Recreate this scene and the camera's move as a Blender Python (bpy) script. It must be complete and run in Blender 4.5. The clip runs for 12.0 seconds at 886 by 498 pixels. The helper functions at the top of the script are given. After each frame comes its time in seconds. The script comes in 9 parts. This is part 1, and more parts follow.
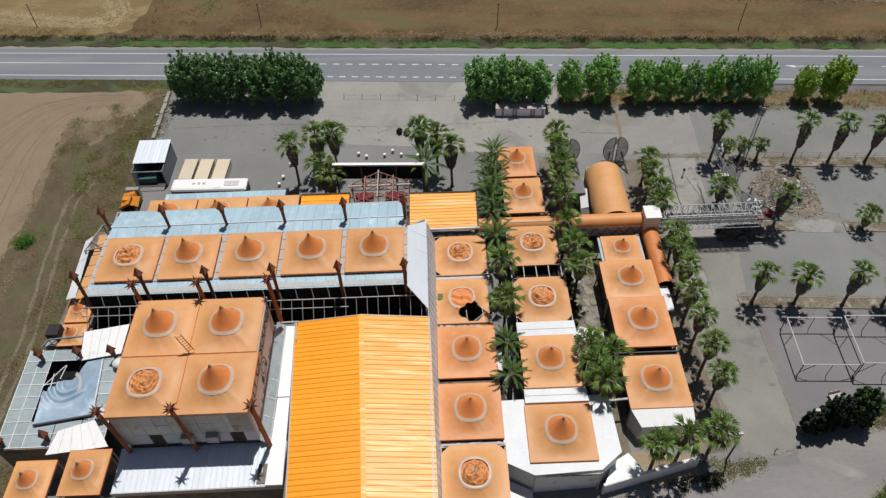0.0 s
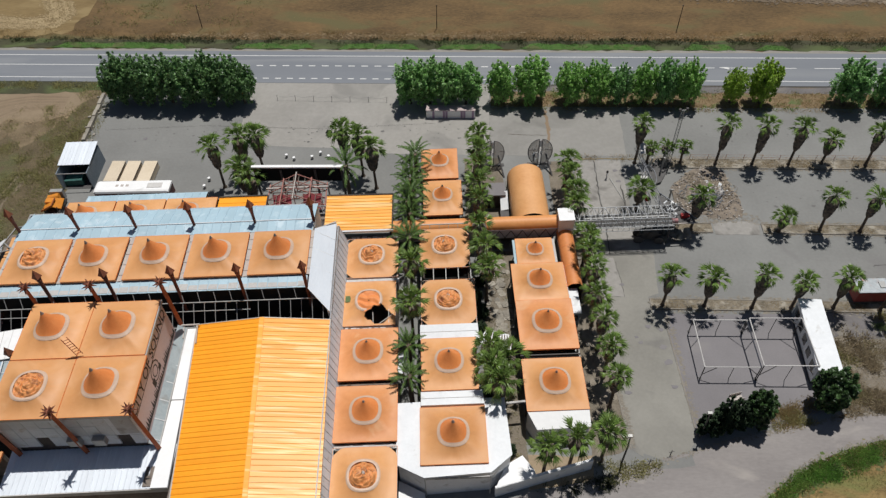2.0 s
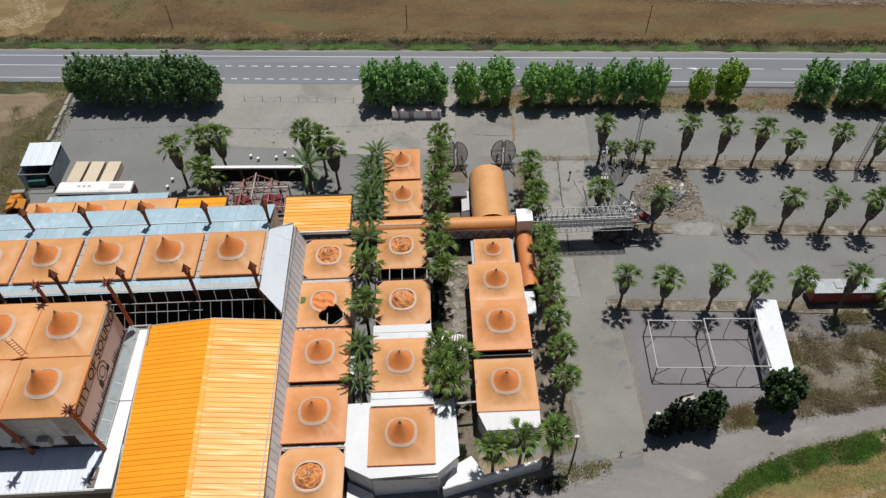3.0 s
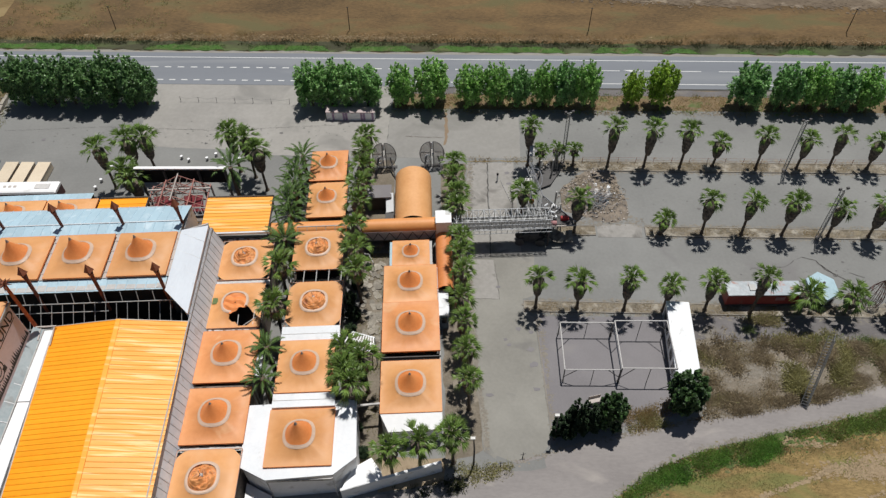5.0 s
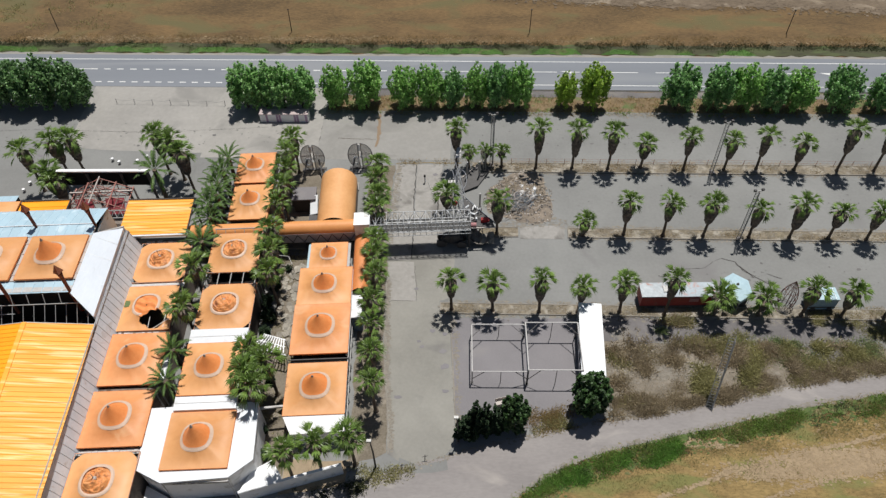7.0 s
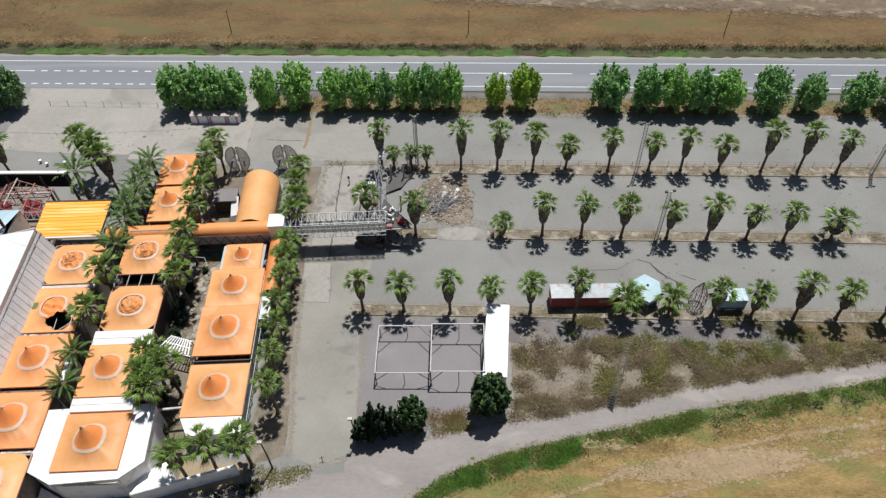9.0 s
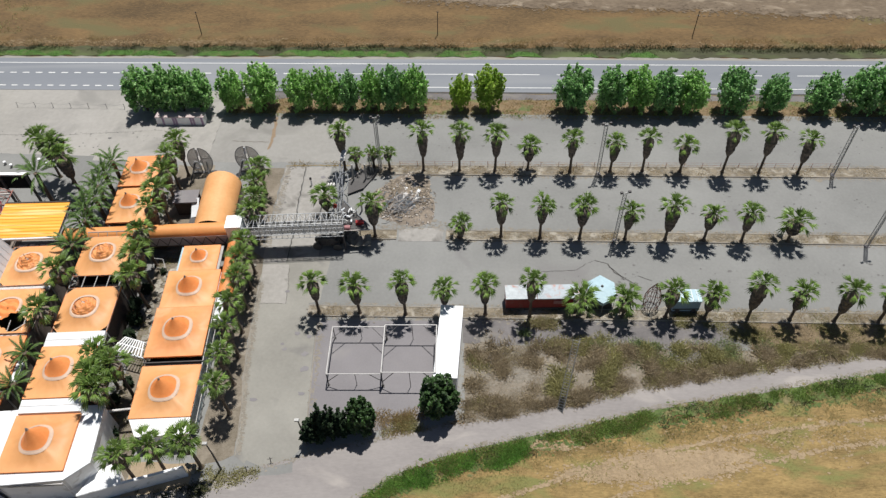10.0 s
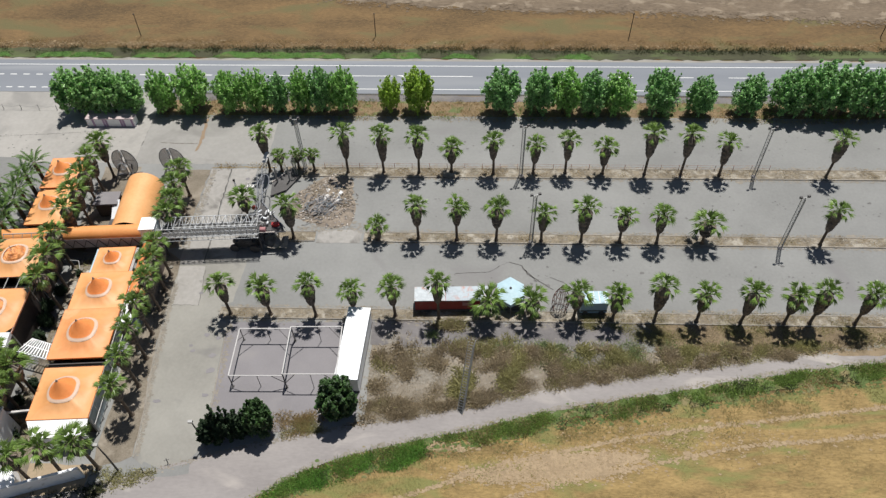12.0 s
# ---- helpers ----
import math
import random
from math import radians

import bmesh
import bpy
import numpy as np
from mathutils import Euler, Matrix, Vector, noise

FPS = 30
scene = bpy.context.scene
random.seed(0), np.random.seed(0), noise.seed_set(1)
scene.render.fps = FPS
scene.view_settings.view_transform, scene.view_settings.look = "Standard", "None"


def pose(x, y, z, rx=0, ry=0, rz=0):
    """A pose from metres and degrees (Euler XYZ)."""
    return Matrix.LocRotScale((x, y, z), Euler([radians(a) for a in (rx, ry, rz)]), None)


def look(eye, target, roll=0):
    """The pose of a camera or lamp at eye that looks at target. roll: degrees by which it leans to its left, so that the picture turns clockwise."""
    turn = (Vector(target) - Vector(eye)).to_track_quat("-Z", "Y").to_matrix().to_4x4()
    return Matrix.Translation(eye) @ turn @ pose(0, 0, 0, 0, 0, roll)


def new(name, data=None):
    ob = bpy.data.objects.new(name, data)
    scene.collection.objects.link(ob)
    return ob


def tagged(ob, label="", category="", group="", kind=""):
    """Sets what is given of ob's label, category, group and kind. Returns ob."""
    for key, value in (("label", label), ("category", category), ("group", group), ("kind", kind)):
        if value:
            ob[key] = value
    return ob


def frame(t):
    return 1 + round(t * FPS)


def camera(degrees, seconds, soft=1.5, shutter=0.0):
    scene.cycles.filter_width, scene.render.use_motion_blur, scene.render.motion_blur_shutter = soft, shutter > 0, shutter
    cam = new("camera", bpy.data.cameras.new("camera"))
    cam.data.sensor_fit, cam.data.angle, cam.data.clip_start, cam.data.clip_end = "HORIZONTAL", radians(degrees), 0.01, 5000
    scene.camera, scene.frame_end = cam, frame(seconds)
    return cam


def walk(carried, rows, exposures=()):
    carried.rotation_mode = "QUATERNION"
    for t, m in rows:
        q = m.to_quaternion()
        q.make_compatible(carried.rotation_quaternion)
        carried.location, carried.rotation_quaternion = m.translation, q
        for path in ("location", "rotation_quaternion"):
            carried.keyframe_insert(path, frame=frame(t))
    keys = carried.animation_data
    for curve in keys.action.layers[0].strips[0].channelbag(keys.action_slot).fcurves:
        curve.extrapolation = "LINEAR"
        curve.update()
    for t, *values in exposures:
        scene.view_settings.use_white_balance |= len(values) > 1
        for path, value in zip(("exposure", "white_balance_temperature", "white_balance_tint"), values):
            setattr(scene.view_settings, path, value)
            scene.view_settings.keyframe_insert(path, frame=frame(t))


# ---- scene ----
cam = camera(62.8, 12.0, soft=1.36)
PATH = [
    (0, (0.733, 0.559, 70.257), (-0.482, 20.260, 47.665), -2.43),
    (0.5, (3.276, 0.651, 70.340), (2.106, 20.338, 47.733), -2.22),
    (1, (5.906, 0.802, 70.388), (4.706, 20.471, 47.768), -2.42),
    (1.5, (8.542, 0.930, 70.442), (7.357, 20.592, 47.815), -2.32),
    (2, (11.114, 1.071, 70.458), (9.944, 20.726, 47.823), -2.32),
    (2.5, (13.635, 1.184, 70.454), (12.465, 20.823, 47.805), -2.32),
    (3, (16.057, 1.243, 70.413), (14.947, 20.899, 47.776), -2.21),
    (5, (25.685, 1.524, 70.174), (24.695, 21.230, 47.576), -1.80),
    (5.5, (28.164, 1.632, 70.210), (27.189, 21.347, 47.618), -1.70),
    (6, (30.684, 1.724, 70.245), (29.709, 21.424, 47.640), -1.80),
    (6.5, (33.134, 1.840, 70.275), (32.159, 21.539, 47.669), -1.80),
    (7, (35.685, 1.923, 70.265), (34.710, 21.614, 47.652), -1.90),
    (9, (46.279, 2.187, 70.169), (45.289, 21.894, 47.572), -2.00),
    (9.5, (48.982, 2.242, 70.190), (47.947, 21.948, 47.593), -2.11),
    (10, (51.682, 2.334, 70.241), (50.662, 22.040, 47.644), -2.11),
    (10.5, (54.332, 2.399, 70.315), (53.342, 22.082, 47.696), -2.10),
    (11, (56.996, 2.465, 70.368), (56.036, 22.156, 47.755), -2.00),
    (11.5, (59.632, 2.522, 70.417), (58.687, 22.206, 47.797), -2.00),
    (12, (62.276, 2.584, 70.482), (61.301, 22.268, 47.863), -2.00),
]
walk(cam, [(t, look(*p)) for t, *p in PATH], [(0, -0.38), (3, -0.33), (5.5, -0.2), (7, -0.07), (9.5, 0.12), (12, 0.2)])


# ---- world and sun ----
SUN_DIR = Vector((0.11, 0.29, 1.0)).normalized()
world = bpy.data.worlds.new("sky")
scene.world = world
world.use_nodes = True
wn = world.node_tree.nodes
sky = wn.new("ShaderNodeTexSky")
sky.sky_type = "NISHITA"
sky.sun_disc = False
sky.sun_elevation = math.asin(SUN_DIR.z)
sky.sun_rotation = math.atan2(SUN_DIR.x, SUN_DIR.y)
world.node_tree.links.new(sky.outputs[0], wn["Background"].inputs[0])
wn["Background"].inputs[1].default_value = 0.042
sun_data = bpy.data.lights.new("sun", "SUN")
sun_data.energy = 4.66
sun_data.angle = radians(0.55)
sun_data.color = (1.0, 0.975, 0.93)
sun = new("sun", sun_data)
sun.matrix_world = look(SUN_DIR * 200, (0, 0, 0))

RB = pose(0, 50, 0, 0, 0, 3.3)      # the frame of the tent complex
ROAD = pose(0, 102, 0, 0, 0, -1.05)  # the frame of the road


# ---- materials ----
def surf(name, a, b=None, rough=0.8, big=0.25, fine=6.0, mix=0.5, bump=0.15, metal=0.0, rand=0.0, stain=None, stain_at=0.62, stain_scale=0.6, island=False, leaf=0.0, stretch=(1, 1, 1)):
    """A surface whose colour wanders between a and b at two sizes, with stains of their own shape and fine relief."""
    m = bpy.data.materials.new(name)
    m.use_nodes = True
    n, l = m.node_tree.nodes, m.node_tree.links
    bsdf = n["Principled BSDF"]
    bsdf.inputs["Roughness"].default_value = rough
    bsdf.inputs["Metallic"].default_value = metal
    geo = n.new("ShaderNodeNewGeometry")
    b = b or tuple(c * 0.75 for c in a)
    place = n.new("ShaderNodeVectorMath")
    place.operation = "MULTIPLY"
    place.inputs[1].default_value = stretch
    l.new(geo.outputs["Position"], place.inputs[0])
    n1, n2 = n.new("ShaderNodeTexNoise"), n.new("ShaderNodeTexNoise")
    for node, s, d in ((n1, big, 4.0), (n2, fine, 6.0)):
        node.inputs["Scale"].default_value = s
        node.inputs["Detail"].default_value = d
        node.inputs["Roughness"].default_value = 0.62
        l.new(place.outputs[0], node.inputs["Vector"])
    add = n.new("ShaderNodeMath")
    add.operation = "MULTIPLY_ADD"
    add.inputs[1].default_value = mix
    l.new(n2.outputs[0], add.inputs[0])
    mul = n.new("ShaderNodeMath")
    mul.operation = "MULTIPLY"
    mul.inputs[1].default_value = 1.0 - mix
    l.new(n1.outputs[0], mul.inputs[0])
    l.new(mul.outputs[0], add.inputs[2])
    ramp = n.new("ShaderNodeMapRange")
    ramp.inputs[1].default_value, ramp.inputs[2].default_value = 0.36, 0.64
    l.new(add.outputs[0], ramp.inputs[0])
    mx = n.new("ShaderNodeMix")
    mx.data_type = "RGBA"
    mx.inputs[6].default_value, mx.inputs[7].default_value = (*b, 1), (*a, 1)
    l.new(ramp.outputs[0], mx.inputs[0])
    out = mx.outputs[2]
    if stain:
        n3 = n.new("ShaderNodeTexNoise")
        n3.inputs["Scale"].default_value = stain_scale
        n3.inputs["Detail"].default_value = 8.0
        n3.inputs["Distortion"].default_value = 0.6
        l.new(place.outputs[0], n3.inputs["Vector"])
        r3 = n.new("ShaderNodeMapRange")
        r3.inputs[1].default_value, r3.inputs[2].default_value = stain_at - 0.06, stain_at + 0.06
        l.new(n3.outputs[0], r3.inputs[0])
        mx3 = n.new("ShaderNodeMix")
        mx3.data_type = "RGBA"
        mx3.inputs[7].default_value = (*stain, 1)
        l.new(out, mx3.inputs[6])
        l.new(r3.outputs[0], mx3.inputs[0])
        out = mx3.outputs[2]
    if rand:
        hsv = n.new("ShaderNodeHueSaturation")
        val = n.new("ShaderNodeMapRange")
        val.inputs[3].default_value, val.inputs[4].default_value = 1 - rand, 1 + rand
        if island:
            l.new(geo.outputs["Random Per Island"], val.inputs[0])
        else:
            info = n.new("ShaderNodeObjectInfo")
            l.new(info.outputs["Random"], val.inputs[0])
        l.new(val.outputs[0], hsv.inputs["Value"])
        l.new(out, hsv.inputs["Color"])
        out = hsv.outputs[0]
    l.new(out, bsdf.inputs["Base Color"])
    if bump:
        bp = n.new("ShaderNodeBump")
        bp.inputs["Strength"].default_value = bump
        bp.inputs["Distance"].default_value = 0.05
        l.new(n2.outputs[0], bp.inputs["Height"])
        l.new(bp.outputs[0], bsdf.inputs["Normal"])
    if leaf:
        tl, ms = n.new("ShaderNodeBsdfTranslucent"), n.new("ShaderNodeMixShader")
        ms.inputs[0].default_value = leaf
        l.new(out, tl.inputs["Color"])
        l.new(bsdf.outputs[0], ms.inputs[1])
        l.new(tl.outputs[0], ms.inputs[2])
        l.new(ms.outputs[0], n["Material Output"].inputs["Surface"])
    return m


M_SOIL = surf("dry_field_soil", (0.192, 0.119, 0.05), (0.073, 0.047, 0.021), 0.95, 0.16, 3.2, 0.46, 0.8, stain=(0.12, 0.1, 0.042), stain_at=0.58, stain_scale=0.16, stretch=(0.45, 1, 1))
M_WHEAT = surf("stubble_field", (0.325, 0.225, 0.092), (0.145, 0.1, 0.038), 0.95, 0.5, 4.0, 0.4, 0.6, stain=(0.17, 0.165, 0.055), stain_at=0.58, stain_scale=0.3, stretch=(0.45, 1.3, 1))
M_TAN = surf("ploughed_tan_soil", (0.275, 0.21, 0.14), (0.21, 0.158, 0.102), 0.95, 0.16, 2.6, 0.45, 0.4, stain=(0.255, 0.19, 0.125), stain_at=0.6, stain_scale=0.14)
M_TANPALE = surf("pale_worked_soil", (0.285, 0.215, 0.148), (0.225, 0.165, 0.108), 0.95, 0.3, 2.5, 0.5, 0.3)
M_TANDARK = surf("brown_worked_soil", (0.235, 0.172, 0.113), (0.185, 0.134, 0.086), 0.95, 0.3, 2.5, 0.5, 0.3)
M_SCRUB = surf("scrubby_soil", (0.225, 0.192, 0.15), (0.13, 0.109, 0.08), 0.95, 0.5, 5.0, 0.5, 0.6, stain=(0.26, 0.225, 0.18), stain_at=0.6, stain_scale=0.4)
M_PALE = surf("pale_dry_soil", (0.345, 0.272, 0.185), (0.25, 0.19, 0.125), 0.95, 0.3, 3.0, 0.5, 0.4)
M_DULL = surf("dull_mauve_asphalt", (0.175, 0.163, 0.162), (0.118, 0.109, 0.107), 0.92, 0.2, 3.0, 0.4, 0.2, stain=(0.21, 0.19, 0.165), stain_at=0.63, stain_scale=0.35)
M_TRACK = surf("worn_track_tarmac", (0.285, 0.263, 0.252), (0.215, 0.197, 0.19), 0.92, 0.2, 3.0, 0.4, 0.25, stain=(0.35, 0.32, 0.295), stain_at=0.61, stain_scale=0.22, stretch=(0.5, 1.3, 1))
M_LOT = surf("faded_grey_asphalt", (0.235, 0.235, 0.226), (0.175, 0.175, 0.168), 0.9, 0.07, 2.6, 0.3, 0.12, stain=(0.185, 0.18, 0.177), stain_at=0.68, stain_scale=0.11)
M_LOTD = surf("darker_court_asphalt", (0.215, 0.203, 0.21), (0.172, 0.162, 0.168), 0.9, 0.12, 6.0, 0.35, 0.15, stain=(0.225, 0.212, 0.212), stain_at=0.64, stain_scale=0.2)
M_SLAB = surf("pale_concrete_slab", (0.325, 0.31, 0.29), (0.25, 0.238, 0.22), 0.9, 0.2, 1.6, 0.4, 0.12, stain=(0.165, 0.156, 0.143), stain_at=0.62, stain_scale=0.3)
M_ROAD = surf("road_asphalt", (0.197, 0.21, 0.232), (0.172, 0.184, 0.205), 0.88, 0.08, 6.0, 0.35, 0.1, stain=(0.225, 0.235, 0.25), stain_at=0.58, stain_scale=0.12, stretch=(0.2, 2, 1))
M_LINE = surf("road_paint", (0.72, 0.72, 0.7), (0.6, 0.6, 0.58), 0.7, 0.5, 4.0, 0.5, 0.05)
M_KERB = surf("concrete_kerb", (0.275, 0.25, 0.215), (0.19, 0.17, 0.145), 0.9, 0.6, 5.0, 0.5, 0.2, rand=0.15)
# Tar in cracks; also paints the shade along the road's edge.
M_CRACK = surf("tar_crack_and_edge_shade", (0.085, 0.08, 0.075), (0.06, 0.055, 0.05), 0.9, 1.0, 6.0)
M_STONE = surf("garden_rock", (0.24, 0.225, 0.195), (0.13, 0.12, 0.10), 0.9, 0.5, 4.0, 0.5, 0.4, rand=0.2)
M_PAVER = surf("broken_garden_paving", (0.36, 0.33, 0.28), (0.2, 0.18, 0.15), 0.9, 0.8, 5.0, 0.5, 0.3, rand=0.3)
M_ORANGE = surf("orange_membrane", (0.68, 0.342, 0.136), (0.605, 0.28, 0.104), 0.55, 0.16, 2.0, 0.3, 0.05, rand=0.06, stain=(0.68, 0.355, 0.16), stain_at=0.62, stain_scale=0.3)
M_CONE = surf("orange_cone_membrane", (0.8, 0.29, 0.088), (0.72, 0.225, 0.058), 0.6, 0.8, 4.0, 0.4, 0.06)
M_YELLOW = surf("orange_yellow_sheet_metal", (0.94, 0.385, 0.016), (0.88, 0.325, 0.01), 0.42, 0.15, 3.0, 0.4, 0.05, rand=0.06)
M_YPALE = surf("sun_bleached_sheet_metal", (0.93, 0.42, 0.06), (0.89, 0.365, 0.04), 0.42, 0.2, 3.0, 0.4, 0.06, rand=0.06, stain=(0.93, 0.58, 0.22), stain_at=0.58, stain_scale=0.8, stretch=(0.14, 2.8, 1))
M_TUNNEL = surf("orange_tunnel_skin", (0.73, 0.385, 0.165), (0.64, 0.31, 0.115), 0.6, 0.4, 3.0, 0.4, 0.08)
M_TUNNELM = surf("orange_walkway_skin", (0.73, 0.32, 0.108), (0.64, 0.255, 0.075), 0.55, 0.4, 3.0, 0.4, 0.08)
M_TUNNELR = surf("deep_orange_walkway_skin", (0.66, 0.25, 0.08), (0.56, 0.19, 0.055), 0.55, 0.4, 3.0, 0.4, 0.08)
M_RING = surf("grey_ring_band", (0.50, 0.45, 0.41), (0.40, 0.36, 0.335), 0.7, 0.8, 5.0, 0.5, 0.05)
M_CAP = surf("grey_cap_metal", (0.27, 0.24, 0.23), (0.17, 0.15, 0.145), 0.5, 1.0, 5.0, 0.5, 0.05)
M_STEEL = surf("galvanised_steel", (0.40, 0.40, 0.39), (0.30, 0.295, 0.285), 0.5, 1.0, 6.0, 0.5, 0.05, metal=0.3)
M_DKSTEEL = surf("dark_steel", (0.085, 0.08, 0.08), (0.05, 0.046, 0.045), 0.6, 1.0, 6.0, 0.5, 0.05)
M_RUST = surf("rusty_orange_post", (0.36, 0.105, 0.04), (0.22, 0.06, 0.025), 0.8, 1.5, 6.0, 0.5, 0.2)
M_RUSTD = surf("rust_brown_finial", (0.20, 0.06, 0.032), (0.11, 0.033, 0.02), 0.75, 1.5, 6.0, 0.5, 0.2)
# Lighter rust: the sun on spearheads and hubs is put into the colour.
M_RUSTH = surf("sunlit_rust_orange", (0.31, 0.11, 0.055), (0.17, 0.055, 0.03), 0.75, 1.5, 6.0, 0.5, 0.2)
M_RUSTW = surf("pinkish_rusty_wire", (0.2, 0.1, 0.085), (0.12, 0.06, 0.05), 0.8, 1.5, 6.0, 0.5, 0.1)
M_WRECK = surf("dull_grey_tube", (0.2, 0.21, 0.23), (0.12, 0.125, 0.14), 0.6, 1.0, 5.0, 0.5, 0.1)
M_BLUE = surf("pale_blue_sheet_metal", (0.42, 0.57, 0.655), (0.365, 0.5, 0.58), 0.45, 0.2, 3.0, 0.4, 0.04, rand=0.06, stain=(0.53, 0.65, 0.72), stain_at=0.62, stain_scale=0.7)
M_WHITE = surf("white_painted_sheet", (0.76, 0.78, 0.80), (0.66, 0.68, 0.70), 0.55, 0.3, 3.0, 0.4, 0.04, rand=0.05, stain=(0.55, 0.55, 0.54), stain_at=0.67, stain_scale=0.8)
M_WHITEWALL = surf("white_plaster", (0.87, 0.87, 0.88), (0.8, 0.8, 0.8), 0.8, 0.5, 4.0, 0.5, 0.1, stain=(0.52, 0.5, 0.47), stain_at=0.68, stain_scale=0.7)
M_GREYPANEL = surf("grey_ribbed_panel", (0.43, 0.445, 0.46), (0.33, 0.345, 0.36), 0.7, 0.4, 3.0, 0.5, 0.1, rand=0.1, stain=(0.22, 0.2, 0.18), stain_at=0.64, stain_scale=0.8)
M_PALEPANEL = surf("pale_wall_panel", (0.56, 0.545, 0.53), (0.46, 0.445, 0.43), 0.7, 0.5, 4.0, 0.5, 0.08, rand=0.09, stain=(0.36, 0.34, 0.32), stain_at=0.68, stain_scale=0.9)
M_GLASSFIBRE = surf("grey_fibre_sheet", (0.38, 0.44, 0.46), (0.285, 0.34, 0.36), 0.6, 0.5, 3.0, 0.5, 0.06, rand=0.12, stain=(0.29, 0.31, 0.3), stain_at=0.66, stain_scale=0.7)
M_SILVER = surf("silvery_blue_membrane", (0.36, 0.47, 0.58), (0.24, 0.33, 0.43), 0.42, 0.3, 1.6, 0.35, 0.06, stain=(0.52, 0.64, 0.73), stain_at=0.6, stain_scale=0.35)
# Black sheeting; also painted where openings and gaps are only unlit.
M_BLACK = surf("black_sheeting_and_shade", (0.006, 0.006, 0.006), (0.003, 0.003, 0.003), 0.95, 0.8, 5.0, 0.5, 0.1)
M_DARKWALL = surf("dark_stained_boards", (0.07, 0.055, 0.045), (0.04, 0.03, 0.026), 0.85, 0.8, 5.0, 0.5, 0.15)
M_BROWNWALL = surf("stained_render", (0.24, 0.20, 0.17), (0.15, 0.12, 0.10), 0.9, 0.6, 4.0, 0.5, 0.2, stain=(0.10, 0.08, 0.07), stain_at=0.6, stain_scale=0.7)
M_RED = surf("dull_red_paint", (0.33, 0.035, 0.03), (0.23, 0.026, 0.024), 0.6, 0.6, 4.0, 0.5, 0.05, stain=(0.22, 0.08, 0.06), stain_at=0.66, stain_scale=1.0)
M_REDSTEEL = surf("red_oxide_steel", (0.42, 0.19, 0.155), (0.29, 0.12, 0.1), 0.75, 1.0, 6.0, 0.5, 0.1)
M_REDCLOTH = surf("faded_red_panel", (0.36, 0.06, 0.075), (0.26, 0.045, 0.055), 0.8, 1.0, 4.0, 0.5, 0.1)
M_CREAM = surf("cream_board", (0.7, 0.6, 0.46), (0.6, 0.5, 0.37), 0.8, 0.4, 4.0, 0.5, 0.1, rand=0.06)
M_AMBER = surf("amber_paint", (0.72, 0.27, 0.02), (0.58, 0.20, 0.015), 0.6, 0.8, 4.0, 0.5, 0.1)
M_PINK = surf("faded_pink_paint", (0.42, 0.2, 0.2), (0.32, 0.14, 0.15), 0.7, 0.8, 4.0, 0.5, 0.1)
M_TEAL = surf("teal_tarpaulin", (0.03, 0.13, 0.115), (0.02, 0.08, 0.07), 0.6, 0.8, 4.0, 0.5, 0.2)
M_SHED = surf("blue_grey_shed_metal", (0.2, 0.245, 0.29), (0.13, 0.165, 0.2), 0.6, 0.5, 4.0, 0.5, 0.06)
M_PALEBLUE = surf("pale_blue_tarpaulin", (0.42, 0.56, 0.62), (0.33, 0.46, 0.52), 0.6, 0.5, 3.0, 0.5, 0.1)
M_GLASS = surf("dark_window_glass", (0.03, 0.035, 0.04), (0.02, 0.022, 0.026), 0.12, 0.5, 2.0, 0.5, 0.0)
M_INK = surf("black_print", (0.02, 0.018, 0.018), (0.012, 0.011, 0.011), 0.7, 1.0, 5.0, 0.5, 0.0)
M_BANNER = surf("mauve_white_banner", (0.55, 0.50, 0.53), (0.47, 0.42, 0.45), 0.7, 0.3, 3.0, 0.5, 0.04)
M_TRUNK = surf("palm_trunk", (0.17, 0.13, 0.095), (0.09, 0.066, 0.048), 0.95, 2.0, 8.0, 0.5, 0.5)
M_SKIRT = surf("dead_frond_skirt", (0.215, 0.175, 0.14), (0.125, 0.1, 0.08), 0.95, 1.5, 7.0, 0.5, 0.0, rand=0.25, island=True)
M_FAN = surf("fan_palm_green", (0.2, 0.3, 0.068), (0.062, 0.115, 0.024), 0.42, 1.2, 6.0, 0.5, 0.0, rand=0.55, island=True, leaf=0.28)
M_FEATHER = surf("date_palm_green", (0.12, 0.21, 0.04), (0.025, 0.06, 0.012), 0.6, 1.2, 6.0, 0.5, 0.0, rand=0.5, island=True, leaf=0.15)
M_LEAF = surf("broad_leaf_green", (0.34, 0.57, 0.225), (0.19, 0.38, 0.12), 0.36, 0.5, 3.0, 0.5, 0.0, rand=0.65, island=True, leaf=0.45)
M_LEAFB = surf("fresh_leaf_green", (0.41, 0.65, 0.21), (0.255, 0.475, 0.12), 0.36, 0.5, 3.0, 0.5, 0.0, rand=0.55, island=True, leaf=0.48)
M_LEAFY = surf("yellowing_leaf_green", (0.45, 0.62, 0.1), (0.3, 0.46, 0.07), 0.42, 0.5, 3.0, 0.5, 0.0, rand=0.4, island=True, leaf=0.48)
M_CYPRESS = surf("dark_evergreen", (0.03, 0.062, 0.02), (0.013, 0.03, 0.01), 0.7, 0.8, 4.0, 0.5, 0.0, rand=0.45, island=True, leaf=0.15)
M_EVERGREEN = surf("glossy_evergreen", (0.055, 0.115, 0.03), (0.022, 0.05, 0.014), 0.5, 0.8, 4.0, 0.5, 0.0, rand=0.6, island=True, leaf=0.15)
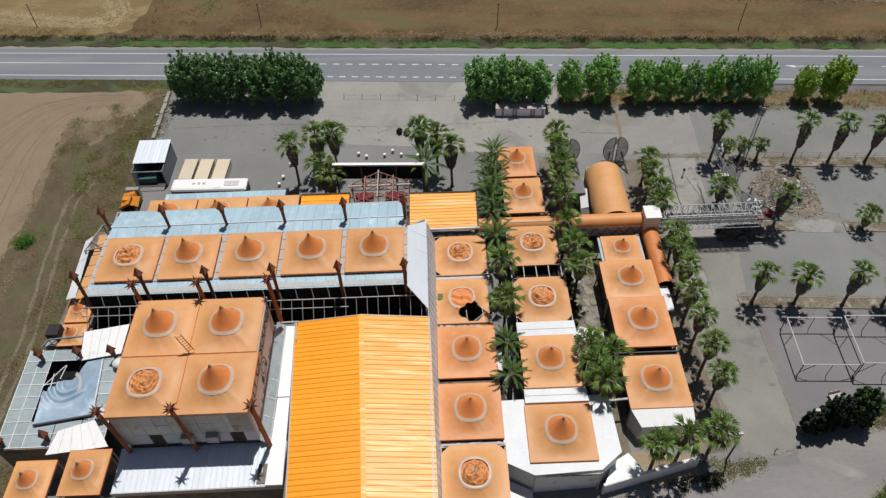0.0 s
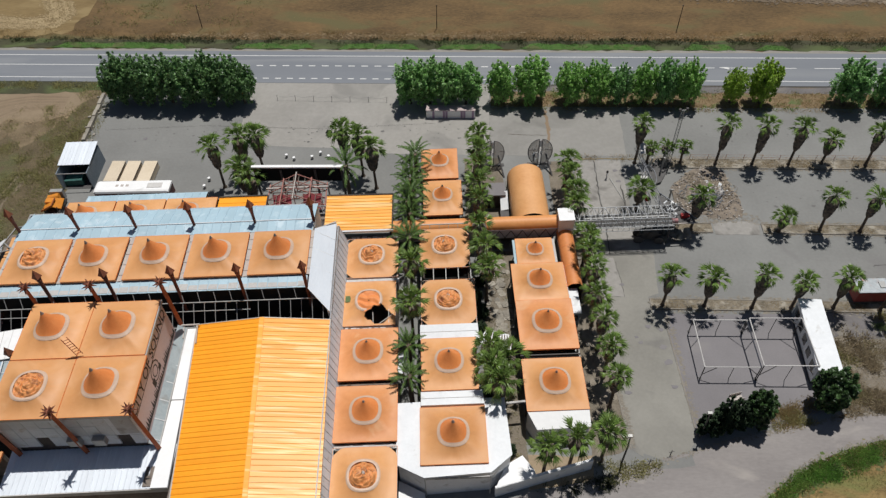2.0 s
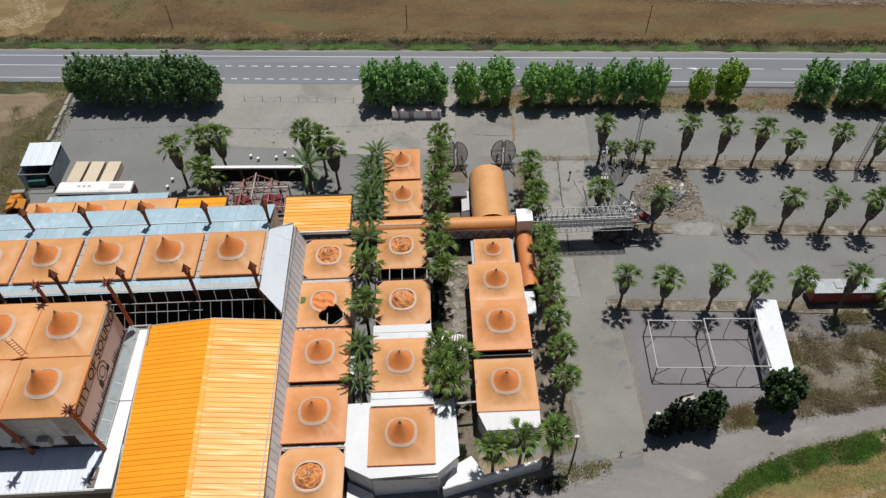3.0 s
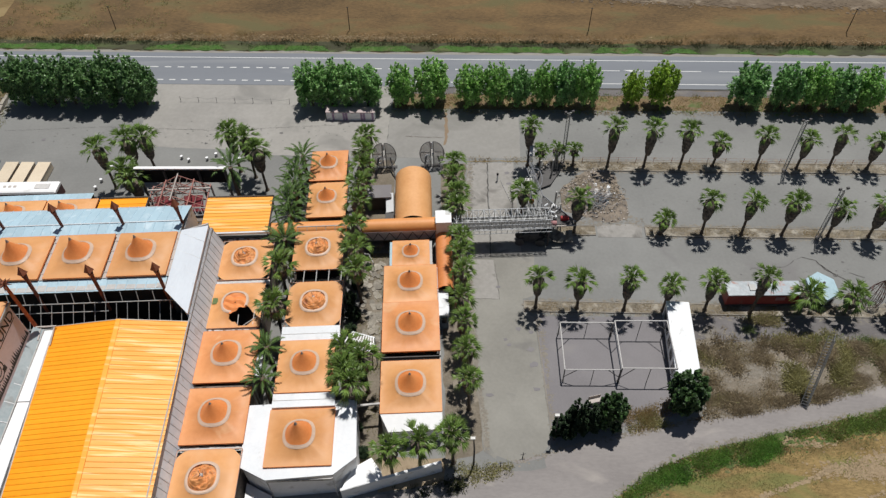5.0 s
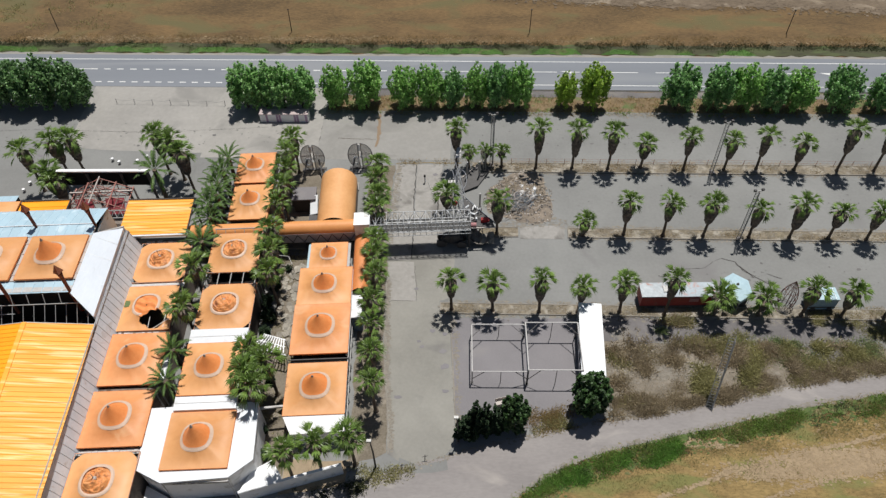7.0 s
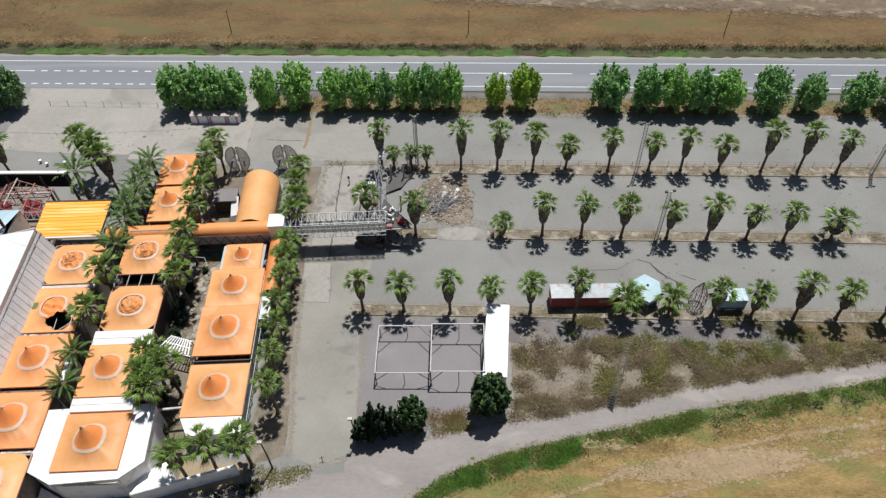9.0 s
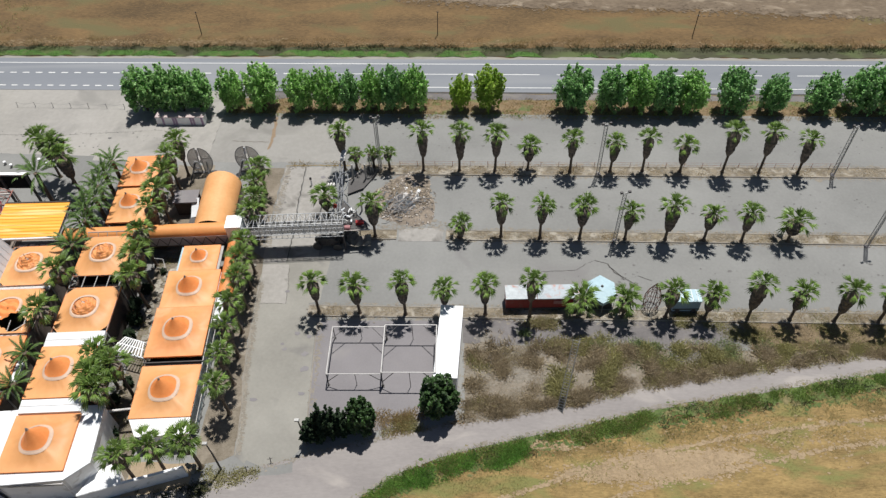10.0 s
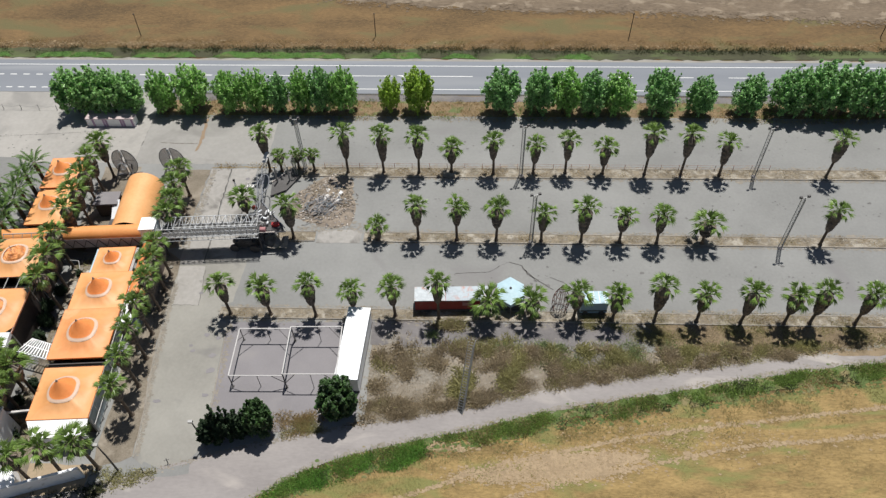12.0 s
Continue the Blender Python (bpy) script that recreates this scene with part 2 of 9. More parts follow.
M_BARK = surf("grey_brown_bark", (0.13, 0.10, 0.075), (0.075, 0.056, 0.042), 0.95, 2.0, 8.0, 0.5, 0.5)
M_GRASS = surf("verge_grass", (0.27, 0.38, 0.09), (0.145, 0.225, 0.05), 0.8, 0.4, 3.0, 0.5, 0.0, rand=0.55, island=True, leaf=0.5)
M_DRY = surf("dry_grass", (0.44, 0.335, 0.17), (0.31, 0.225, 0.1), 0.9, 0.3, 3.0, 0.5, 0.0, rand=0.3, island=True, leaf=0.5)
M_WEED = surf("brown_dead_weed", (0.49, 0.41, 0.275), (0.25, 0.2, 0.13), 0.9, 0.3, 3.0, 0.5, 0.0, rand=0.28, island=True, leaf=0.5)
M_OLIVE = surf("olive_weed", (0.45, 0.42, 0.2), (0.28, 0.265, 0.115), 0.85, 0.3, 3.0, 0.5, 0.0, rand=0.28, island=True, leaf=0.5)
M_STRAW = surf("stubble_straw", (0.46, 0.345, 0.15), (0.34, 0.24, 0.095), 0.9, 0.2, 2.0, 0.5, 0.0, rand=0.25, island=True, leaf=0.5)
M_WHITERIB = surf("dulled_white_roofing", (0.78, 0.83, 0.89), (0.7, 0.745, 0.805), 0.5, 0.3, 3.0, 0.4, 0.04, rand=0.05, stain=(0.6, 0.63, 0.67), stain_at=0.7, stain_scale=0.9, stretch=(2, 0.5, 1))
M_TURF = surf("green_turf", (0.105, 0.15, 0.038), (0.055, 0.085, 0.022), 0.9, 0.6, 4.0, 0.5, 0.4, stain=(0.2, 0.165, 0.078), stain_at=0.58, stain_scale=0.7)
M_GRAVEL = surf("gravel_shoulder", (0.3, 0.285, 0.255), (0.22, 0.205, 0.18), 0.95, 0.4, 5.0, 0.5, 0.3)
M_STRIP = surf("strip_soil", (0.27, 0.226, 0.165), (0.105, 0.09, 0.066), 0.95, 0.8, 4.0, 0.5, 0.8, stain=(0.33, 0.3, 0.25), stain_at=0.57, stain_scale=0.7)
M_BAND = surf("pale_ring_band", (0.62, 0.455, 0.345), (0.54, 0.385, 0.285), 0.5, 0.8, 5.0, 0.5, 0.05)
M_BRIGHT = surf("bright_white_sheet", (0.88, 0.88, 0.88), (0.8, 0.8, 0.8), 0.6, 0.4, 3.0, 0.4, 0.04, stain=(0.68, 0.68, 0.67), stain_at=0.68, stain_scale=0.7)
M_BROWNSCRUB = surf("mown_brown_scrub", (0.225, 0.17, 0.103), (0.115, 0.085, 0.05), 0.95, 0.35, 3.5, 0.5, 0.6, stain=(0.235, 0.178, 0.112), stain_at=0.6, stain_scale=0.4)
M_DITCH = surf("dark_ditch_turf", (0.066, 0.066, 0.03), (0.036, 0.036, 0.018), 0.9, 0.5, 4.0, 0.5, 0.4, stain=(0.082, 0.105, 0.036), stain_at=0.56, stain_scale=0.3, stretch=(0.3, 1, 1))
M_DITCHGRASS = surf("dark_ditch_grass", (0.07, 0.085, 0.034), (0.035, 0.042, 0.018), 0.9, 0.4, 3.0, 0.5, 0.0, rand=0.4, island=True, leaf=0.3)
M_YARD = surf("pale_yard_asphalt", (0.295, 0.284, 0.266), (0.232, 0.224, 0.208), 0.9, 0.08, 1.4, 0.4, 0.12, stain=(0.2, 0.192, 0.178), stain_at=0.62, stain_scale=0.14)
M_VERGE = surf("verge_soil", (0.25, 0.178, 0.1), (0.12, 0.086, 0.047), 0.95, 0.5, 4.0, 0.5, 0.5, stain=(0.1, 0.13, 0.045), stain_at=0.6, stain_scale=0.5)
M_CRUST = surf("broken_soil_crust", (0.335, 0.252, 0.158), (0.26, 0.19, 0.115), 0.95, 0.4, 3.0, 0.5, 0.3, rand=0.12, island=True)
M_DUST = surf("grey_dust", (0.25, 0.225, 0.188), (0.195, 0.174, 0.143), 0.95, 0.4, 3.0, 0.5, 0.3, rand=0.12, island=True)
M_GRIME = surf("dark_grime", (0.155, 0.15, 0.145), (0.12, 0.116, 0.112), 0.95, 0.4, 3.0, 0.5, 0.1, rand=0.12, island=True)
M_LUSH = surf("lush_turf", (0.075, 0.175, 0.025), (0.04, 0.09, 0.016), 0.9, 0.5, 4.0, 0.5, 0.4, stain=(0.1, 0.12, 0.04), stain_at=0.58, stain_scale=0.5)
M_LUSHGRASS = surf("lush_grass", (0.18, 0.37, 0.06), (0.09, 0.21, 0.032), 0.8, 0.4, 3.0, 0.5, 0.0, rand=0.4, island=True, leaf=0.4)
M_GOLD = surf("golden_stubble", (0.235, 0.165, 0.073), (0.16, 0.108, 0.046), 0.95, 0.2, 2.4, 0.5, 0.5, stain=(0.26, 0.19, 0.09), stain_at=0.57, stain_scale=0.3, stretch=(0.3, 1, 1))
M_SWATH = surf("bleached_straw", (0.4, 0.31, 0.175), (0.29, 0.215, 0.115), 0.95, 0.4, 3.0, 0.5, 0.2, rand=0.2, island=True)
M_WEEDL = surf("bleached_dead_weed", (0.5, 0.42, 0.29), (0.32, 0.26, 0.17), 0.9, 0.3, 3.0, 0.5, 0.0, rand=0.28, island=True, leaf=0.5)
M_DRYSOIL = surf("dry_edge_soil", (0.29, 0.215, 0.125), (0.2, 0.145, 0.08), 0.95, 0.4, 3.0, 0.5, 0.2, rand=0.2, island=True)
M_LANE = surf("worn_warm_asphalt", (0.278, 0.268, 0.24), (0.212, 0.204, 0.182), 0.9, 0.14, 2.6, 0.3, 0.12, stain=(0.175, 0.168, 0.157), stain_at=0.66, stain_scale=0.2)
M_CLOD = surf("grey_brown_clods", (0.182, 0.138, 0.094), (0.104, 0.077, 0.052), 0.95, 0.35, 2.2, 0.55, 0.7, stain=(0.25, 0.2, 0.145), stain_at=0.6, stain_scale=0.5, stretch=(0.5, 1, 1))
M_DARKSCRUB = surf("dark_olive_scrub", (0.15, 0.115, 0.066), (0.08, 0.062, 0.034), 0.95, 0.4, 4.0, 0.5, 0.6, stain=(0.1, 0.1, 0.043), stain_at=0.58, stain_scale=0.3)
M_RUT = surf("worn_rut_soil", (0.235, 0.19, 0.135), (0.13, 0.104, 0.07), 0.95, 0.6, 3.0, 0.55, 0.4)
# The dark blotches deepen the folds: crease shade put into the colour.
M_FOLD = surf("slack_membrane_crease_shade", (0.74, 0.325, 0.115), (0.62, 0.24, 0.075), 0.6, 0.8, 4.0, 0.5, 0.08, stain=(0.42, 0.17, 0.075), stain_at=0.6, stain_scale=1.8)
M_LEAFD = surf("deep_leaf_green", (0.235, 0.4, 0.155), (0.115, 0.225, 0.078), 0.36, 0.5, 3.0, 0.5, 0.0, rand=0.65, island=True, leaf=0.4)
M_LEAFM = surf("mid_leaf_green", (0.37, 0.59, 0.225), (0.21, 0.41, 0.13), 0.34, 0.5, 3.0, 0.5, 0.0, rand=0.65, island=True, leaf=0.48)
M_RIBWALL = surf("whitish_ribbed_sheet", (0.62, 0.655, 0.7), (0.52, 0.555, 0.595), 0.65, 0.4, 3.0, 0.5, 0.08, rand=0.07, stain=(0.42, 0.4, 0.38), stain_at=0.67, stain_scale=0.8)
M_REDDER = surf("reddened_orange_membrane", (0.7, 0.315, 0.125), (0.6, 0.24, 0.085), 0.55, 0.16, 2.0, 0.3, 0.05, rand=0.06, stain=(0.66, 0.34, 0.16), stain_at=0.62, stain_scale=0.4)
M_APRON = surf("pale_apron_asphalt", (0.342, 0.326, 0.302), (0.268, 0.256, 0.236), 0.9, 0.08, 1.4, 0.4, 0.12, stain=(0.235, 0.226, 0.21), stain_at=0.62, stain_scale=0.14)
M_SAGE = surf("sage_green_weed", (0.36, 0.43, 0.2), (0.2, 0.26, 0.11), 0.85, 0.3, 3.0, 0.5, 0.0, rand=0.3, island=True, leaf=0.5)
M_GATE = surf("grey_gate_mesh", (0.3, 0.29, 0.28), (0.22, 0.21, 0.2), 0.7, 0.8, 4.0)
M_DECK = surf("dark_deck_plate", (0.085, 0.082, 0.08), (0.055, 0.053, 0.05), 0.8, 0.8, 4.0)
M_TRUSS = surf("greyed_white_tube", (0.54, 0.55, 0.56), (0.4, 0.41, 0.42), 0.6, 0.8, 4.0, 0.5, 0.05, stain=(0.3, 0.29, 0.28), stain_at=0.62, stain_scale=0.9)
M_HOTRED = surf("bright_red_paint", (0.55, 0.03, 0.03), (0.42, 0.02, 0.02), 0.5)
M_FARGRASS = surf("ditch_green_grass", (0.11, 0.215, 0.042), (0.05, 0.11, 0.022), 0.85, 0.4, 3.0, 0.5, 0.0, rand=0.4, island=True, leaf=0.25)
M_LILAC = surf("faded_lilac_paint", (0.46, 0.33, 0.46), (0.36, 0.25, 0.36), 0.7, 0.8, 4.0, 0.5, 0.1)
M_RUBBLE = surf("broken_rubble", (0.44, 0.4, 0.36), (0.19, 0.17, 0.155), 0.9, 1.2, 5.0, 0.4, 0.3, rand=0.7, island=True)


# ---- mesh helpers ----
class Geo:
    """A mesh in the making: points and faces."""

    def __init__(self):
        self.v, self.f = [], []

    def add(self, pts, faces):
        o = len(self.v)
        self.v += [tuple(p) for p in pts]
        self.f += [tuple(o + i for i in f) for f in faces]
        return self

    def box(self, x0, x1, y0, y1, z0, z1):
        p = [(x, y, z) for z in (z0, z1) for x, y in ((x0, y0), (x1, y0), (x1, y1), (x0, y1))]
        return self.add(p, [(3, 2, 1, 0), (4, 5, 6, 7), (0, 1, 5, 4), (1, 2, 6, 5), (2, 3, 7, 6), (3, 0, 4, 7)])

    def tube(self, p, q, r0, r1=None, n=6, turn=0.0):
        r1 = r0 if r1 is None else r1
        p, q = Vector(p), Vector(q)
        d = (q - p).normalized()
        a = d.orthogonal().normalized() if abs(d.z) > 0.99 else d.cross(Vector((0, 0, 1))).normalized()
        b = d.cross(a)
        ring = [a * math.cos(turn + math.tau * i / n) + b * math.sin(turn + math.tau * i / n) for i in range(n)]
        pts = [p + r0 * w for w in ring] + [q + r1 * w for w in ring]
        faces = [(i, (i + 1) % n, n + (i + 1) % n, n + i) for i in range(n)]
        return self.add(pts, faces + [tuple(range(n))[::-1], tuple(range(n, 2 * n))])

    def beam(self, p, q, w):
        return self.tube(p, q, w * 0.7, n=4, turn=math.pi / 4)

    def prism(self, poly, z0, z1):
        n = len(poly)
        zz0 = z0 if isinstance(z0, (list, tuple)) else [z0] * n
        zz1 = z1 if isinstance(z1, (list, tuple)) else [z1] * n
        pts = [(x, y, z) for (x, y), z in zip(poly, zz0)] + [(x, y, z) for (x, y), z in zip(poly, zz1)]
        faces = [(i, (i + 1) % n, n + (i + 1) % n, n + i) for i in range(n)]
        return self.add(pts, faces + [tuple(range(n))[::-1], tuple(range(n, 2 * n))])

    def slab(self, corners, thick=0.06):
        """A sheet with its upper side through the given points."""
        n = len(corners)
        pts = [(x, y, z - thick) for x, y, z in corners] + list(corners)
        faces = [(i, (i + 1) % n, n + (i + 1) % n, n + i) for i in range(n)]
        return self.add(pts, faces + [tuple(range(n))[::-1], tuple(range(n, 2 * n))])

    def ball(self, c, r, squash=1.0, n=8):
        pts, faces = [(c[0], c[1], c[2] - r * squash)], []
        k = n // 2
        for j in range(1, k):
            th = math.pi * j / k
            pts += [(c[0] + r * math.sin(th) * math.cos(math.tau * i / n), c[1] + r * math.sin(th) * math.sin(math.tau * i / n), c[2] - r * squash * math.cos(th)) for i in range(n)]
        pts.append((c[0], c[1], c[2] + r * squash))
        for i in range(n):
            faces.append((0, 1 + (i + 1) % n, 1 + i))
            for j in range(k - 2):
                a = 1 + j * n
                faces.append((a + i, a + (i + 1) % n, a + n + (i + 1) % n, a + n + i))
            a = 1 + (k - 2) * n
            faces.append((a + i, a + (i + 1) % n, len(pts) - 1))
        return self.add(pts, faces)

    def mesh(self, name, material, smooth=False):
        me = bpy.data.meshes.new(name)
        me.from_pydata(self.v, [], self.f)
        me.materials.append(material)
        if smooth:
            me.polygons.foreach_set("use_smooth", [True] * len(me.polygons))
        me.update()
        return me


def part(name, geo, material, parent=None, label="", smooth=False, m=None):
    """One mesh object under a thing or a part; geo is a Geo or a finished mesh."""
    me = geo if isinstance(geo, bpy.types.Mesh) else geo.mesh(name, material, smooth)
    ob = new(name, me)
    if parent:
        ob.parent = parent
    if m is not None:
        ob.matrix_basis = m
    return tagged(ob, label)


def thing(name, m, label, category, group="", kind=""):
    ob = new(name)
    ob.empty_display_size = 0.3
    ob.matrix_basis = m
    return tagged(ob, label, category, group, kind)


def structure(name, geo, material, label, category, m=None, smooth=False):
    return tagged(part(name, geo, material, None, "", smooth, m), label, category, "", "structure")


def sheet(name, poly, z, material, label, category, m=None, jitter=0.0, thick=0.15, seed=1):
    """A ground sheet with an edge that wanders by jitter."""
    rng = random.Random(seed)
    pts = []
    for (x0, y0), (x1, y1) in zip(poly, poly[1:] + poly[:1]):
        k = max(1, int(math.hypot(x1 - x0, y1 - y0) / 1.2)) if jitter else 1
        for i in range(k):
            t = i / k
            pts.append((x0 + (x1 - x0) * t + rng.uniform(-jitter, jitter), y0 + (y1 - y0) * t + rng.uniform(-jitter, jitter)))
    g = Geo().prism(pts, z - thick, z)
    return structure(name, g, material, label, category, m)


# ---- ground ----
def ground_geo():
    xs = [-1500, -600, -300] + list(range(-180, 241, 6)) + [300, 600, 1500]
    ys = [-1200, -400, -120] + list(range(-60, 200, 6)) + [260, 400, 800, 2000]
    g = Geo()
    for y in ys:
        for x in xs:
            g.v.append((x, y, -0.07 + 0.03 * noise.noise(Vector((x * 0.07, y * 0.07, 0)))))
    w = len(xs)
    for j in range(len(ys) - 1):
        for i in range(w - 1):
            g.f.append((j * w + i, j * w + i + 1, (j + 1) * w + i + 1, (j + 1) * w + i))
    return g


structure("ground", ground_geo(), M_SOIL, "dry brown farmland soil reaching the horizon", "ground", smooth=True)
FARP = [(36, 125.5), (52.7, 122.6), (74.6, 120.9), (94.5, 119.8), (113.7, 117.9), (129, 116.2), (220, 108), (300, 200), (40, 200)]
sheet("stubble_field", [(-60, -60), (220, -60), (220, 62), (150, 52), (97.6, 43.7), (72.8, 39.7), (51.4, 35.9), (42.2, 31.6), (30, 26), (10, 22), (-60, 18)], -0.02, M_WHEAT, "mown yellow-brown stubble field beside the farm track", "field", jitter=0.3, seed=3)
sheet("ploughed_field", [(-160, 97), (-53, 97.2), (-50.9, 94.8), (-52.2, 89.5), (-57, 87.8), (-62, 88.6), (-61.6, 76), (-60, 66), (-63, 45), (-66, 20), (-160, 10)], -0.01, M_TAN, "bare tan ploughed earth beyond a weedy strip", "field", jitter=0.35, seed=4)
sheet("weedy_strip", [(-160, 99.5), (-46.5, 98.2), (-48.4, 94), (-46, 72), (-44, 60), (-44, 10), (-66, 10), (-63, 45), (-60, 66), (-61.6, 76), (-62, 88.6), (-57, 87.8), (-52.2, 89.5), (-50.9, 94.8), (-53, 97.2), (-160, 97)], -0.02, M_BROWNSCRUB, "olive and brown weedy earth strip beside the buildings", "ground", jitter=0.3, seed=5)
sheet("far_ploughed_field", FARP, -0.05, M_CLOD, "rough grey-brown ploughed land far beyond the road", "field", jitter=0.8, seed=74)
sheet("golden_field", [(-160, 111.6), (-70, 111.6), (-60.8, 113), (-59.5, 119), (-60, 150), (-200, 160)], -0.035, M_GOLD, "golden mown stubble beyond the road", "field", jitter=0.5, seed=70)
sheet("west_verge_turf", [(-200, -4.3), (-47.5, -4.3), (-48.5, -6.8), (-60, -8.0), (-200, -8.6)], 0.012, M_DITCH, "olive green roadside turf beside the field", "grass", ROAD, jitter=0.3, seed=71)
sheet("west_yard", [(-47.7, 98.4), (-24.3, 98.0), (-23.8, 82.8), (-24.5, 70.5), (-45.7, 71.5)], 0.014, M_LOT, "worn pale asphalt yard beside the sheds", "pavement", jitter=0.08, seed=72)
sheet("gravel_shoulder", [(-300, 3.9), (300, 3.9), (300, 4.9), (-300, 4.9)], 0.02, M_GRAVEL, "pale gravel shoulder along the far road edge", "shoulder", ROAD, jitter=0.25, seed=26)
GREEN = [(-62, -38), (-30, -16), (-12, 2), (5, 16), (19, 42), (46, 55), (58, 64), (70, 73), (77, 83)]
for k, (a, b) in enumerate(GREEN):
    sheet("ditch_grass", [(a, 5.1), (b, 5.1), (b - 1.5, 6.6), (a + 2, 6.7)], 0.03, M_LUSH, "lush green grass in the far ditch", "grass", ROAD, jitter=0.3, seed=60 + k)
sheet("far_bank", [(-300, 5), (300, 5), (300, 7.8), (-300, 7.8)], 0.0, M_DITCH, "dark weedy ditch bank along the far side of the road", "ground", ROAD, jitter=0.3, seed=6)
sheet("dark_weedy_ground", [(-60.4, 62), (-60.0, 71), (-60.8, 79), (-60.2, 84.5), (-56.5, 82), (-52.5, 87), (-50.6, 92.5), (-48.4, 95.5), (-47.2, 93), (-45.4, 72), (-44, 60), (-44, 10), (-65, 10), (-62.6, 45)], -0.012, M_DARKSCRUB, "dark olive weedy ground beside the buildings", "ground", jitter=0.5, seed=76)
for k, o in enumerate((0.0, 1.5)):
    a = [(-54.3 + o, 76), (-55.9 + o, 70.5), (-55.1 + o, 62), (-54.2 + o, 56), (-52.8 + o, 47.5), (-52.4 + o, 40), (-51.6 + o, 20)]
    sheet("wheel_rut", a + [(x + 0.42, y) for x, y in a[::-1]], 0.0, M_RUT, "pale wheel rut through the weedy strip", "track", jitter=0.17, seed=34 + k)
TG = [(30, 25.6), (42.2, 31.8), (51.4, 36.0), (72.8, 39.8), (97.6, 43.9), (180, 55.0)]
sheet("track_turf", TG + [(180, 57.9), (98.2, 46.8), (72.9, 42.2), (51.8, 37.0), (45.8, 34.9), (40.2, 31.0), (33, 27)], 0.005, M_TURF, "fresh green turf along the farm track", "grass", jitter=0.45, seed=36)
sheet("verge", [(14, -4.3), (170, -4.3), (170, -12.5), (52, -11.6), (14, -10.6)], 0.0, M_VERGE, "dry grassy verge under the roadside trees", "verge", ROAD, jitter=0.35, seed=7)

LOT = [(-48, 98.6), (-46, 72), (-44, 62), (-44, 22), (14, 26), (28.5, 33.2), (34, 34.8), (51.3, 39.6), (51.3, 49.6), (60, 48.8), (85, 48.4), (175, 50.0), (175, 89), (70, 90.6), (14, 91.5), (14, 97.6)]
sheet("parking_lot", LOT, 0.01, M_LOT, "faded cracked grey asphalt of the car park", "pavement", jitter=0.12, seed=8)
sheet("sports_court", [(33.9, 52.2), (51.0, 52.3), (50.4, 40.0), (42, 38.0), (34.8, 36.2)], 0.03, M_LOTD, "dark grey asphalt court with a worn white edge", "pavement", jitter=0.06, seed=9)
sheet("court_edge", [(33.75, 52.2), (33.9, 52.2), (34.8, 36.2), (34.65, 36.2)], 0.05, M_KERB, "thin pale kerb along the court", "kerb")
for k, poly in enumerate(([(12.0, 62), (16.4, 62), (17.0, 31.5), (14.0, 31.5)], [(22.4, 64), (25.7, 62), (25.75, 58.3), (25.9, 52), (26.5, 44.4), (27.1, 40.5), (27.6, 35.0), (23.6, 33.6)], [(17.0, 34.2), (23.6, 34.2), (23.6, 31.8), (17.0, 30.4)], [(10.0, 79.5), (15.3, 79.5), (16.0, 63.5), (10.6, 63.5)], [(22.0, 79), (25.4, 79), (25.0, 64), (22.4, 64)])):
    sheet("garden_soil", poly, 0.02 + 0.004 * k, M_PALE if k == 2 else M_SCRUB, "dusty planted soil between the pavilions", "ground", jitter=0.18, seed=110 + k)
sheet("entrance_slab", [(-18.3, 82.2), (-3.2, 81.6), (-3.6, 71), (-17.8, 71)], 0.03, M_LOT, "dark paved patio before the red-framed porch", "pavement", jitter=0.05, seed=12)
sheet("concrete_bay", [(25.6, 79.1), (28.5, 79.1), (28.6, 61.2), (25.4, 61.2)], 0.022, M_SLAB, "pale concrete bay with a long crack", "pavement", jitter=0.05, seed=13)
sheet("concrete_apron", [(28.6, 79.1), (32.2, 79.1), (32.6, 62.0), (28.7, 62.0)], 0.022, M_SLAB, "pale concrete bay beside the wrecked tower", "pavement", jitter=0.05, seed=14)
sheet("worn_lane", [(25.7, 62.0), (34.2, 62.0), (33.7, 55.2), (32.5, 54.8), (32.5, 52.7), (33.75, 52.2), (34.65, 36.2), (33.4, 34.6), (29.6, 33.7), (27.6, 35.0), (27.1, 40.5), (26.5, 44.4), (25.9, 52.0), (25.7, 58.3)], 0.018, M_LANE, "worn warm-grey asphalt lane beside the pavilion palms", "pavement", jitter=0.1, seed=73)
sheet("lane_kerb", [(25.72, 58.3), (25.88, 58.3), (26.05, 52.0), (26.65, 44.4), (27.25, 40.5), (27.75, 35.1), (27.6, 35.0), (27.1, 40.5), (26.5, 44.4), (25.9, 52.0)], 0.06, M_KERB, "thin pale kerb beside the worn lane", "kerb", jitter=0.04, seed=75)
sheet("lane_patch", [(25.75, 60.9), (29.05, 60.9), (29.7, 54.75), (26.5, 54.85)], 0.03, M_SLAB, "pale rectangular concrete patch in the lane", "pavement", jitter=0.05, seed=78)
sheet("concrete_ramp", [(42.6, 67.2), (48.6, 67.2), (48.3, 64.9), (42.6, 64.9)], 0.03, M_SLAB, "pale concrete ramp between two planting strips", "pavement", jitter=0.06, seed=15)
sheet("entrance_apron", [(-24.5, 98.1), (13.8, 97.4), (13.8, 80.3), (-3, 80.6), (-24, 83)], 0.016, M_APRON, "pale worn asphalt apron before the entrances", "pavement", jitter=0.1, seed=18)
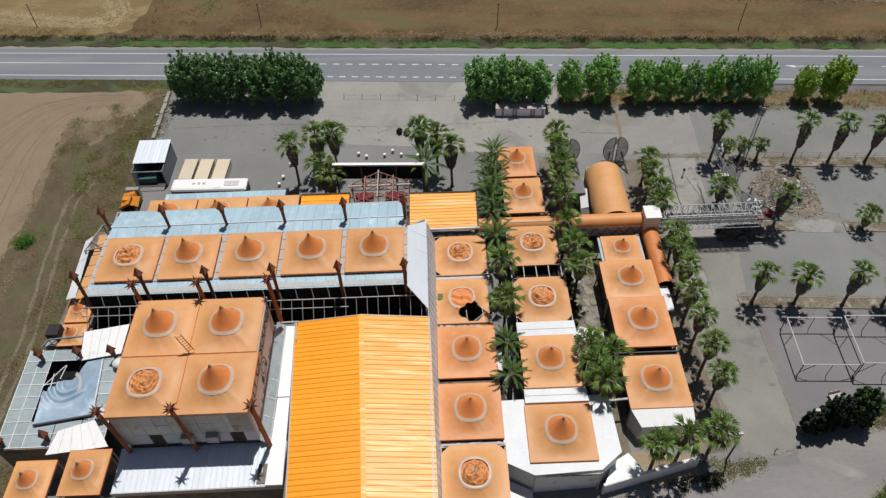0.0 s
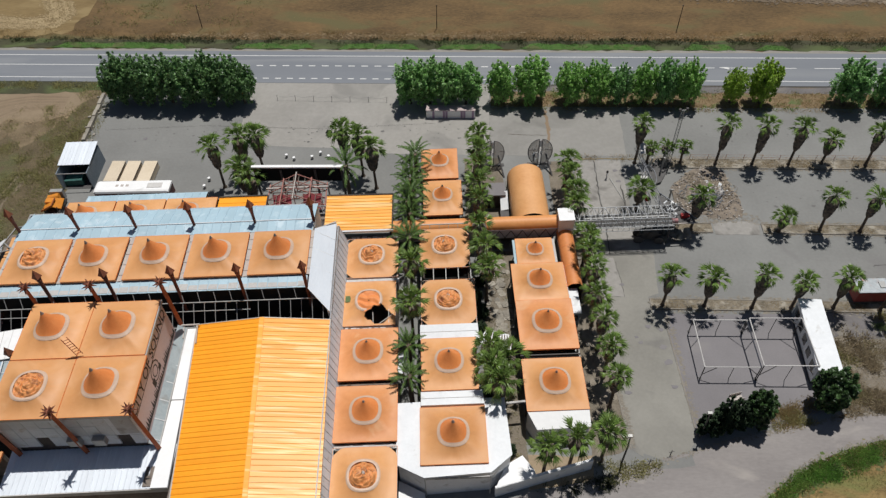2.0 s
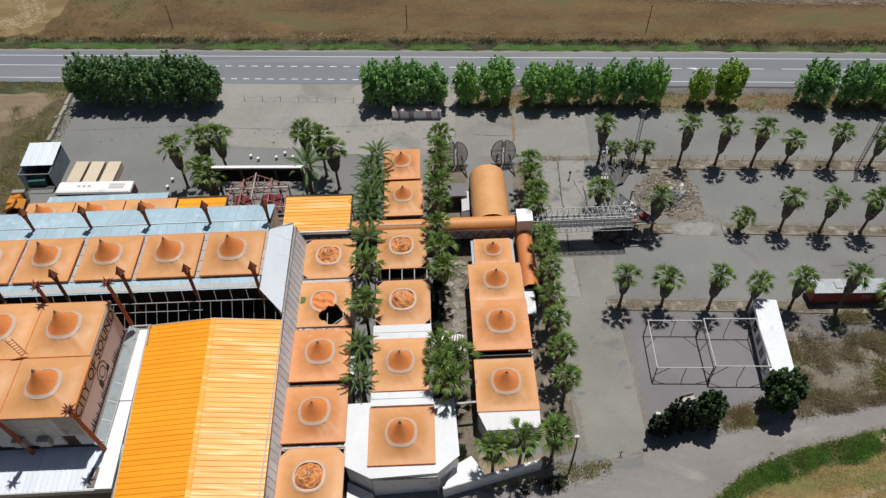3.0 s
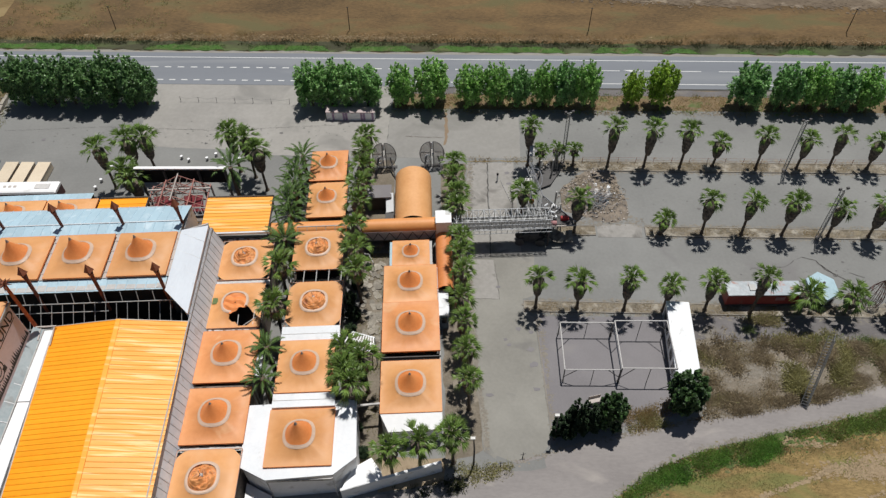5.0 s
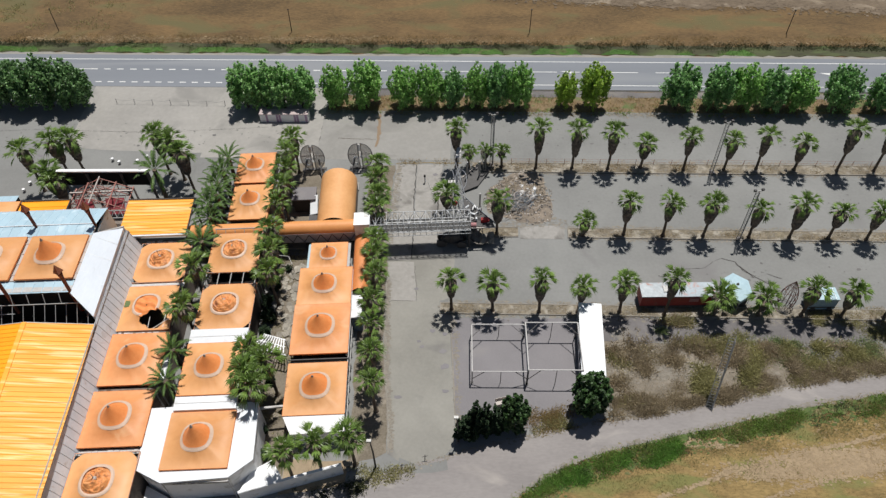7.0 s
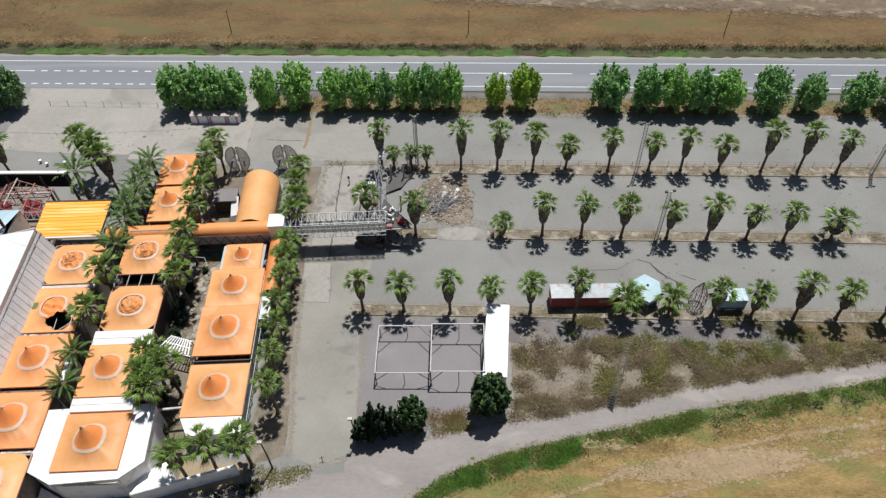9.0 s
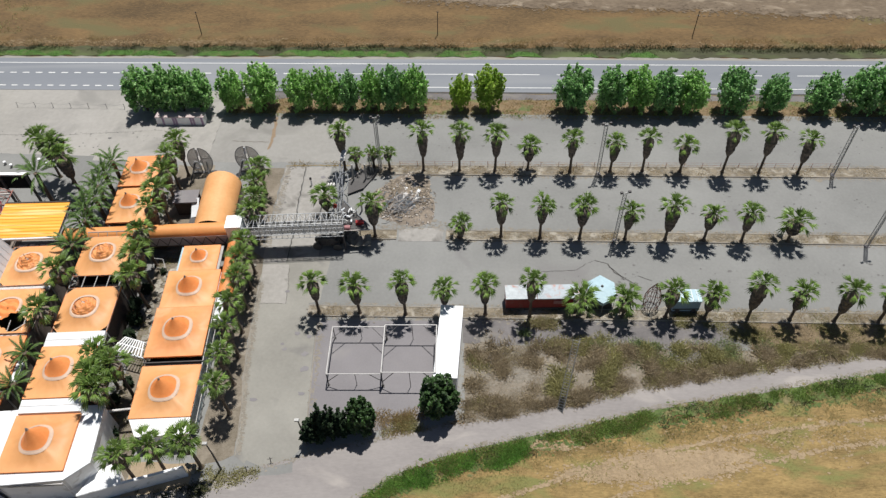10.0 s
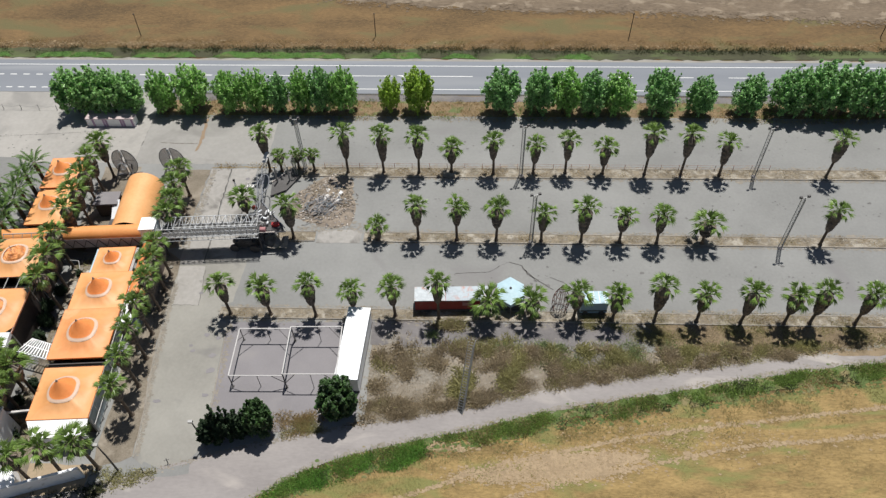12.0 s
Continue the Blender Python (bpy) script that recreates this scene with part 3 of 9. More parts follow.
sheet("yard_apron", [(13.8, 91.0), (33.5, 90.6), (33.2, 80.0), (13.8, 80.3)], 0.016, M_YARD, "worn asphalt apron beside the roadside trees", "pavement", jitter=0.1, seed=93)

sheet("damp_strip", [(28.6, 33.5), (30.5, 33.0), (33.9, 33.3), (33.7, 34.4), (31, 33.9), (29, 34.6)], 0.026, M_LOT, "dark dirt strip across the lane's end", "pavement", jitter=0.15, seed=81)
TRACK_S = [(-30, 20), (12, 22.5), (33, 26.2), (40.2, 30.3), (43.1, 32.5), (45.8, 33.95), (48.75, 35.0), (51.8, 36.0), (57.8, 37.5), (64, 39.0), (72.9, 41.2), (98.2, 45.9), (180, 57)]
TRACK_N = [(180, 60), (98.9, 48.1), (73.2, 43.9), (61.3, 41.1), (55.1, 39.8), (49.7, 38.9), (43.1, 37.5), (37.7, 36.2), (33.5, 34.8), (27.9, 33.0), (12, 29), (-30, 26.5)]
sheet("farm_track", TRACK_S + TRACK_N, 0.02, M_TRACK, "worn greyish tarmac farm track", "track", jitter=0.22, seed=16)
sheet("weed_plot", [(51.3, 50.2), (60, 49.4), (80, 49.0), (82.5, 52.3), (175, 51.2), (175, 58), (98.9, 48.0), (73.2, 43.7), (61.3, 40.8), (51.2, 38.9)], 0.0, M_SCRUB, "weedy plot of dead and green scrub", "ground", jitter=0.3, seed=17)

sheet("plot_asphalt", [(51.2, 52.7), (82.5, 52.3), (84.4, 51.2), (83.6, 49.5), (79.6, 49.2), (78.1, 46.4), (74.6, 46.6), (74.2, 48.9), (68.4, 49.0), (63.6, 49.8), (56, 49.0), (51.2, 49.4)], 0.022, M_DULL, "dull mauve-grey asphalt between the palms and the weeds", "pavement", jitter=0.3, seed=90)

# road with its lines
road = structure("road", Geo().box(-500, 500, -4.6, 4.25, -0.25, 0.05), M_ROAD, "straight two-lane grey asphalt country road", "road", ROAD)


def dashes(y, x0, x1, on, off, w=0.14):
    g, x = Geo(), x0
    while x < x1:
        g.box(x, min(x + on, x1), y - w / 2, y + w / 2, 0.05, 0.056)
        x += on + off
    return g


part("edge_line", dashes(2.92, -500, 500, 1000, 1), M_LINE, road, "solid white edge line")
part("edge_line", dashes(-3.4, -500, -27, 1000, 1), M_LINE, road, "solid white edge line")
part("edge_line", dashes(-3.4, 30, 500, 1000, 1), M_LINE, road, "solid white edge line")
part("dashed_line", dashes(-3.4, -27, 30, 1.0, 1.0, 0.2), M_LINE, road, "short white dashes at the entrance")
part("centre_line", dashes(0.1, -500, -27, 1000, 1), M_LINE, road, "solid white centre line")
part("dashed_line", dashes(0.1, -27, 24, 1.1, 1.1, 0.2), M_LINE, road, "short white dashes at the entrance")
part("centre_line", dashes(0.1, 28.2, 64, 9, 4), M_LINE, road, "long white dashes")
part("centre_line", dashes(0.1, 66, 500, 4, 5.5), M_LINE, road, "white broken centre line")
for x in (52.5, 93.6):
    g = Geo().box(x, x + 1.4, 0.02, 0.16, 0.058, 0.064)
    g.prism([(x, -0.3), (x, 0.3), (x - 1.7, 0.3)], 0.058, 0.064)
    part("lane_arrow", g, M_LINE, road, "white lane arrow")

# Dark strip puts the shade of the edge drop into the colour.
sheet("road_edge_shade", [(12, -4.62), (300, -4.62), (300, -4.95), (12, -4.95)], 0.012, M_CRACK, "tarmac edge of the road, painted dark for the shade of its drop", "road edge", ROAD, jitter=0.06, seed=27)
sheet("near_shoulder", [(12, -4.95), (300, -4.95), (300, -6.6), (12, -6.5)], 0.008, M_DULL, "grey gravel shoulder between road and verge", "shoulder", ROAD, jitter=0.25, seed=28)

sheet("weedy_ground", [(82.4, 52.75), (175, 51.6), (175, 47.5), (100, 48.2), (84, 48.6), (84.6, 51.0)], 0.026, M_BROWNSCRUB, "brown weedy soil spread over the asphalt by the kerb", "ground", jitter=0.3, seed=92)
# planting strips with kerbs
def planting_strip(x0, x1, y0, y1, slope, label):
    m = pose(x0, y0, 0, 0, 0, math.degrees(slope))
    s = structure("planting_strip", Geo().box(0, x1 - x0, 0.1, y1 - y0 - 0.1, -0.1, 0.09), M_STRIP, label, "planting strip", m)
    n = max(1, int((x1 - x0) / 3.0))
    step = (x1 - x0) / n
    k = Geo().box(0.01, step - 0.01, -0.02, 0.12, -0.05, 0.13).mesh("kerb_stone", M_KERB)
    for i in range(n):
        part("kerb_stone", k, M_KERB, s, m=pose(i * step, 0, 0))
        part("kerb_stone", k, M_KERB, s, m=pose(i * step, y1 - y0 - 0.1, 0))
    e = Geo().box(-0.1, 0.02, -0.02, y1 - y0 + 0.02, -0.05, 0.13).mesh("kerb_end", M_KERB)
    part("kerb_end", e, M_KERB, s)
    return s


planting_strip(36.5, 160, 77.5, 79.5, -0.012, "raised strip of dry soil with concrete kerbs under palms")
planting_strip(48.9, 160, 65.1, 66.8, -0.014, "raised strip of dry soil with concrete kerbs under palms")
planting_strip(37.4, 42.4, 65.2, 66.9, 0.0, "short kerbed strip of dry grass under one palm")
planting_strip(32.6, 160, 52.9, 54.5, -0.012, "raised strip of dry soil with concrete kerbs under palms")


def crack(points, w, seed):
    rng, g = random.Random(seed), Geo()
    pts = []
    for (x0, y0), (x1, y1) in zip(points, points[1:]):
        k = max(2, int(math.hypot(x1 - x0, y1 - y0) / 0.5))
        pts += [(x0 + (x1 - x0) * i / k + rng.uniform(-0.09, 0.09), y0 + (y1 - y0) * i / k + rng.uniform(-0.06, 0.06)) for i in range(k)]
    left = [(x - w * rng.uniform(0.3, 1), y - w * 0.3) for x, y in pts]
    right = [(x + w * rng.uniform(0.3, 1), y + w * 0.3) for x, y in pts]
    n = len(pts)
    g.add([(x, y, 0.037) for x, y in left + right], [(i, i + 1, n + i + 1, n + i) for i in range(n - 1)])
    return g


structure("pavement_crack", crack([(28.5, 79), (28.5, 72), (28.75, 66), (28.65, 61)], 0.1, 1), M_CRACK, "long dark crack between two concrete bays", "crack")
structure("pavement_crack", crack([(31.6, 74), (31.8, 71), (31.5, 68.6)], 0.14, 2), M_CRACK, "dark oil-stained crack in the concrete", "crack")
structure("pavement_crack", crack([(16.5, 84.9), (19, 84.7), (22.6, 84.6)], 0.1, 3), M_BARK, "brown soil line across the concrete apron", "crack")
structure("pavement_crack", crack([(22.3, 90.5), (22.5, 87), (22.5, 84.7), (22.2, 82.4)], 0.34, 4), surf("rusty_soil_stain", (0.265, 0.19, 0.125), (0.21, 0.155, 0.105), 0.95), "rusty soil stain in the concrete apron", "stain")
structure("pavement_crack", crack([(25.6, 79.3), (30, 79.5), (35.5, 79.3)], 0.25, 5), M_DRY, "dry grass growing in a joint of the concrete", "crack")
structure("pavement_crack", crack([(-45, 86), (-30, 87), (-12, 86.2), (6, 87.5)], 0.05, 6), M_CRACK, "thin tar crack across the asphalt", "crack")
structure("pavement_crack", crack([(60.9, 59.9), (65.2, 60.1), (66.4, 61.2), (67.7, 61.7), (69.2, 61.2), (69.9, 59.8), (72.1, 57.9), (73.3, 57.0)], 0.09, 7), M_CRACK, "dark cable lying on the asphalt", "cable")
structure("pavement_crack", crack([(69.6, 60.4), (71.0, 58.6), (72.6, 59.2), (74.7, 58.3)], 0.07, 17), M_CRACK, "loose end of a dark cable on the asphalt", "cable")
structure("pavement_crack", crack([(26.5, 54.8), (28, 54.75), (29.7, 54.75)], 0.04, 31), M_CRACK, "dark joint along the concrete patch", "crack")
structure("pavement_crack", crack([(29.7, 54.75), (29.4, 58), (29.05, 60.9)], 0.04, 32), M_CRACK, "dark joint along the concrete patch", "crack")
for i, (x, y, r) in enumerate([(30.2, 48.9, 0.35), (31.5, 74.8, 0.45), (31.2, 77.0, 0.5), (-38, 84, 0.5), (-27, 81, 0.5), (33.2, 50, 0.5), (33.0, 47.6, 0.5), (33.3, 45.6, 0.7), (33.4, 42.4, 0.5), (29.6, 56.6, 0.4), (30.6, 48.2, 0.35), (31.8, 50.4, 0.45), (28.2, 41.6, 0.5)]):
    rng = random.Random(40 + i)
    poly = [(x + r * rng.uniform(0.5, 1.1) * math.cos(a * 0.6), y + 0.7 * r * rng.uniform(0.5, 1.1) * math.sin(a * 0.6)) for a in range(10)]
    sheet("oil_stain", poly, 0.038, M_LOTD, "dark dried oil stain on the pavement", "stain", thick=0.01)


def flecks(name, spots, size, material, z, label, category="soil"):
    """One object of flat irregular crumbs lying on the ground."""
    r = np.random.default_rng(len(spots) * 7 + int(z * 1e4))
    spots = np.asarray(spots, float)
    n, k = len(spots), 7
    a = r.uniform(0, math.tau, (n, 1)) + np.arange(k) * math.tau / k
    rad = size * np.exp(r.normal(-0.25, 0.45, (n, 1))) * r.uniform(0.5, 1.25, (n, k))
    v = np.zeros((n, k, 3))
    v[:, :, 0] = spots[:, :1] + np.cos(a) * rad * 1.5
    v[:, :, 1] = spots[:, 1:2] + np.sin(a) * rad
    v[:, :, 2] = z + r.uniform(0, 0.012, (n, 1))
    me = bpy.data.meshes.new(name)
    me.from_pydata(v.reshape(-1, 3).tolist(), [], np.arange(n * k).reshape(n, k).tolist())
    me.materials.append(material)
    return tagged(new(name, me), label, category, "", "stuff")


def near_line(points, n, spread, seed):
    """Spots along a line of points, thinning out sideways."""
    r = np.random.default_rng(seed)
    p = np.asarray(points, float)
    ln = np.r_[0, np.cumsum(np.hypot(*np.diff(p, axis=0).T))]
    t = r.uniform(0, ln[-1], n)
    return np.c_[np.interp(t, ln, p[:, 0]), np.interp(t, ln, p[:, 1])] + r.normal(0, spread, (n, 2))


def round_spot(x, y, rx, ry, n, seed):
    r = np.random.default_rng(seed)
    return np.c_[r.normal(x, rx, n), r.normal(y, ry, n)]


flecks("bare_field_crust", np.r_[round_spot(72.5, 34.7, 2.7, 0.75, 4200, 1), round_spot(66.5, 33.6, 2.6, 0.45, 1300, 2), round_spot(77.5, 35.6, 1.9, 0.4, 900, 3), round_spot(59, 36.6, 2.2, 0.3, 400, 4), round_spot(85, 37.5, 7, 1.2, 500, 41)], 0.085, M_CRUST, 0.0, "pale crusted soil in the stubble field")
flecks("field_tyre_marks", np.r_[near_line([(51, 29.4), (55.3, 31.0), (66.6, 35.0), (81.5, 38.3), (107.0, 41.7), (150, 46.9)], 2600, 0.13, 5), near_line([(60, 29.4), (72.2, 33.0), (89.9, 36.9), (105.8, 38.4), (150, 43.2)], 2400, 0.13, 6)], 0.09, M_CRUST, 0.004, "pale tyre marks through the stubble")
flecks("plot_bare_soil", np.r_[round_spot(57.4, 45.4, 1.6, 0.9, 1100, 7), round_spot(52.9, 44.6, 0.9, 1.7, 700, 8), round_spot(62.0, 45.4, 1.3, 0.8, 600, 9), round_spot(57.0, 48.2, 3.4, 0.5, 420, 10), round_spot(69.5, 47.6, 1.0, 0.9, 260, 11), round_spot(78, 48.0, 3.0, 0.5, 260, 12)], 0.07, M_DUST, 0.012, "bare pale earth among the weeds")
flecks("track_edge_crust", np.r_[near_line([(34, 26.5), (40.2, 30.5), (45.8, 34.1), (51.8, 36.2), (57.8, 37.7), (72.9, 41.4), (98.2, 46.1), (150, 53.1)], 2600, 0.2, 13), near_line([(27.9, 32.9), (37.7, 36.0), (43.1, 37.3), (51, 39.2), (61.3, 41.0), (73.2, 43.9), (98.9, 48.0), (150, 55.5)], 2400, 0.2, 14)], 0.08, M_DUST, 0.026, "crumbled pale edge of the farm track")
flecks("strip_edge_dirt", np.r_[near_line([(37, 77.3), (150, 75.9)], 1800, 0.16, 15), near_line([(49.2, 64.9), (150, 63.5)], 1600, 0.16, 16), near_line([(33, 52.6), (150, 51.2)], 1800, 0.28, 17), near_line([(49.2, 67.1), (150, 65.7)], 1000, 0.14, 18), near_line([(33, 54.8), (150, 53.4)], 1200, 0.14, 19), near_line([(37, 79.8), (150, 78.4)], 1600, 0.25, 20)], 0.085, M_DUST, 0.016, "dusty soil washed along the kerbs")
flecks("strip_soil_crumbs", np.r_[near_line([(37, 78.6), (150, 77.2)], 1300, 0.45, 61), near_line([(49.2, 66.0), (150, 64.6)], 1100, 0.42, 62), near_line([(33, 53.7), (150, 52.3)], 1300, 0.45, 63)], 0.09, M_DUST, 0.1, "crumbled dry soil on the planting strips")
flecks("lot_grime", np.r_[near_line([(60, 58.6), (90, 59.5), (120, 58.5)], 90, 1.2, 21), near_line([(48, 71.8), (90, 71.0), (130, 71.4)], 110, 1.3, 22), near_line([(36, 84.6), (80, 84.0), (130, 83.4)], 120, 1.6, 23), near_line([(26.2, 79), (26.2, 62)], 30, 0.3, 25), near_line([(-40, 85), (10, 86)], 130, 1.5, 26)], 0.1, M_GRIME, 0.028, "dark spots of grime on the asphalt", "stain")
flecks("lot_dust", np.r_[near_line([(26.1, 58), (26.3, 52), (26.9, 44.4), (27.5, 40), (28, 35.4)], 900, 0.16, 27), near_line([(26.0, 79), (25.6, 64)], 500, 0.3, 28), near_line([(40, 67.6), (49, 67.6)], 300, 0.4, 29), near_line([(52, 49.6), (82, 49.2)], 250, 0.4, 30), near_line([(14, 91.2), (60, 90.4), (130, 89.0)], 2200, 0.35, 31), near_line([(34.3, 52), (35, 36)], 300, 0.2, 32)], 0.09, M_DUST, 0.03, "pale dust drifted on the asphalt edge", "dust")
def ribbon(points, w, seed, z):
    """A narrow strip of soil along a smooth line, its edges wandering."""
    r, g = random.Random(seed), Geo()
    p = np.asarray(points, float)
    ln = np.r_[0, np.cumsum(np.hypot(*np.diff(p, axis=0).T))]
    n = int(ln[-1] / 1.2)
    t = np.linspace(0, ln[-1], n)
    x, y = np.interp(t, ln, p[:, 0]), np.interp(t, ln, p[:, 1])
    for _ in range(4):
        x[1:-1], y[1:-1] = (x[:-2] + 2 * x[1:-1] + x[2:]) / 4, (y[:-2] + 2 * y[1:-1] + y[2:]) / 4
    dx, dy = np.gradient(x), np.gradient(y)
    k = np.hypot(dx, dy)
    for i in range(n):
        a, b = w * r.uniform(0.2, 1), w * r.uniform(0.2, 1)
        g.v += [(x[i] - dy[i] / k[i] * a, y[i] + dx[i] / k[i] * a, z), (x[i] + dy[i] / k[i] * b, y[i] - dx[i] / k[i] * b, z)]
    g.f = [(2 * i, 2 * i + 1, 2 * i + 3, 2 * i + 2) for i in range(n - 1)]
    return g


for k in range(18):
    o = k * 0.72 + 0.5 * math.sin(5 * k)
    line = [(-53.5, 91.0 + 0.3 * o), (-60.5, 91.3 + 0.3 * o), (-63.6 - 0.5 * o, 88.3 + 0.33 * o), (-64.8 - 0.9 * o, 81 + 0.2 * o), (-63.6 - 1.1 * o, 70), (-62.6 - 1.2 * o, 55), (-66 - 1.2 * o, 25)]
    structure("plough_streak", ribbon(line, 0.12 + 0.1 * ((k * 7) % 4) / 3, 300 + k, 0.0 + 0.0015 * (k % 3)), M_TANPALE if k % 2 else M_TANDARK, "curved worked streak in the bare tan field", "soil")
flecks("west_tan_crust", np.r_[near_line([(-61.8, 88), (-61.4, 76), (-60, 66), (-63, 45), (-66, 22)], 2200, 0.45, 33), near_line([(-52, 89.6), (-57, 88), (-62, 88.6)], 700, 0.4, 34), near_line([(-57.5, 60), (-58.5, 48), (-60, 30)], 700, 0.5, 35)], 0.05, M_CRUST, 0.006, "crumbly tan soil at the field's edge")
SWIRL = []
for k in range(9):
    o = 1.1 * k + 0.9 * math.sin(3.7 * k)
    SWIRL.append(near_line([(-90, 116.5 + 0.5 * o), (-79, 115.2 + 0.4 * o), (-69.8, 114.3 + 0.35 * o), (-63.6 - 0.2 * o, 114.9 + 0.5 * o), (-61.8 - 0.5 * o, 119), (-64.5 - 0.6 * o, 124), (-72, 130 + o)], 1500 + 400 * (k % 4), 0.22 + 0.2 * (k % 3), 160 + k))
SWIRL.append(near_line([(-95, 120.5), (-84, 119.6), (-80.5, 121.5), (-84, 126)], 500, 0.3, 170))
flecks("straw_swaths", np.concatenate(SWIRL), 0.07, M_SWATH, 0.0, "pale straw swaths curving over the mown field", "straw")
flecks("field_edge_straw", np.r_[near_line([(-200, 112.6), (-40, 110.6)], 900, 0.35, 171), near_line([(-42, 111.6), (-5, 111.2), (20, 110.9)], 2600, 0.5, 172), near_line([(20, 110.6), (150, 108.2)], 1600, 0.4, 173)], 0.075, M_DRYSOIL, 0.0, "bleached straw along the field's edge", "straw")
flecks("turf_clumps", np.r_[near_line([(34, 25.8), (40.2, 29.4), (45.8, 33.0), (51.8, 35.2), (57.8, 36.8), (72.9, 40.5), (98.2, 45.0), (150, 52.2)], 1600, 0.45, 36), near_line([(41.5, 29.2), (46.4, 32.4), (52, 34.3), (58, 36), (72.8, 39.4), (97.6, 43.5), (150, 50.6)], 1800, 0.4, 37)], 0.12, M_TURF, 0.02, "ragged green turf clumps beside the track", "grass")
flecks("far_edge_clods", near_line(FARP[:7], 3000, 0.8, 180), 0.13, M_CLOD, 0.0, "scattered clods at the edge of the ploughed land")


# ---- tents ----
def square_point(a, hw, hd, cut=0.0):
    """The point of a rectangle's edge in direction a; cut takes its corners off."""
    c, s = math.cos(a), math.sin(a)
    k = max(abs(c), abs(s))
    x, y = hw * c / k, hd * s / k
    over = abs(x) / hw + abs(y) / hd - (2 - cut)
    if cut and over > 0:
        f = (2 - cut) / (abs(x) / hw + abs(y) / hd)
        x, y = x * f, y * f
    return x, y


def canopy(hw, hd, rise, peak, state, seed):
    """Membrane outside the ring and the middle inside it, as two meshes: a peaked cone, or one that has slumped into folds."""
    rng = random.Random(seed)
    seg, ring = (112 if state == "torn" else 56), min(hw, hd) * 0.5
    cut = 0.26 if state == "slack" else 0.0
    ph = [rng.uniform(0, 6) for _ in range(4)]
    sq = [square_point(math.tau * i / seg - math.pi / 4, hw, hd, cut) for i in range(seg)]
    skin, mid = Geo(), Geo()
    rows = 16 if state == "torn" else 7

    def in_hole(p):
        return (p[0] - 0.95) ** 2 / 2.7 + (p[1] + 1.75) ** 2 / 0.95 + 0.3 * math.sin(2.4 * p[0] + 2) + 0.12 * math.sin(7 * p[0]) < 1

    for j in range(rows + 1):
        f = j / rows
        for i in range(seg):
            a = math.tau * i / seg - math.pi / 4
            x = sq[i][0] * (1 - f) + ring * math.cos(a) * f
            y = sq[i][1] * (1 - f) + ring * math.sin(a) * f
            wr = 0.03 * math.sin(9 * a + ph[0]) * math.sin(math.pi * f) + 0.02 * math.sin(17 * a + ph[1] + 4 * f)
            skin.v.append((x, y, rise * f ** 2.1 - 0.03 * math.sin(math.pi * f) + wr * (0.3 + f if f < 0.95 else 0.2) * (1 if j else 0)))
    for j in range(rows):
        for i in range(seg):
            if state == "torn":
                if in_hole(skin.v[j * seg + i]) or in_hole(skin.v[(j + 1) * seg + i]):
                    continue
            k = (i + 1) % seg
            skin.f.append((j * seg + i, j * seg + k, (j + 1) * seg + k, (j + 1) * seg + i))
    rows = 16 if state == "peak" else 44
    for j in range(rows + 1):
        f = j / rows
        r = ring * (1 - f) + 0.06 * f
        for i in range(seg):
            a = math.tau * i / seg - math.pi / 4
            if state == "peak":
                z = rise + peak * f ** 1.38 + 0.015 * math.sin(8 * a + ph[2]) * (1 - f)
                rr = r
            else:
                fold = f * 15 + 1.9 * math.sin(a + ph[2]) + 0.8 * math.sin(2 * a + ph[3])
                crease = 1 - 2 * abs(math.sin(fold * 0.5 + 0.9 * noise.noise(Vector((1.3 * math.cos(a) * r, 1.3 * math.sin(a) * r, seed * 3.1)))))
                z = rise - 0.08 + (0.26 + 0.16 * math.sin(a + ph[0])) * crease * math.sin(math.pi * min(1, f * 1.1) * 0.92) + 0.3 * f * f + 0.06 * math.sin(5 * a + ph[3]) * (1 - f)
                rr = r * (1 + 0.07 * math.sin(3 * a + ph[1]) * (1 - abs(1 - 2 * f)) + 0.06 * math.cos(fold) * f)
            if state in ("slack", "folded"):
                # cloth lying in stacked rings, each with a drooping lip
                q = Vector((math.cos(a) * r, math.sin(a) * r, seed * 2.3))
                s = max(0.0, f * 1.12 - 0.12) * 3.4 + 0.6 * math.sin(a + ph[2]) * f + 1.9 * noise.noise(q * 0.9) * min(1, 4 * f) + 0.8 * noise.noise(q * 2.2) * min(1, 4 * f)
                k, w = math.floor(s), s - math.floor(s)
                lip = max(0.0, (w - 0.62) / 0.38)
                z = rise - 0.06 + 0.25 * (k + lip * lip * (3 - 2 * lip) - 0.35 * math.sin(math.pi * min(1, w / 0.62)) * f)
                z = min(rise + 0.75, max(rise - 0.14, z)) + 0.3 * noise.noise(q * 2.9) * math.sin(math.pi * f)
                rr = r * (1 + 0.2 * math.sin(math.pi * w) * f)
            elif state != "peak":
                q = Vector((rr * math.cos(a) * 1.5, rr * math.sin(a) * 1.5, seed))
                z += 0.22 * noise.noise(q) * math.sin(math.pi * f) + 0.09 * noise.noise(q * 2.7) * (1 - abs(1 - 2 * f))
            if state == "torn":
                # the membrane hangs in long folds towards the hole
                x, y = r * math.cos(a), r * math.sin(a)
                hang = max(0.0, 0.55 - y / ring)
                z = rise - 0.05 - 0.2 * hang ** 1.5 + 0.09 * math.sin(6 * y + 1.8 * x + 2.6 * noise.noise(Vector((0.9 * x, 0.9 * y, 7)))) * min(1, 3 * (1 - r / ring)) + 0.05 * noise.noise(Vector((2 * x, 2 * y, 3)))
                rr = r
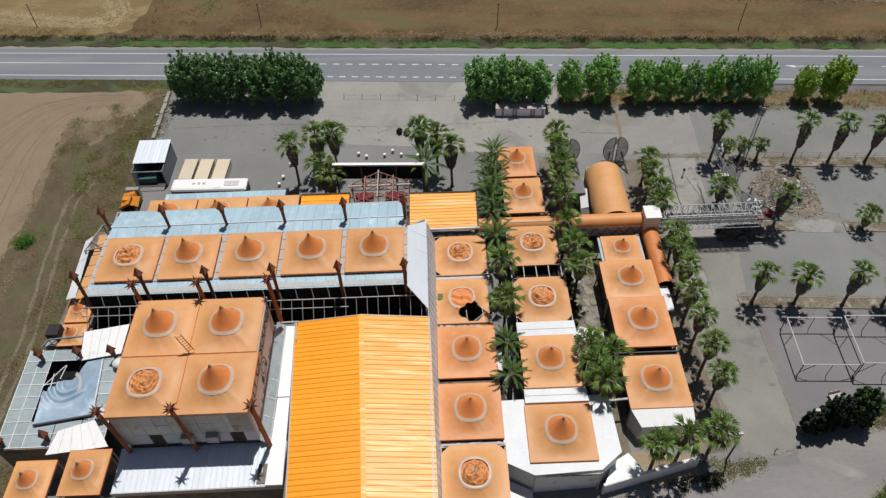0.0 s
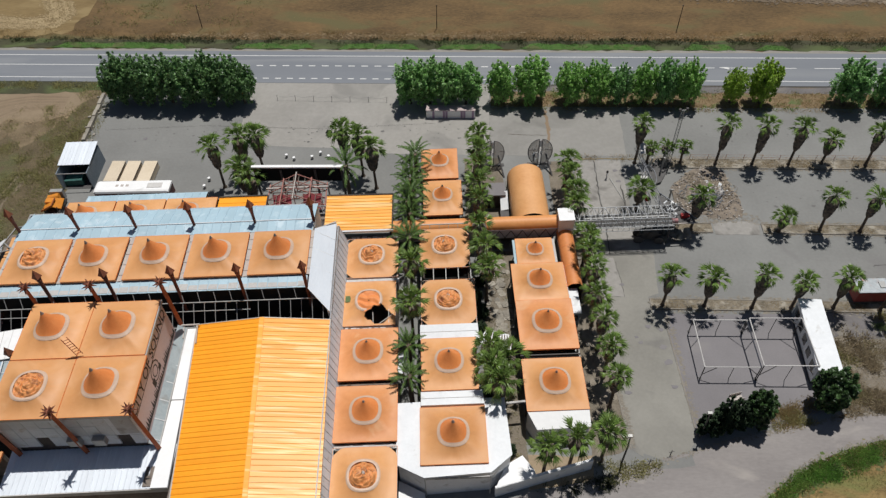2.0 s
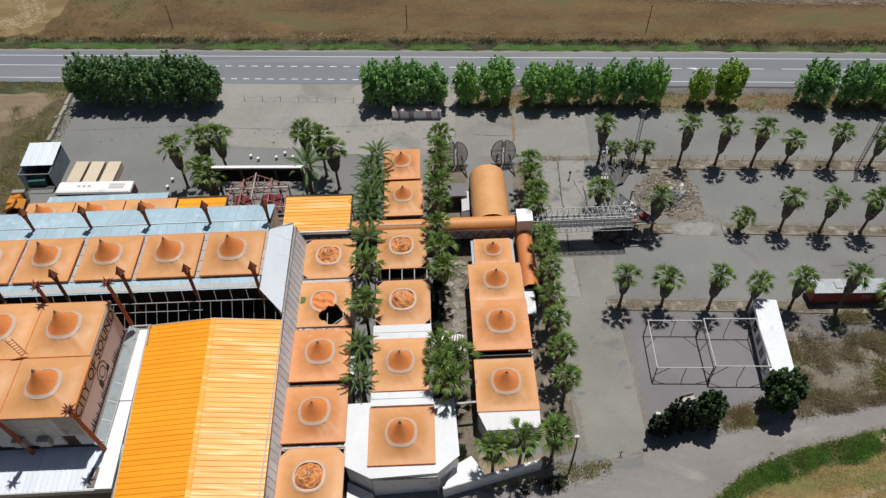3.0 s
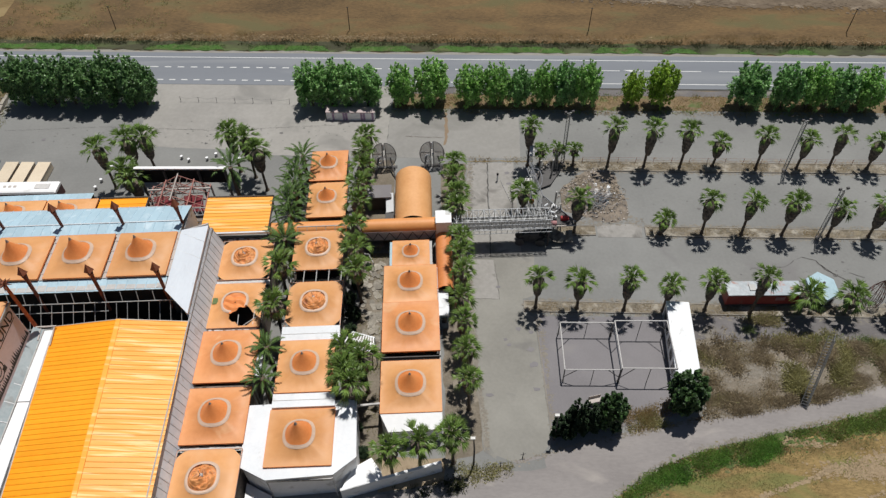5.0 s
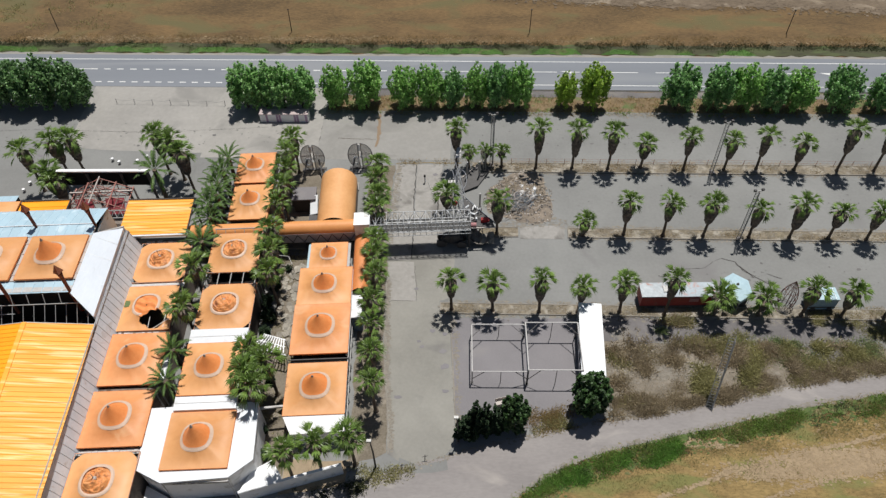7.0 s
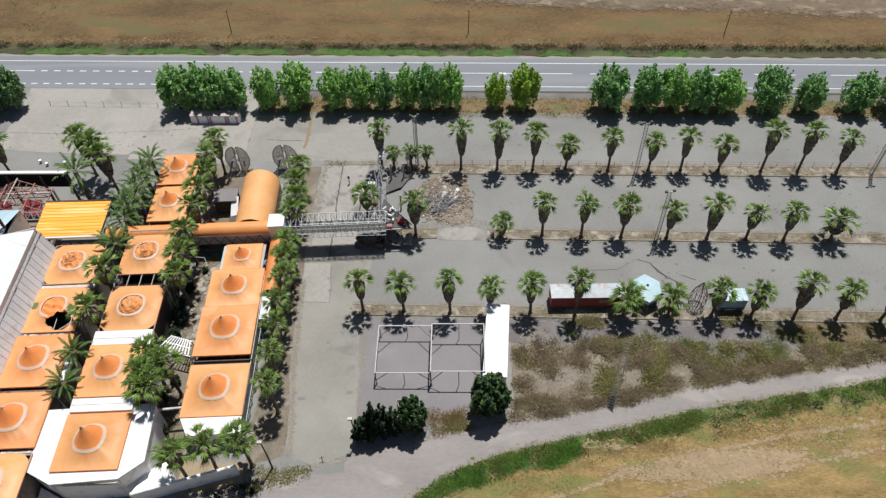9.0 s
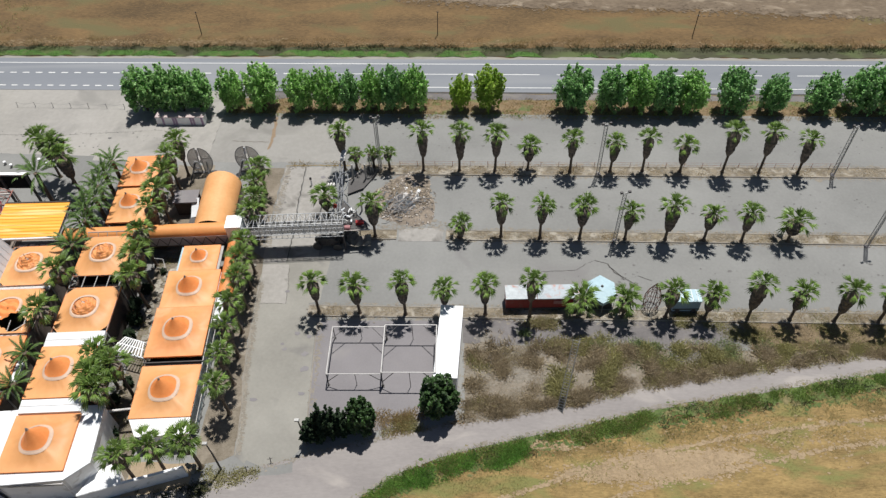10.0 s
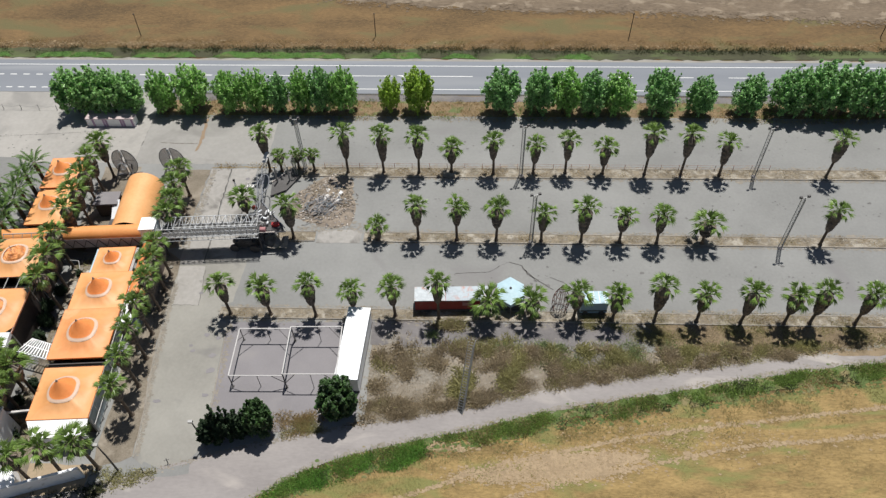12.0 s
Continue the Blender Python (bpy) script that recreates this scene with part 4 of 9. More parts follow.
            mid.v.append((rr * math.cos(a), rr * math.sin(a), z))
    for j in range(rows):
        for i in range(seg):
            if state == "torn":
                if in_hole(mid.v[j * seg + i]) or in_hole(mid.v[(j + 1) * seg + i]):
                    continue
            k = (i + 1) % seg
            mid.f.append((j * seg + i, j * seg + k, (j + 1) * seg + k, (j + 1) * seg + i))
    band = Geo()
    seg2 = 48
    for q in (0.88, 0.95, 1.01, 1.09):
        for i in range(seg2):
            a = math.tau * i / seg2
            r = ring * q * (1 + 0.03 * math.cos(4 * a + math.pi))
            ex, ey = square_point(a, hw, hd, cut)
            f = 1 - max(0.0, r - ring) / (math.hypot(ex, ey) - ring)
            z = rise * f ** 2.1 - 0.03 * math.sin(math.pi * f)
            if q < 1 and state == "peak":
                z = rise + peak * (1 - r / ring) ** 1.38 if r < ring else z
            band.v.append((r * math.cos(a), r * math.sin(a), z + 0.045))
    for k in range(3):
        for i in range(seg2):
            if state == "torn" and in_hole(band.v[k * seg2 + i]):
                continue
            j = (i + 1) % seg2
            band.f.append((k * seg2 + i, k * seg2 + j, (k + 1) * seg2 + j, (k + 1) * seg2 + i))
    return skin, mid, band


def tent(u0, u1, v0, v1, z, state="peak", label="", seed=1, peak=1.75, rise=0.65, legs=True, material=None, cone=None, base=0.0, group="orange pagoda tents"):
    hw, hd = (u1 - u0) / 2, (v1 - v0) / 2
    t = thing("pagoda_tent", RB @ pose((u0 + u1) / 2, (v0 + v1) / 2, base), label or "square orange membrane pagoda tent with a pointed cone", "tent", group)
    skin, mid, band = canopy(hw, hd, rise, peak, state, seed)
    z -= base
    up = pose(0, 0, z)
    slump = state in ("slack", "folded")
    cn = part("canopy", skin, material or M_ORANGE, t, "" if state == "peak" else "slack faded orange canopy", True, up)
    part("ring_band", band, M_BAND, cn, "pale ring band")
    part("cone" if state == "peak" else "folded_cone", mid, cone or (M_FOLD if slump else M_CONE), t, "pointed orange cone" if state == "peak" else "cone slumped into concentric folds", True, up)
    if state == "peak":
        part("cap", Geo().tube((0, 0, z + rise + peak - 0.6), (0, 0, z + rise + peak + 0.14), 0.3, 0.05, 10), M_CAP, t, "grey metal cap")
    elif state == "slack":
        g = Geo().tube((0, 0, z + 0.3), (0, 0, z + rise + 1.5), 0.035, 0.025, 6)
        g.ball((0, 0, z + rise + 0.5), 0.24, 0.8)
        part("mast_tip", g, M_RING, t, "bare mast tip with a pale ball")
    # hem along the four edges
    for a, b in (((-hw, -hd), (hw, -hd)), ((hw, -hd), (hw, hd)), ((hw, hd), (-hw, hd)), ((-hw, hd), (-hw, -hd))):
        dx, dy = (b[0] - a[0]) / 2 / max(hw, hd) * 0.03, (b[1] - a[1]) / 2 / max(hw, hd) * 0.03
        g = Geo()
        n = (dy, -dx)
        g.prism([(a[0], a[1]), (b[0], b[1]), (b[0] + n[0], b[1] + n[1]), (a[0] + n[0], a[1] + n[1])], z - 0.22, z + 0.015)
        part("hem", g, M_CONE, t)
    if legs:
        for x in (-1, 1):
            for y in (-1, 1):
                part("leg", Geo().box(x * (hw - 0.1) - 0.06, x * (hw - 0.1) + 0.06, y * (hd - 0.1) - 0.06, y * (hd - 0.1) + 0.06, 0, z - 0.05), M_STEEL, t)
    if state != "peak" and legs:
        for a, b in (((-hw, -hd), (hw, -hd)), ((hw, -hd), (hw, hd)), ((hw, hd), (-hw, hd)), ((-hw, hd), (-hw, -hd))):
            part("eave_rail", Geo().beam((a[0], a[1], z - 0.05), (b[0], b[1], z - 0.05), 0.09), M_STEEL, t)
    return t


OK_TENT = "square orange membrane pagoda tent with a pointed cone and grey ring"
SLACK_TENT = "weathered orange pagoda tent whose cone has slumped into folds"

# column beside the hall
tent(-3.4, 2.75, 3.95, 10.0, 4.5, "slack", SLACK_TENT, 11)
tent(-3.4, 2.55, -2.9, 3.3, 4.5, "torn", "torn orange pagoda tent with a dark hole in its canopy", 12)
torn_gear = thing("bare_tent_frame", RB @ pose(-0.4, 0.2, 0), "bare pale poles inside the torn tent", "frame")
for a, b in (((2.2, -0.4, 4.55), (2.25, -2.8, 4.5)), ((1.2, -2.9, 4.5), (2.7, -1.7, 4.6)), ((0.4, -1.2, 4.3), (0.5, -2.9, 4.3))):
    part("pole", Geo().beam(a, b, 0.07), M_PALEPANEL, torn_gear)
part("post", Geo().beam((2.25, -2.8, 0), (2.25, -2.8, 4.5), 0.08).beam((0.5, -2.9, 0), (0.5, -2.9, 4.3), 0.08).beam((2.7, -1.7, 0), (2.7, -1.7, 4.6), 0.08), M_STEEL, torn_gear)
part("green_patch", Geo().box(-2.75, -2.1, 0.15, 1.0, 4.6, 4.64), surf("green_cloth_patch", (0.12, 0.17, 0.06), (0.08, 0.12, 0.04), 0.8), torn_gear, "square green patch")
tent(-3.3, 2.9, -10.0, -3.55, 4.8, "peak", OK_TENT, 13, material=M_REDDER)
tent(-3.35, 2.95, -16.9, -10.7, 4.8, "peak", OK_TENT, 14, material=M_REDDER)
tent(-3.25, 3.0, -23.7, -17.5, 4.8, "slack", SLACK_TENT, 15)
# middle column
tent(5.65, 10.6, 21.8, 27.75, 3.0, "peak", OK_TENT, 16, peak=1.5, material=M_REDDER)
tent(5.85, 10.9, 15.0, 21.35, 3.0, "peak", OK_TENT, 17, peak=1.5)
tent(5.4, 11.3, 4.75, 10.9, 4.8, "slack", SLACK_TENT, 18)
tent(5.5, 11.6, -3.45, 2.9, 4.8, "slack", SLACK_TENT, 19)
tent(5.45, 11.3, -11.75, -5.45, 5.2, "peak", OK_TENT, 20)
tent(5.25, 11.75, -19.5, -13.45, 4.74, "peak", "orange pagoda tent rising out of a white flat-roofed pavilion", 21, peak=2.15, base=4.45)
structure("tent_upstand", Geo().box(5.3, 11.7, -19.45, -13.5, 4.5, 4.7), M_BRIGHT, "white upstand carrying the tent on the flat roof", "upstand", RB)
# column towards the car park
tent(17.1, 21.6, 6.1, 10.2, 3.2, "peak", "small orange pagoda tent between grey gutters", 22, peak=1.25, rise=0.45)
tent(16.2, 22.4, 0.25, 5.9, 3.55, "peak", OK_TENT, 23)
tent(16.2, 22.5, -6.5, 0.15, 3.95, "peak", OK_TENT, 24, material=M_REDDER)
tent(16.15, 22.5, -13.6, -7.4, 3.5, "peak", OK_TENT, 25)
# the row on the metal roof
for i, (a, b) in enumerate([(-39.85, -33.65), (-33.1, -27.2), (-26.45, -20.4), (-19.8, -13.6), (-12.95, -6.65)]):
    tent(a, b, 0.2, 6.4, 10.4, "peak" if i else "folded", "orange pagoda tent on a pale blue metal roof" if i else "orange pagoda tent on a metal roof, its cone slumped into folds", 30 + i, peak=2.2, legs=False, base=10.0, group="roof tents")
# four on the tower
for i, (a, b, c, d) in enumerate([(-32.6, -26.45, -11.65, -5.2), (-26.35, -20.05, -11.6, -5.3), (-32.6, -26.4, -17.9, -11.8), (-26.3, -19.85, -17.9, -11.75)]):
    tent(a, b, c, d, 13.6, "folded" if i == 2 else "peak", "orange tower-top tent with its cone slumped into folds" if i == 2 else "orange pagoda tent on top of the panelled tower", 40 + i, peak=2.2, legs=False, base=13.2, group="tower tents")
# western annex
tent(-44.3, -41.7, -1.8, 1.4, 6.0, "peak", "small orange pagoda tent on the outer annex", 50, peak=0.9, rise=0.4)
tent(-44.3, -41.4, -4.9, -2.1, 6.0, "peak", "small orange pagoda tent on the outer annex", 51, peak=0.9, rise=0.4)
tent(-38.2, -34.3, -22.0, -17.6, 7.0, "peak", "small orange pagoda tent by the white metal roof", 52, peak=1.35, rise=0.55)
tent(-43.0, -39.2, -22.6, -18.5, 7.0, "peak", "small orange pagoda tent at the outer corner", 53, peak=1.35, rise=0.55)
# behind the blue roof
for i, (a, b) in enumerate([(-39.4, -33.4), (-33.2, -27.0), (-26.8, -20.4)]):
    tent(a, b, 11.7, 17.3, 5.5, "peak", "pale orange pagoda tent half hidden behind a blue roof", 60 + i, peak=1.75, material=M_TUNNEL, group="rear tents")


# ---- roofs and walls of the complex ----
def shell(name, u0, u1, v0, v1, z0, z1, material, label, t=0.2):
    """Four walls round an open room."""
    s = thing(name, RB, label, "wall", "", "structure")
    for n, b in (("wall_south", (u0, u1, v0, v0 + t)), ("wall_north", (u0, u1, v1 - t, v1)), ("wall_west", (u0, u0 + t, v0 + t, v1 - t)), ("wall_east", (u1 - t, u1, v0 + t, v1 - t))):
        part(n, Geo().box(*b, z0, z1), material, s)
    return s


def ribbed(length, width, rib=0.05):
    """A roofing sheet along x with a raised seam on one edge."""
    sec = [(0, 0), (width - 0.13, 0), (width - 0.09, rib), (width - 0.04, rib), (width - 0.005, 0), (width - 0.005, -0.03), (0, -0.03)]
    g, n = Geo(), len(sec)
    for x in (0, length):
        g.v += [(x, y, z) for y, z in sec]
    g.f += [(i, n + i, n + (i + 1) % n, (i + 1) % n) for i in range(n)]
    g.f += [tuple(range(n)), tuple(range(n, 2 * n))[::-1]]
    return g


def frame_of(origin, along, across):
    """A pose with x along, y across and z out of the sheet."""
    x = Vector(along).normalized()
    y = Vector(across)
    y = (y - x * y.dot(x)).normalized()
    z = x.cross(y)
    m = Matrix((x, y, z)).transposed().to_4x4()
    m.translation = Vector(origin)
    return m


def panelled(parent, name, origin, along, across, length, span, width, material, rng=None, wobble=0.0):
    """A row of sheets, side by side along across, each running along."""
    n = max(1, round(span / width))
    w = span / n
    me = ribbed(length, w).mesh(name, material)
    base = frame_of(origin, along, across)
    for i in range(n):
        dz = rng.uniform(-wobble, wobble) if rng else 0
        part(name, me, material, parent, m=base @ pose(0, i * w, dz))


rng = random.Random(7)
# the big hall: two slopes of sheet metal
hall = thing("hall", RB, "large gabled hall with orange-yellow sheet metal roof", "building")
HV0, HV1 = -27.0, -4.1
part("wall", Geo().box(-18.0, -4.1, HV1 - 0.2, HV1 - 0.02, 0, 7.5), M_BROWNWALL, hall, "grey gable wall")
part("wall", Geo().box(-17.4, -17.2, HV0, HV1 - 0.2, 0, 7.4), M_BROWNWALL, hall, "side wall")
roof = part("roof", Geo().prism([(-18.2, HV1 - 0.1), (-16.7, HV0), (-9.9, HV0), (-11.2, HV1 - 0.1)], [7.45, 7.45, 8.3, 8.3], [7.5, 7.5, 8.35, 8.35]), M_DARKWALL, hall, "roof deck under the sheets")
part("roof_deck", Geo().prism([(-11.2, HV1 - 0.1), (-9.9, HV0), (-3.5, HV0), (-4.05, HV1 - 0.1)], [8.3, 8.3, 7.45, 7.45], [8.35, 8.35, 7.5, 7.5]), M_DARKWALL, hall, "roof deck under the sheets")
n = 42
dv = (HV1 - HV0) / n
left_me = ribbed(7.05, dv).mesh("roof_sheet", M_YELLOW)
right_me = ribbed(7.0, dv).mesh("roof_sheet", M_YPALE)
for i in range(n):
    f = 1 - (i + 0.5) / n
    v = HV0 + i * dv
    lo, mid_u, hi = -18.25 + 1.45 * f, -11.2 + 1.3 * f, -4.0 + 0.5 * f
    a = frame_of((lo, v, 7.56), (mid_u - lo, 0, 0.86), (0, 1, 0))
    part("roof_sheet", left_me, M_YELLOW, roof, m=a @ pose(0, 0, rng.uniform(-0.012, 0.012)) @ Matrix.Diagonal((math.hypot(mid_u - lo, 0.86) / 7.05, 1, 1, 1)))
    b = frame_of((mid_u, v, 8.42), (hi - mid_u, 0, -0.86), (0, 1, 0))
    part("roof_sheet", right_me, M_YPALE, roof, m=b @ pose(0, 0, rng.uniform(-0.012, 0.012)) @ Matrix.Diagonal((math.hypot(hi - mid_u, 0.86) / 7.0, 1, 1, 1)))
part("ridge_cap", Geo().prism([(-11.45, HV1), (-10.1, HV0), (-9.65, HV0), (-10.95, HV1)], 8.4, 8.5), M_YPALE, hall, "bent sheet ridge cap")
part("verge_trim", Geo().beam((-18.25, HV1, 7.5), (-11.2, HV1, 8.38), 0.14).beam((-11.2, HV1, 8.38), (-4.0, HV1, 7.5), 0.14), M_STEEL, hall, "grey verge trim")
part("gutter", Geo().prism([(-18.42, HV1), (-16.95, HV0), (-16.75, HV0), (-18.22, HV1)], 7.3, 7.48), M_RING, hall, "pale gutter")

# ribbed grey side wall above the tent column
side = thing("ribbed_wall", RB, "weathered grey ribbed metal side wall of the hall", "wall", "", "structure")
panelled(side, "wall_panel", (-4.15, -27.0, 7.58), (0.28, 0, -1), (0, 1, 0), 3.5, 36.6, 0.9, M_RIBWALL, rng, 0.02)
part("backing", Geo().box(-4.3, -4.02, -27, 9.7, 0, 7.3), M_BROWNWALL, side)
part("top_rail", Geo().beam((-3.95, -27, 7.6), (-4.05, -4.1, 7.6), 0.12), M_STEEL, side)
gut = structure("valley_gutter", Geo().box(-4.0, -3.45, -27, 10.2, 3.9, 4.0), M_BROWNWALL, "dirty gutter strip between wall and tents", "gutter", RB)
for k in range(12):
    v = -23 + k * 2.8 + rng.uniform(-0.6, 0.6)
    part("gutter_clutter", Geo().box(-3.9, -3.5, v, v + rng.uniform(0.3, 1.0), 4.0, 4.25), rng.choice([M_PALEPANEL, M_STEEL, M_BROWNWALL]), gut)

# sloping white sheets at the end of the back block
lean = thing("white_lean_to", RB, "white sheet-metal lean-to roof sloping to the yard", "roof")
part("roof_sheet", Geo().slab([(-6.25, 6.7, 10.3), (-6.25, -1.9, 10.3), (-4.1, -3.6, 8.3), (-4.2, 9.2, 8.3)], 0.05), M_WHITERIB, lean)
for k in range(4):
    v = -1.2 + k * 2.5
    w = v + 0.3
    part("seam", Geo().beam((-6.24, v, 10.28), (-4.12, w, 8.28), 0.03), M_BRIGHT, lean)
part("end_wall", Geo().prism([(-6.3, 6.75), (-4.35, 9.7), (-4.35, 9.5), (-6.3, 6.6)], 0, [10.2, 8.2, 8.2, 10.2]), M_PALEPANEL, lean)
part("side_wall", Geo().prism([(-4.4, -3.3), (-4.2, -3.3), (-4.3, 9.2), (-4.5, 9.2)], 7.0, 8.24), M_BRIGHT, lean)

# back block with pale blue roofs
blk = shell("back_block", -41.0, -6.6, -1.2, 12.0, 0, 9.0, M_GREYPANEL, "grey metal-clad back block under the roof tents")
broof = thing("blue_roof", RB, "pale blue ribbed metal roof with rust-brown posts", "roof", "", "structure")
part("deck", Geo().box(-40.6, -6.5, -1.25, 8.4, 9.75, 9.95), M_PALEPANEL, broof, "grey roof deck between the tents")
me_a = ribbed(1.72, 1.063).mesh("roof_sheet", M_BLUE)
me_b = ribbed(3.75, 1.063).mesh("roof_sheet", M_BLUE)
me_c = ribbed(1.6, 1.063).mesh("roof_sheet", M_BLUE)
for i in range(32):
    u = -40.55 + (i + 1) * 1.063
    part("roof_sheet", me_a, M_BLUE, broof, m=frame_of((u, 6.72, 10.03), (0, 1, 0), (-1, 0, 0)) @ pose(0, 0, rng.uniform(-0.01, 0.01)))
    part("roof_sheet", me_b, M_BLUE, broof, m=frame_of((u, 8.44, 10.03), (0, 1, -0.3), (-1, 0, 0)) @ pose(0, 0, rng.uniform(-0.01, 0.01)))
    part("roof_sheet", me_c, M_BLUE, broof, m=frame_of((u, -1.4, 9.9), (0, 1, 0.06), (-1, 0, 0)) @ pose(0, 0, rng.uniform(-0.01, 0.01)))
part("fold_trim", Geo().beam((-40.6, 8.44, 10.09), (-6.6, 8.44, 10.09), 0.09), M_WHITE, broof, "white fold trim")
for u in (-40.1, -33.38, -26.82, -20.1, -13.28, -6.45):
    g = Geo().box(u - 0.22, u + 0.22, 0.2, 6.6, 10.0, 10.12)
    for k in range(4):
        g.box(u - 0.24, u + 0.24, 1.0 + k * 1.5, 1.12 + k * 1.5, 10.12, 10.18)
    part("gutter", g, M_RING, broof, "grey gutter between two tents")


def finial_post(u, v, z0, h, kind, lean=(0, 0)):
    t = thing("finial_post", RB @ pose(u, v, z0), "rust-brown post with a flared spearhead" if kind == "spear" else "rusty orange post topped with a spiked star", "post", "spearhead posts" if kind == "spear" else "star posts")
    top = Vector((lean[0], lean[1], h))
    if kind == "spear":
        part("shaft", Geo().tube((0, 0, 0), top - Vector((0, 0, 1.5)), 0.16, 0.2, 8).tube(top - Vector((0, 0, 2.0)), top - Vector((0, 0, 1.35)), 0.2, 0.3, 8), M_RUSTD, t)
    else:
        part("shaft", Geo().tube((0, 0, 0), top, 0.27, 0.22, 4, math.pi / 4), M_RUST, t)
    g = Geo()
    if kind == "spear":
        p = top - Vector((0, 0, 1.1))
        r = 0.52
        ring = [(p.x + r * math.cos(a), p.y + r * math.sin(a), p.z) for a in (0.4, 1.97, 3.54, 5.11)]
        low = [(p.x + 0.2 * math.cos(a), p.y + 0.2 * math.sin(a), p.z - 0.25) for a in (0.4, 1.97, 3.54, 5.11)]
        waist = [(p.x + 0.3 * math.cos(a), p.y + 0.3 * math.sin(a), p.z + 0.45) for a in (0.4, 1.97, 3.54, 5.11)]
        g.add(low + ring + waist + [tuple(top)], [(0, 1, 5, 4), (1, 2, 6, 5), (2, 3, 7, 6), (3, 0, 4, 7), (4, 5, 9, 8), (5, 6, 10, 9), (6, 7, 11, 10), (7, 4, 8, 11), (8, 9, 12), (9, 10, 12), (10, 11, 12), (11, 8, 12)])
        part("spearhead", g, M_RUSTH, t)
    else:
        g.ball(top, 0.3, 1.0, 8)
        part("hub", g, M_RUSTH, t)
        for k in range(14):
            a = math.tau * k / 7
            e = 0.15 if k < 7 else 0.9
            d = Vector((math.cos(a + (0.4 if k > 6 else 0)) * math.cos(e), math.sin(a + (0.4 if k > 6 else 0)) * math.cos(e), math.sin(e) * (1 if k % 2 else -1)))
            part("spike", Geo().tube(top + d * 0.2, top + d * 0.78, 0.13, 0.012, 5), M_RUSTD, t)
    return t


for u in (-40.4, -33.6, -27.0, -20.3, -13.3, -6.55):
    finial_post(u, 8.2, 9.9, 4.0, "spear")
for u in (-40.3, -33.7, -26.9, -20.0, -13.2, -6.4):
    finial_post(u, -1.72, 7.0, 7.4, "spear", (0, 0.3))
for u in (-32.6, -26.3, -19.45):
    finial_post(u, -4.9, 9.0, 6.9, "star")
    finial_post(u + 0.2, -18.0, 7.15, 8.45, "star", (0.15, -0.45))
for u, v, z in ((-44.15, -7.4, 6.9), (-40.2, -7.3, 7.0), (-41.0, -16.2, 6.2), (-45.2, -16.6, 6.1), (-36.5, -7.6, 7.3)):
    finial_post(u, v, z, 2.6, "spear")

# open roof of bare rafters over black sheeting
void = thing("bare_roof_frame", RB, "stripped roof of bare grey rafters over black plate standing for the unlit room", "roof", "", "structure")
part("sheeting", Geo().box(-41, -4.3, -5.2, -1.3, 5.4, 5.45), M_BLACK, void, "black plate standing for the unlit room below the rafters")
part("sheeting_wall", Geo().box(-41, -6.6, -1.28, -1.22, 5.4, 9.6), M_BLACK, void, "black plate standing for the unlit room below the blue roof")
for k in range(32):
    u = -40.5 + k * 1.15
    part("rafter", Geo().beam((u, -4.25, 7.25), (u, -2.2, 8.9), 0.06), M_STEEL, void)
for k in range(21):
    u = -40.3 + k * 1.72
    part("strut", Geo().beam((u, -2.2, 8.9), (u - 0.25, -1.42, 9.8), 0.06), M_STEEL, void)
part("purlin", Geo().beam((-41, -2.2, 8.95), (-4.9, -2.2, 8.95), 0.09), M_STEEL, void)
part("purlin", Geo().beam((-41, -4.25, 7.25), (-4.2, -4.25, 7.25), 0.1), M_STEEL, void)
part("purlin", Geo().beam((-41, -2.9, 8.35), (-12.6, -2.9, 8.35), 0.07), M_STEEL, void)
part("loose_panel", Geo().slab([(-10.2, -3.9, 6.0), (-9.0, -3.9, 6.0), (-9.1, -2.9, 6.6), (-10.1, -2.9, 6.6)], 0.05), M_SHED, void, "dark blue-grey panel hanging below the rafters")

# tower with panelled walls
tower = thing("panelled_tower", RB, "square tower clad in pale panels with a painted banner", "building")
part("core", Geo().box(-32.3, -20.2, -17.6, -5.5, 0, 13.0), M_DARKWALL, tower, "dark tower core")
part("roof_deck", Geo().box(-32.5, -20.0, -17.8, -5.3, 13.0, 13.5), M_PALEPANEL, tower)
for c in range(10):
    for r in range(3):
        if (c, r) in {(2, 2), (8, 2)}:
            continue
        u = -32.45 + c * 1.245
        z = 13.2 - (r + 1) * 1.75
        part("wall_panel", Geo().box(u, u + 1.2, -17.72 - rng.uniform(0, 0.03), -17.6, z + 0.03, z + 1.72), M_RIBWALL, tower)
for u in (-26.9, -24.6):
    part("cooling_unit", Geo().box(u, u + 1.1, -18.3, -17.65, 8.8, 9.8), M_STEEL, tower, "grey cooling unit on the wall")
part("dark_panel", Geo().box(-22.0, -20.2, -17.78, -17.6, 10.0, 13.1), M_GREYPANEL, tower, "darker repaired panel")
part("eave_trim", Geo().box(-32.6, -19.9, -17.95, -17.8, 13.25, 13.55), M_STEEL, tower)
part("eave_trim", Geo().box(-20.0, -19.88, -17.8, -5.2, 13.25, 13.55), M_STEEL, tower)
part("side_wall", Geo().box(-32.5, -32.3, -17.6, -5.5, 0, 13.2), M_PALEPANEL, tower)
part("side_wall", Geo().box(-32.3, -20.2, -5.5, -5.35, 0, 13.2), M_GREYPANEL, tower)
banner = part("banner", Geo().box(-20.2, -20.0, -17.6, -5.5, 8.0, 13.2), M_BANNER, tower, "pale mauve banner with black print")
